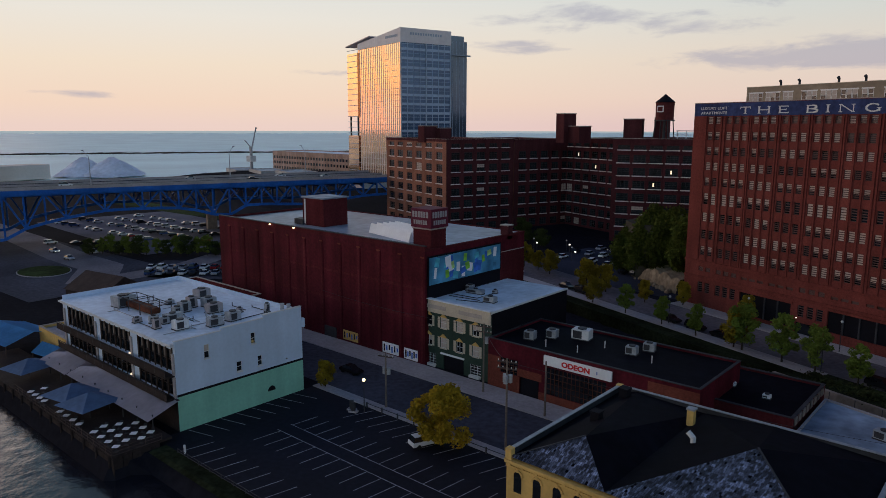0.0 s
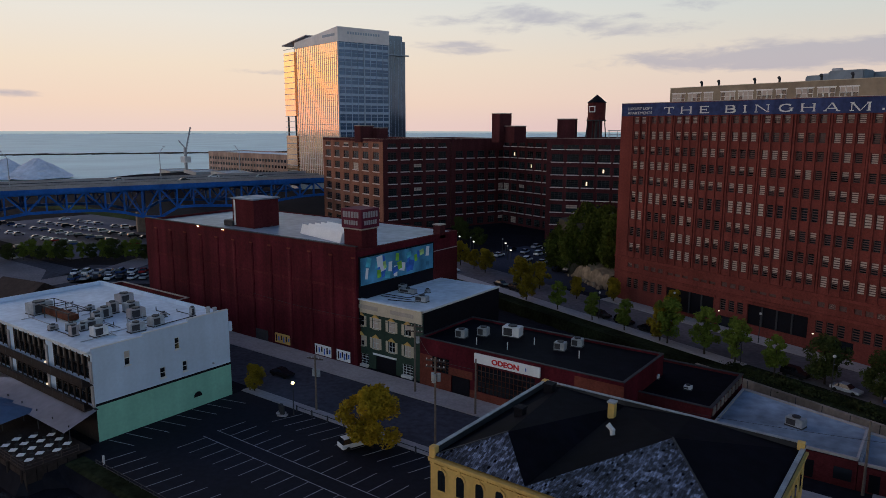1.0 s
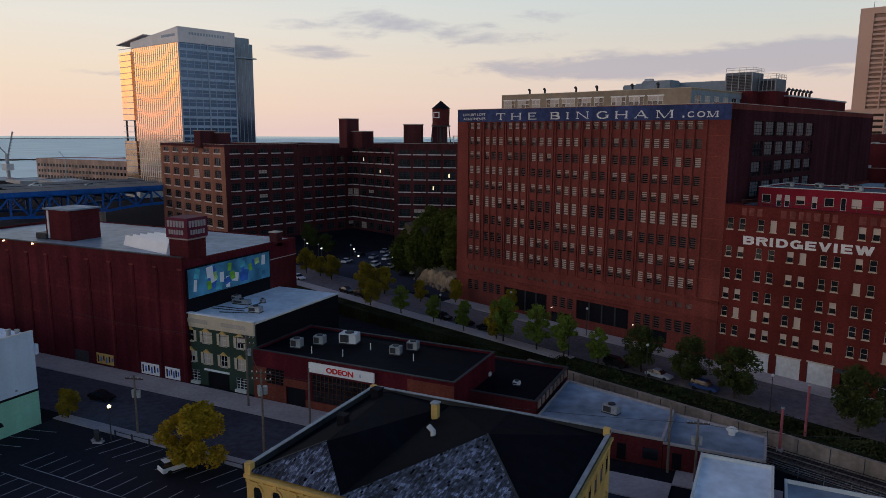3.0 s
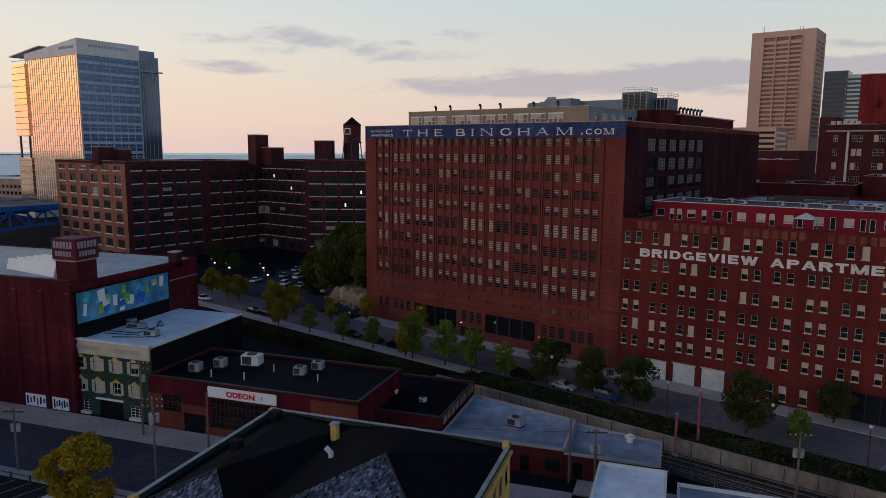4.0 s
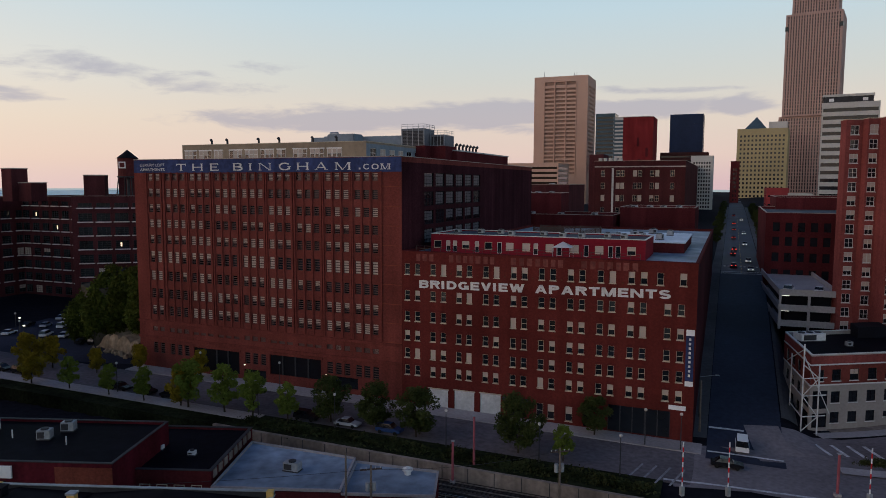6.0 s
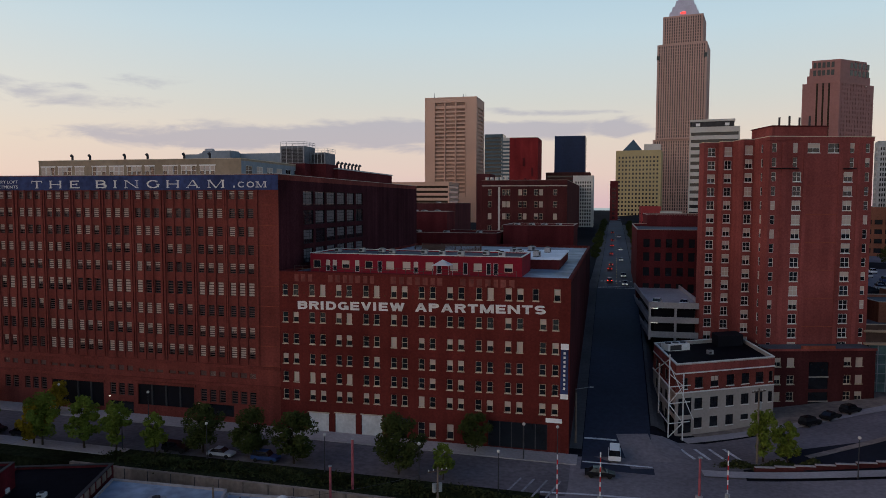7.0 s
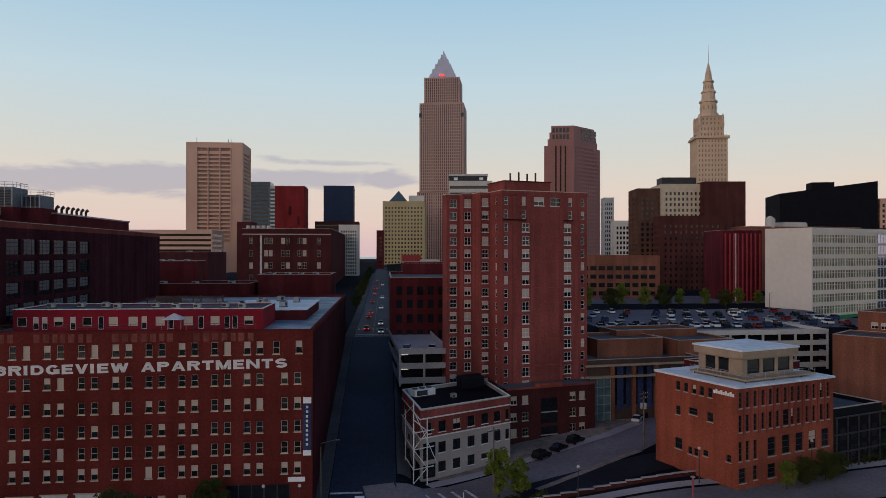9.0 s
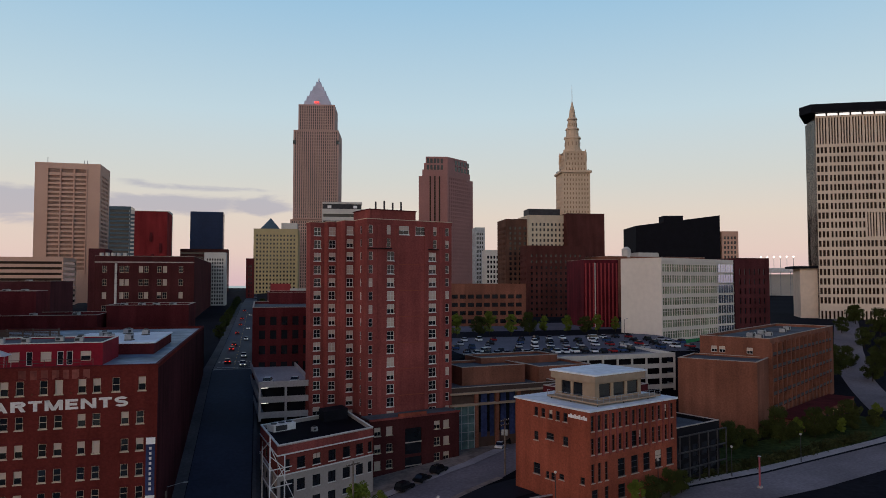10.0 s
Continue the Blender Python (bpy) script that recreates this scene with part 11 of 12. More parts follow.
rt = random.Random(17)
for s, t, kind, i, k in ((-45, -19.8, "green", 1, 0.85), (-36.5, -19.3, "yellow", 1, 1.0), (-34.5, -19.5, "green", 0, 1.1), (-26.6, -18.9, "green", 1, 1.15), (-20.6, -18.6, "green", 0, 1.0), (-13.4, -18.2, "green", 1, 0.9),
                         (-6.4, -15.2, "round", 1, 1.1), (2.6, -15.2, "round", 0, 0.9), (10.4, -15.8, "round", 1, 1.15), (28.0, -15.6, "round", 0, 1.05), (35.2, -16.0, "green", 1, 0.72), (37.6, -3.0, "round", 1, 0.9),
                         (-54, -19.8, "green", 1, 0.8), (-64.5, -20.0, "green", 1, 0.85), (-75, -20.4, "yellow", 1, 0.9), (-63, -3.4, "yellow", 1, 0.8), (-46, -3.2, "yellow", 1, 0.85),
                         (-69.6, -9.0, "yellow", 1, 0.75), (-81.9, -10.0, "yellow", 1, 1.0), (-86.5, -12.5, "yellow", 1, 1.1), (-105.3, -9.5, "yellow", 1, 0.95), (-111.0, -9.2, "yellow", 1, 0.8), (-117.5, -9.4, "yellow", 1, 1.0)):
    plant(kind, i, *st_xy(s, t), bench_z(s), k, rt.uniform(0, 360))
for x, y, kind, i, k in ((-60.0, 68.6, "yellow", 0, 1.1), (-90.0, 72.3, "yellow", 1, 0.68), 
                        (78.5, 114.9, "green", 0, 1.05), (81.6, 113.2, "green", 1, 0.9), (121.0, 93.2, "green", 0, 0.6), (126.0, 93.6, "round", 1, 0.66), (131.0, 93.8, "round", 0, 0.6), (135.0, 94.4, "round", 1, 0.6)):
    plant(kind, i, x, y, None, k, rt.uniform(0, 360))
for k in range(14):
    plant("green" if k % 3 else "round", k, *st_xy(128 + 8 * k + rt.uniform(-2, 2), 158 + rt.uniform(-5, 5)), None, rt.uniform(0.85, 1.2), rt.uniform(0, 360))
for k in range(17):
    plant("green" if k % 3 else "round", k, -248 + 2.25 * k, 99 + 1.8 * k + rt.uniform(-1.2, 1.2), None, rt.uniform(0.62, 0.9), rt.uniform(0, 360))
for k in range(12):
    plant("round", k, *st_xy(146 + 7 * k + rt.uniform(-3, 3), 17 + 2.3 * k + rt.uniform(-2, 2)), None, rt.uniform(0.6, 1.0), rt.uniform(0, 360))
for k in range(12):
    plant("round", k, *st_xy(52.0 if k % 2 else 70.8, (170 if k % 2 else 150) + 26 * k), None, rt.uniform(0.75, 1.0), rt.uniform(0, 360))
for x, y in ((-130, 200), (-140, 206), (-150, 216)):
    plant("round", 0, x, y, None, rt.uniform(0.7, 0.9), rt.uniform(0, 360))

for k, (x, y) in enumerate(((181, 120), (183, 113), (189, 110), (197, 107), (205, 105), (219, 104), (234, 105), (248, 106), (176, 112), (211, 103), (226, 102))):
    plant("round" if k % 3 else "green", k, x, y, None, rt.uniform(0.5, 0.72), rt.uniform(0, 360))
for k, (x, y) in enumerate(((311, 150), (348, 161), (378, 168), (363, 178), (302, 137), (397, 188), (324, 142), (332, 170), (290, 146), (420, 200), (448, 206), (480, 215))):
    plant("round", k, x, y, None, rt.uniform(1.0, 1.5), rt.uniform(0, 360))

M["leaf_ivy"] = stuff_mat("leaf_ivy", (0.066, 0.080, 0.015), 0.7, 0.6, 2.0, 0.12, 0.0, spec=0.02)


def hedge(name, pts, width, hgt, n, label, base):
    """Low planting: many small leaves over a strip."""
    rnd = random.Random(n)
    verts, faces = [], []
    for i in range(n):
        k = rnd.random() * (len(pts) - 1)
        (xa, ya), (xb, yb) = pts[int(k)], pts[int(k) + 1]
        f = k - int(k)
        x, y = xa + (xb - xa) * f + rnd.gauss(0, width / 3), ya + (yb - ya) * f + rnd.gauss(0, width / 3)
        lump = 0.55 + 0.45 * math.sin(x * 0.9 + 2.0 * math.sin(y * 0.7))
        p = Vector((x, y, base(x, y) + rnd.uniform(0.05, hgt) * lump))
        a = Vector((rnd.gauss(0, 1), rnd.gauss(0, 1), rnd.gauss(0, 0.7))).normalized()
        c = a.cross(Vector((rnd.gauss(0, 1), rnd.gauss(0, 1), rnd.gauss(0, 1)))).normalized()
        s = 0.26 * rnd.uniform(0.6, 1.3)
        m = len(verts)
        verts += [tuple(p - a * s), tuple(p + c * s * 0.6), tuple(p + a * s), tuple(p - c * s * 0.6)]
        faces.append((m, m + 1, m + 2, m + 3))
    me = bpy.data.meshes.new(name)
    me.from_pydata(verts, [], faces)
    me.materials.append(M["leaf_hedge"])
    return tagged(new(name, me), label, "hedge", kind="stuff")


M["leaf_hedge"] = stuff_mat("leaf_hedge", (0.040, 0.045, 0.018), 0.8, 0.5, 2.0, 0.2, 0.0, spec=0.02)
hedge("hedge", [st_xy(-20, -21.0), st_xy(15, -21.0), st_xy(48, -21.0)], 3.0, 0.9, 9000, "low dark shrubs along the wall above the tracks", lambda x, y: bench_z(grid_st(x, y)[0]) - 0.15)
hedge("hedge", [st_xy(77.0, 0.6), st_xy(84.0, 1.2), st_xy(92.0, 2.4)], 1.3, 1.0, 2400, "dark clipped shrubs behind the low brick wall", height)
hedge("hedge", [st_xy(146.0, 9.5), st_xy(168.0, 15.0), st_xy(190.0, 22.0), st_xy(216.0, 31.5)], 3.2, 1.8, 9000, "rough dark bushes on the road bank", height)


# the overgrown rock bluff beside the big warehouse
def bluff():
    b = thing("rock_bluff", pose(0, 0, 0), "steep bluff of pale rock overgrown with dark ivy", "bluff")
    rnd = random.Random(8)
    bm = bmesh.new()
    # a broken pale wall face with an uneven top, and rubble at its foot
    a, e = Vector((-68.6, 166.6)), Vector((-84.5, 178.0))
    n = 26
    u = (e - a).normalized()
    back = Vector((-u.y, u.x)) * -1.0
    if back.y < 0:
        back = -back
    rowv = []
    for k in range(n + 1):
        p = a.lerp(e, k / n)
        top = 6.4 + 0.5 * math.sin(k * 0.9) + rnd.uniform(-0.3, 0.3) - 2.6 * smooth(0.75, 1.0, k / n)
        col = []
        for q in range(6):
            z = 2.0 + (top - 2.0) * q / 5
            d = back * (0.2 * q + rnd.uniform(-0.12, 0.12))
            col.append(bm.verts.new((p.x + d.x, p.y + d.y, z)))
        d = back * 5.0
        col.append(bm.verts.new((p.x + d.x, p.y + d.y, top + 0.6)))
        rowv.append(col)
    for k in range(n):
        for q in range(6):
            bm.faces.new((rowv[k][q], rowv[k + 1][q], rowv[k + 1][q + 1], rowv[k][q + 1]))
    for k in range(16):
        p = a.lerp(e, rnd.random()) - back * rnd.uniform(0.3, 1.6)
        m = bmesh.ops.create_icosphere(bm, subdivisions=1, radius=rnd.uniform(0.3, 0.8), matrix=Matrix.Translation((p.x, p.y, 3.0)))
        for v in m["verts"]:
            v.co += Vector((rnd.uniform(-0.2, 0.2), rnd.uniform(-0.2, 0.2), rnd.uniform(-0.2, 0.2)))
    bmesh.ops.recalc_face_normals(bm, faces=bm.faces[:])
    tagged(part("rock", bm, M["rock"], b, "pale bare rock face"), kind="stuff")
    verts, faces = [], []
    for i in range(26000):
        u, w = rnd.random(), rnd.random()
        px = -92.5 + 26.5 * u
        top = 15.0 + 6.5 * smooth(0.0, 0.35, u) + 1.2 * math.sin(u * 23)
        bottom = 4 + 2.6 * smooth(0.45, 0.7, u)
        z = bottom + (top - bottom) * w
        py = 177 + (1 - u) * 8.5 - 4.2 * math.sin(math.pi * min(1.0, w * 1.1)) ** 0.7 - 1.5 * (1 - w) + 5 * max(0.0, w - 0.8) * rnd.random() * 5
        p = Vector((px + rnd.gauss(0, 0.5), py + rnd.gauss(0, 0.6) + 1.4 * math.sin(px * 0.9) + 1.0 * math.sin(z * 0.8 + px), z + rnd.gauss(0, 0.4)))
        a = Vector((rnd.gauss(0, 1), rnd.gauss(0, 1), rnd.gauss(0, 1))).normalized()
        c = a.cross(Vector((rnd.gauss(0, 1), rnd.gauss(0, 1), rnd.gauss(0, 1)))).normalized()
        s = 0.42 * rnd.uniform(0.6, 1.3)
        n = len(verts)
        verts += [tuple(p - a * s), tuple(p + c * s * 0.6), tuple(p + a * s), tuple(p - c * s * 0.6)]
        faces.append((n, n + 1, n + 2, n + 3))
    me = bpy.data.meshes.new("ivy")
    me.from_pydata(verts, [], faces)
    me.materials.append(M["leaf_ivy"])
    tagged(part("ivy", me, None, b, "thick dark green ivy"), kind="stuff")
    bm = bmesh.new()
    slab(bm, [(-92, 185), (-86, 178.5), (-67, 177.5), (-58, 200), (-90, 215)], 0, 17.5)
    part("earth", bm, M["earth"], b)


bluff()


def car_proto(paint, kind, label, lit=0):
    """A parked car: shaped body, glazed cabin, four wheels."""
    c = thing("car", pose(0, 0, -60), label, "car", "parked cars")
    L, W = (4.6, 1.82) if kind != "van" else (5.2, 2.0)
    H, hood = {"sedan": (1.45, 0.92), "suv": (1.72, 1.05), "van": (2.1, 1.2)}[kind]
    prof = {"sedan": [(-2.3, 0.35), (2.3, 0.35), (2.3, 0.72), (1.1, hood), (-1.6, hood), (-2.3, 0.85)], "suv": [(-2.3, 0.38), (2.3, 0.38), (2.3, 0.85), (1.15, hood), (-2.2, hood), (-2.3, 0.95)], "van": [(-2.6, 0.4), (2.6, 0.4), (2.6, 0.95), (1.9, hood), (-2.6, hood)]}[kind]
    cab = {"sedan": [(0.95, hood), (0.3, H), (-1.0, H), (-1.65, hood)], "suv": [(1.0, hood), (0.45, H), (-1.95, H), (-2.2, hood)], "van": [(1.85, hood), (1.3, H), (-2.45, H), (-2.58, hood)]}[kind]

    def extrude(points, w0, w1, zsplit=None):
        bm = bmesh.new()
        lo = [bm.verts.new((x, -(w0 if z <= hood else w1) / 2, z)) for x, z in points]
        hi = [bm.verts.new((x, (w0 if z <= hood else w1) / 2, z)) for x, z in points]
        n = len(points)
        bm.faces.new(lo)
        bm.faces.new(hi[::-1])
        for i in range(n):
            bm.faces.new((lo[i], hi[i], hi[(i + 1) % n], lo[(i + 1) % n]))
        bmesh.ops.recalc_face_normals(bm, faces=bm.faces[:])
        return bm

    bm = extrude(prof, W, W)
    bmesh.ops.bevel(bm, geom=[e for e in bm.edges], offset=0.07, segments=2, affect="EDGES")
    part("body", bm, M[paint], c)
    part("glasshouse", extrude(cab, W - 0.1, W - 0.4), M["glass_dark"], c)
    part("roof_panel", boxed(cab[2][0] + 0.05, -(W - 0.42) / 2, H - 0.03, cab[1][0] - 0.05, (W - 0.42) / 2, H + 0.03, 0.02), M[paint], c)
    wm = bmesh.new()
    tube(wm, (0, -0.11, 0), (0, 0.11, 0), 0.33, 0.33, 14)
    wm = mesh_of("wheel", wm, M["rubber"])
    for x in (-1.42, 1.42):
        for y in (-W / 2 + 0.08, W / 2 - 0.08):
            part("wheel", wm, None, c, m=Matrix.Translation((x, y, 0.33)))
    if lit:
        for y in (-0.6, 0.6):
            if lit == 1:
                part("headlight", boxed(2.24, y - 0.16, 0.6, 2.36, y + 0.16, 0.78), M["lamp_white"], c, "lit headlight")
            part("tail_light", boxed(-2.38, y - 0.16, 0.7, -2.26, y + 0.16, 0.9), M["lamp_red"], c, "lit red tail light")
    return c


KINDS = [("car_white", "sedan", "white parked saloon car"),
         ("car_silver", "sedan", "silver parked saloon car"),
         ("car_black", "sedan", "black parked saloon car"),
         ("car_white", "suv", "white parked sport utility car"),
         ("car_black", "suv", "black parked sport utility car"),
         ("car_blue", "suv", "dark blue parked car"),
         ("car_red", "sedan", "dark red parked car"),
         ("car_white", "van", "white parked delivery van"),
         ("car_silver", "sedan", "car in the street with lights on", 1),
         ("car_black", "sedan", "dark car in the street with red tail lights", 2)]
CARS = {i: car_proto(*k) for i, k in enumerate(KINDS)}
PLACED = set()


def park(i, x, y, yaw, z=None):
    src = CARS[i]
    z = (height(x, y) + 0.14) if z is None else z
    m = pose(x, y, z, 0, 0, yaw)
    if i not in PLACED:
        PLACED.add(i)
        src.matrix_basis = m
        return src
    return copy_thing(src, m)


rc = random.Random(31)
MIX = (0, 0, 1, 1, 1, 2, 2, 3, 3, 4, 4, 5, 6)
park(3, -62.2, 67.4, 70, 0.06)
park(2, -92.0, 80.0, 3, 0.06)
park(4, 95.9, 129.3, 22)
park(2, 101.2, 131.2, 24)
park(4, 106.6, 133.2, 22)
park(0, 129.2, 141.0, 40)
park(2, 134.0, 144.0, 40)
park(7, *st_xy(60.6, 0.0), 70.8)
park(2, *st_xy(58.4, -8.6), -17)
for s, i in ((-55, 2), (-48.5, 4), (-42, 2), (-11, 4), (-2.6, 1), (5.5, 5), (-90, 2), (-84, 4), (-112, 0)):
    park(i, *st_xy(s, -15.9), G, bench_z(s) - 0.15)
for r in range(4):
    for k in range(15):
        if rc.random() < 0.8:
            park(rc.choice(MIX), -345 + 7.0 * k + 3 * r, 122 + 12 * r + rc.uniform(-0.4, 0.4) + 0.35 * k, 75 + rc.uniform(-3, 3))
for k in range(8):
    if rc.random() < 0.85:
        park(rc.choice(MIX), -209 + 2.4 * k, 101 + 2.2 * k, 130 + rc.uniform(-3, 3))
        park(rc.choice(MIX), -201 + 2.4 * k, 96.5 + 2.2 * k, 130 + rc.uniform(-3, 3))
for x, y, i, yaw in ((-262, 92, 8, 5), (-244, 90, 1, 5), (-282, 98, 3, 95), (-274, 104, 2, 95), (-268, 110, 4, 95), (-250, 100, 3, 10)):
    park(i, x, y, yaw)
for r in range(3):
    for k in range(9):
        if rc.random() < 0.8:
            park(rc.choice(MIX), *st_xy(-128 + 5.4 * k, 8 + 11 * r + 0.24 * 5.4 * k), 95 + rc.uniform(-4, 4))
for r in range(4):
    for k in range(16):
        if rc.random() < 0.85:
            park(rc.choice(MIX), *st_xy(130 + 5.6 * k, 94 + 13.5 * r + rc.uniform(-0.5, 0.5)), 65 + rc.uniform(-5, 5))
park(7, *st_xy(190, 128), 10)
for k in range(18):
    park(rc.choice(MIX), *st_xy(128 + 3.2 * k, 87.5 + rc.uniform(-0.4, 0.4)), 65 + rc.uniform(-4, 4))
for k in range(10):
    park(rc.choice(MIX), *st_xy(-96 + 3.4 * k, 10.5 + 0.24 * 3.4 * k + rc.uniform(-0.4, 0.4)), 80 + rc.uniform(-4, 4))
for t, o, i in ((104, 63.4, 8), (112, 58.8, 9), (128, 63.2, 8), (150, 58.6, 9), (166, 59.0, 9), (188, 63.0, 8), (215, 58.8, 9), (240, 63.2, 8), (262, 59.0, 9), (300, 59.0, 9), (330, 63.0, 8), (370, 59.0, 9)):
    park(i, *st_xy(o, t), 70.8 if i == 9 else 250.8)
for x, i, y in ((-30, 0, 7), (20, 3, 8), (66, 1, 23), (88, 2, 7), (104, 0, 22), (120, 1, 8)):
    bq = pose(-271.2, 80.0, 0.0, 0, 0, 70.9) @ pose(x, y, 22.0)
    park(i, bq.translation.x, bq.translation.y, 70.9 if y < 15 else 250.9, 22.0)
for x, y, k in ((80.4, 161.0, 3), (86.5, 160.0, 0)):
    park(k, x + 1.0, y + 5.0, 60, 20.4)


# poles and lamps
def utility_pole(x, y, h, arms=1, cans=0, z=None, mat="wood_pole", label="weathered wooden utility pole with crossarm"):
    z = height(x, y) if z is None else z
    p = thing("utility_pole", pose(x, y, z, 0, 0, 15), label, "utility pole", "utility poles")
    bm = bmesh.new()
    tube(bm, (0, 0, -0.5), (0, 0, h), 0.19, 0.12, 8)
    part("pole", bm, M[mat], p)
    for k in range(arms):
        part("crossarm", boxed(-1.4, -0.08, h - 0.6 - 0.9 * k, 1.4, 0.08, h - 0.42 - 0.9 * k), M["wood"], p)
        for q in (-1.25, -0.6, 0.6, 1.25):
            part("insulator", boxed(q - 0.05, -0.05, h - 0.42 - 0.9 * k, q + 0.05, 0.05, h - 0.22 - 0.9 * k), M["concrete_pale"], p)
    for k in range(cans):
        a = 2 * math.pi * k / 3 + 0.5
        bm = bmesh.new()
        cx, cy = 0.45 * math.cos(a), 0.45 * math.sin(a)
        tube(bm, (cx, cy, h - 3.4), (cx, cy, h - 2.3), 0.3, 0.3, 12)
        part("transformer", bm, M["metal_grey"], p)
    return p


M["wood_pole"] = stuff_mat("wood_pole", (0.16, 0.13, 0.11), 0.85, 0.25, 3.0, 0.5, 0.1)
utility_pole(-68.2, 88.2, 12.0, 2, 1)
utility_pole(-75.8, 73.0, 9.0, 1, 2)
utility_pole(-52.6, 73.2, 13.4, 2, 3)
utility_pole(-55.0, 86.6, 9.0, 0)
utility_pole(-4.0, 94.8, 9.5, 0)
utility_pole(-0.5, 93.4, 8.5, 1, 2)
utility_pole(24.0, 99.6, 9.0, 1, 2)
utility_pole(*st_xy(83.0, 2.6), 12.5, 1, 1)
utility_pole(115.6, 122.4, 11.5, 2, 3)
utility_pole(120.2, 119.2, 9.0, 0)
utility_pole(*st_xy(54.0, 4.0), 9.0, 0)


def wire(a, b, sag=0.8, r=0.025):
    w = thing("overhead_wire", pose(0, 0, 0), "thin black overhead wire between poles", "wire", "overhead wires")
    bm = bmesh.new()
    n = 10
    pts = [Vector(a).lerp(Vector(b), k / n) - Vector((0, 0, sag * 4 * (k / n) * (1 - k / n))) for k in range(n + 1)]
    side = (pts[-1] - pts[0]).cross(Vector((0, 0, 1))).normalized()
    up = Vector((0, 0, 1))
    rings = [[bm.verts.new(p + side * (r * math.cos(k * 1.2566)) + up * (r * math.sin(k * 1.2566))) for k in range(5)] for p in pts]
    for one, two in zip(rings, rings[1:]):
        for k in range(5):
            bm.faces.new((one[k], one[(k + 1) % 5], two[(k + 1) % 5], two[k]))
    part("cable", bm, M["metal_dark"], w)


wire((-68.2, 88.2, 11.5), (-52.6, 73.2, 12.9))
wire((-68.2, 88.2, 11.5), (-110.0, 88.5, 11.0))
wire((-52.6, 73.2, 12.9), (-0.5, 93.4, 8.0))
wire((-0.5, 93.4, 8.0), (24.0, 99.6, 8.6))


def street_lamp(x, y, h, z=None, reach=0.0, yaw=0, lit=False, label="slim dark street lamp"):
    z = height(x, y) if z is None else z
    p = thing("street_lamp", pose(x, y, z, 0, 0, yaw), label, "street lamp", "street lamps")
    bm = bmesh.new()
    tube(bm, (0, 0, -0.4), (0, 0, h), 0.10, 0.06, 8)
    part("post", bm, M["metal_dark"], p)
    if reach:
        bm = bmesh.new()
        tube(bm, (0, 0, h - 0.2), (reach, 0, h + 0.4), 0.05, 0.04, 6)
        part("arm", bm, M["metal_grey"], p)
        part("head", boxed(reach - 0.1, -0.14, h + 0.3, reach + 0.6, 0.14, h + 0.45, 0.03), M["metal_grey"], p)
    else:
        bm = bmesh.new()
        bmesh.ops.create_uvsphere(bm, u_segments=12, v_segments=8, radius=0.26, matrix=Matrix.Translation((0, 0, h + 0.22)))
        part("globe", bm, M["lamp_globe" if lit else "concrete_pale"], p, "lit yellow globe" if lit else "pale globe")
    return p


M["lamp_globe"] = glow_mat("lamp_globe", (1.0, 0.80, 0.36), 3.5)
street_lamp(-77.2, 69.6, 5.0, 0.05, lit=True, label="car park lamp post with lit yellow globe")
for s in (-54, -38, -20, -4, 16.6, 31.9, 44):
    street_lamp(*st_xy(s, -17.8), 5.6, bench_z(s))
for s in (-45, -25, 46, 51.5):
    street_lamp(*st_xy(s, -4.2), 5.6, bench_z(s))
street_lamp(*st_xy(53.6, 9.0), 7.6, None, 2.6, -19)
for q in ((96.0, -3.0), (118.0, 0.6), (140.0, 3.6), (160.0, 9.0), (182.0, 15.0)):
    street_lamp(*st_xy(*q), 6.0)
street_lamp(228.0, 190.0, 8.0, None, 1.2)
for x, y in ((-110, 186), (-118, 196), (-100, 190), (-128, 192), (-138, 198), (-92, 184)):
    street_lamp(x, y, 4.2, None, lit=False)
    g = thing("path_lamp", pose(x + 1.2, y, height(x + 1.2, y)), "small lit garden lamp by the lofts", "lamp", "garden lamps")
    part("post", boxed(-0.06, -0.06, 0, 0.06, 0.06, 3.0), M["metal_dark"], g)
    part("head", boxed(-0.2, -0.2, 3.0, 0.2, 0.2, 3.35), M["lamp_white"], g, "lit lamp head")
M["paint_pink"] = stuff_mat("paint_pink", (0.32, 0.09, 0.11), 0.7, 0.2, 2.0, 0.4, 0.05)
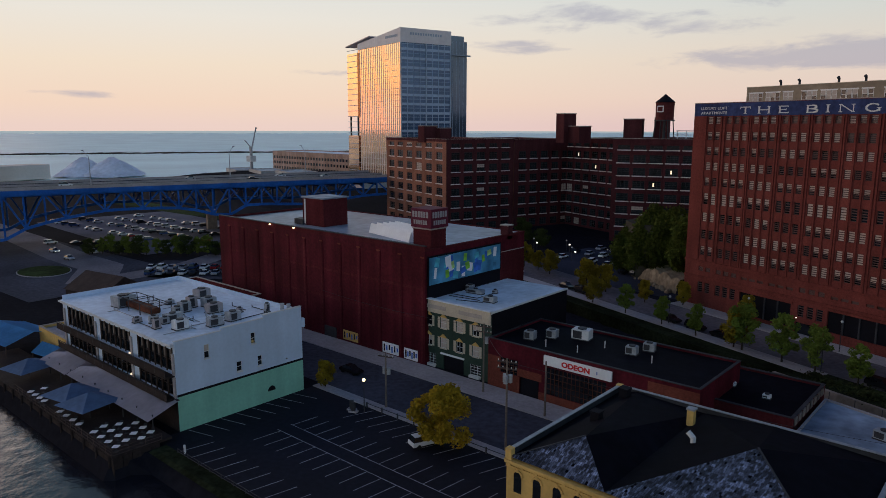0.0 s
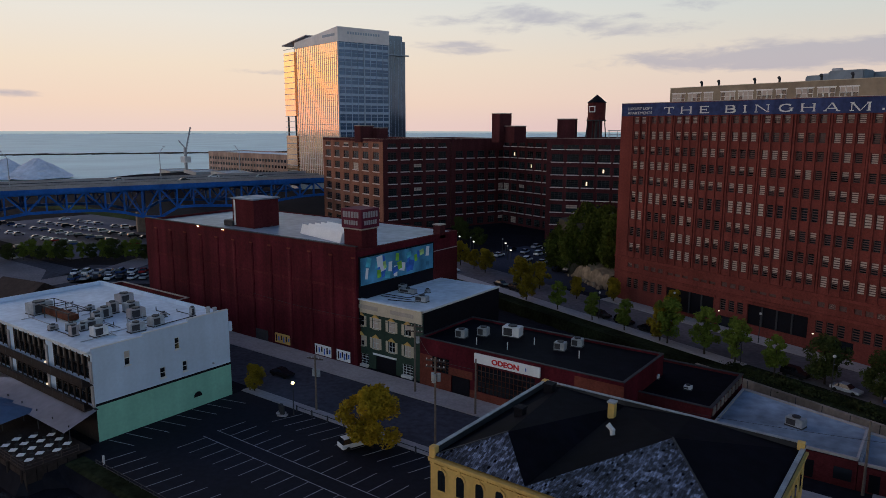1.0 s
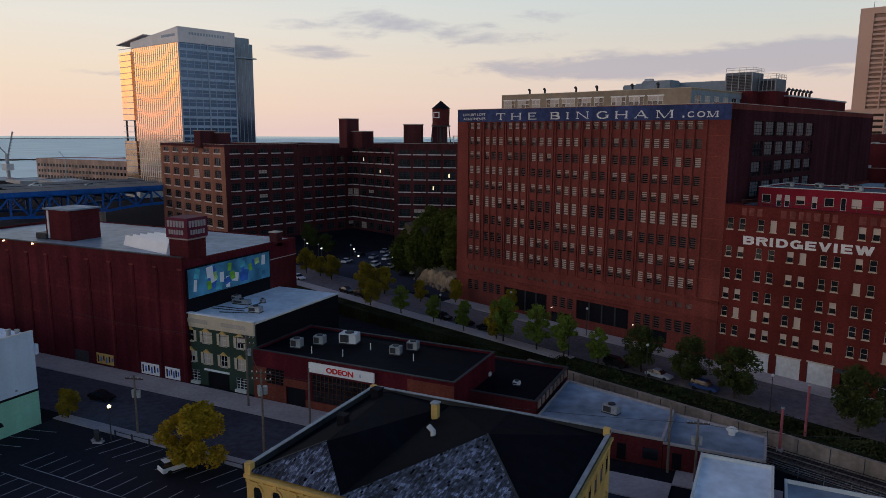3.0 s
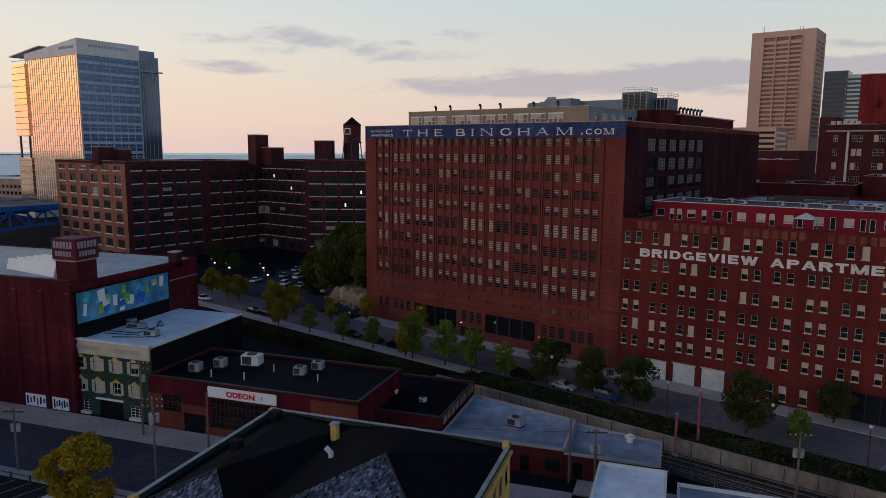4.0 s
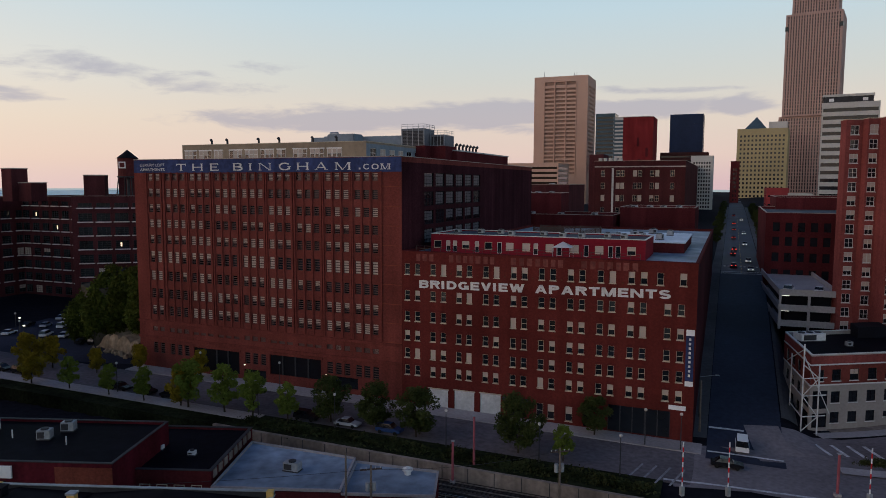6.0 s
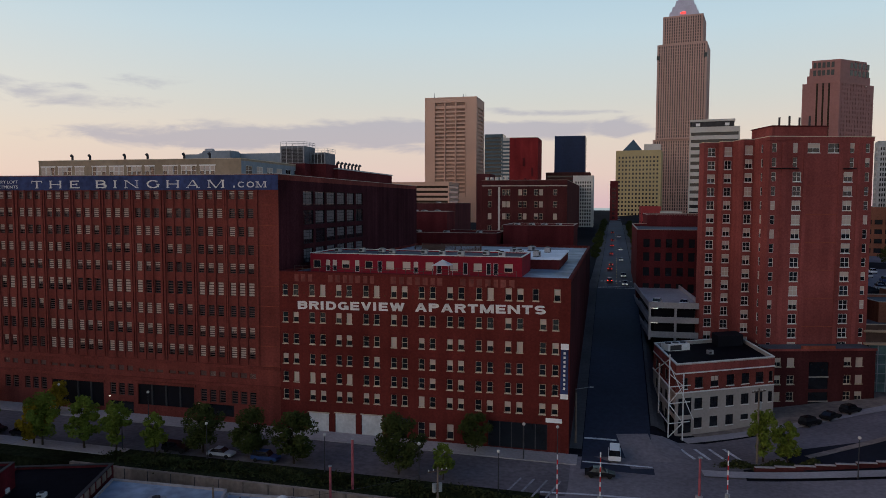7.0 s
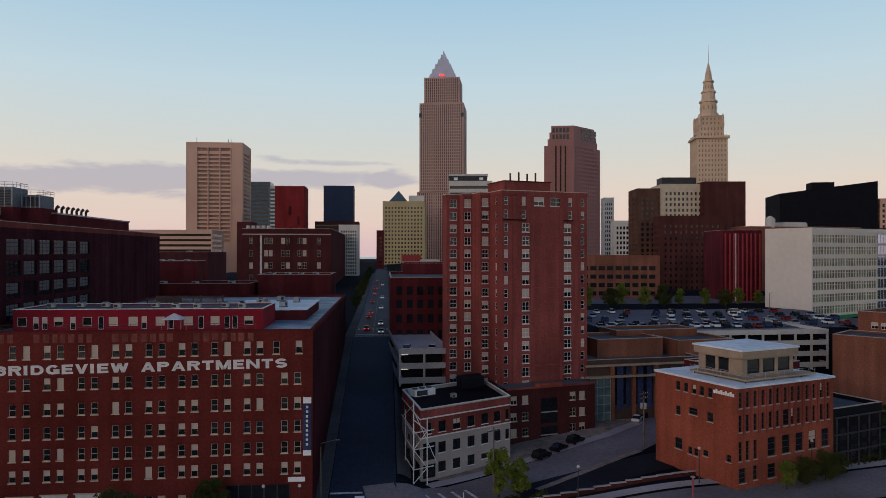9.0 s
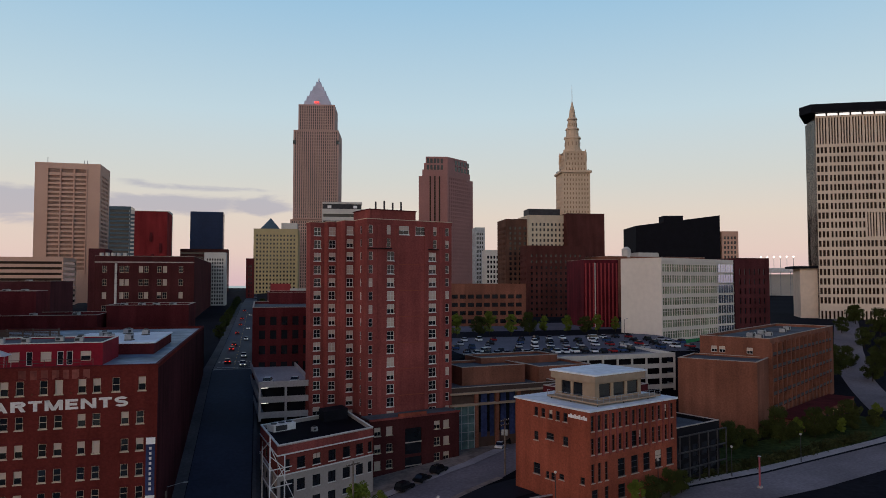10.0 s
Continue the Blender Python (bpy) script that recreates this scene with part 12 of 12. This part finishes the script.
# pink crossing signal masts by the tracks, striped gate arms
for x, y, h in ((9.3, 107.9, 6.4), (12.4, 110.2, 8.8), (62.0, 103.0, 6.0), (100.0, 92.5, 5.5), (150.0, 88.0, 6.0)):
    m = thing("signal_mast", pose(x, y, height(x, y)), "faded pink painted signal mast by the tracks", "mast", "signal masts")
    bm = bmesh.new()
    tube(bm, (0, 0, -0.3), (0, 0, h), 0.2, 0.17, 10)
    part("post", bm, M["paint_pink"], m)
    part("base", boxed(-0.4, -0.4, -0.2, 0.4, 0.4, 0.5), M["concrete"], m)
    part("cap", boxed(-0.25, -0.25, h, 0.25, 0.25, h + 0.15), M["metal_grey"], m)
for q in ((52.8, -21.4), (58.6, -19.5), (76.0, -14.5)):
    x, y = st_xy(*q)
    g = thing("crossing_gate", pose(x, y, height(x, y) + 0.3, 0, 0, 20), "raised red and white striped crossing gate", "crossing gate", "crossing gates")
    part("stand", boxed(-0.25, -0.25, 0, 0.25, 0.25, 1.3), M["metal_grey"], g)
    for k in range(9):
        part("arm_stripe", boxed(-0.07, -0.05, 1.2 + 0.7 * k, 0.07, 0.05, 1.9 + 0.7 * k), M["sign_red" if k % 2 else "sign_white"], g)
for k in range(8):
    f = thing("lot_bollard", pose(-78.0 + 3.4 * k, 70.9, 0.05), "low dark post and chain at the car park edge", "bollard", "car park bollards")
    part("post", boxed(-0.09, -0.09, 0, 0.09, 0.09, 1.0, 0.02), M["metal_dark"], f)
    part("rail", boxed(0.09, -0.03, 0.75, 3.31, 0.03, 0.85), M["metal_dark"], f)
for x, y in ((-79.2, 68.8), (-78.4, 68.4)):
    e = thing("ticket_machine", pose(x, y, 0.05, 0, 0, 20), "dark ticket machine on a pale base", "ticket machine", "car park machines")
    part("base", boxed(-0.7, -0.4, 0, 0.7, 0.4, 0.25), M["concrete"], e)
    part("cabinet", boxed(-0.3, -0.25, 0.25, 0.3, 0.25, 1.6, 0.04), M["metal_dark"], e)
wp = thing("white_post", pose(-84.9, 43.8, 0.05), "short white post at the car park corner", "post")
part("post", boxed(-0.12, -0.12, 0, 0.12, 0.12, 1.3, 0.03), M["metal_white"], wp)
fx = thing("track_fence", GRID.copy(), "thin wire fence beside the tracks", "fence")
rail_fence(fx, [(-2, -32.4, 0.1), (50, -32.4, 0.1)], 1.3, "metal_grey", 3.0, 2, r=0.035)
bk = thing("bank_fence", pose(0, 0, 0), "low dark fence along the river bank", "fence")
rail_fence(bk, [(-85.5, 43.1, 0.0), (-45.0, 43.1, 0.0)], 0.9, "metal_dark", 2.6, 2, r=0.05)
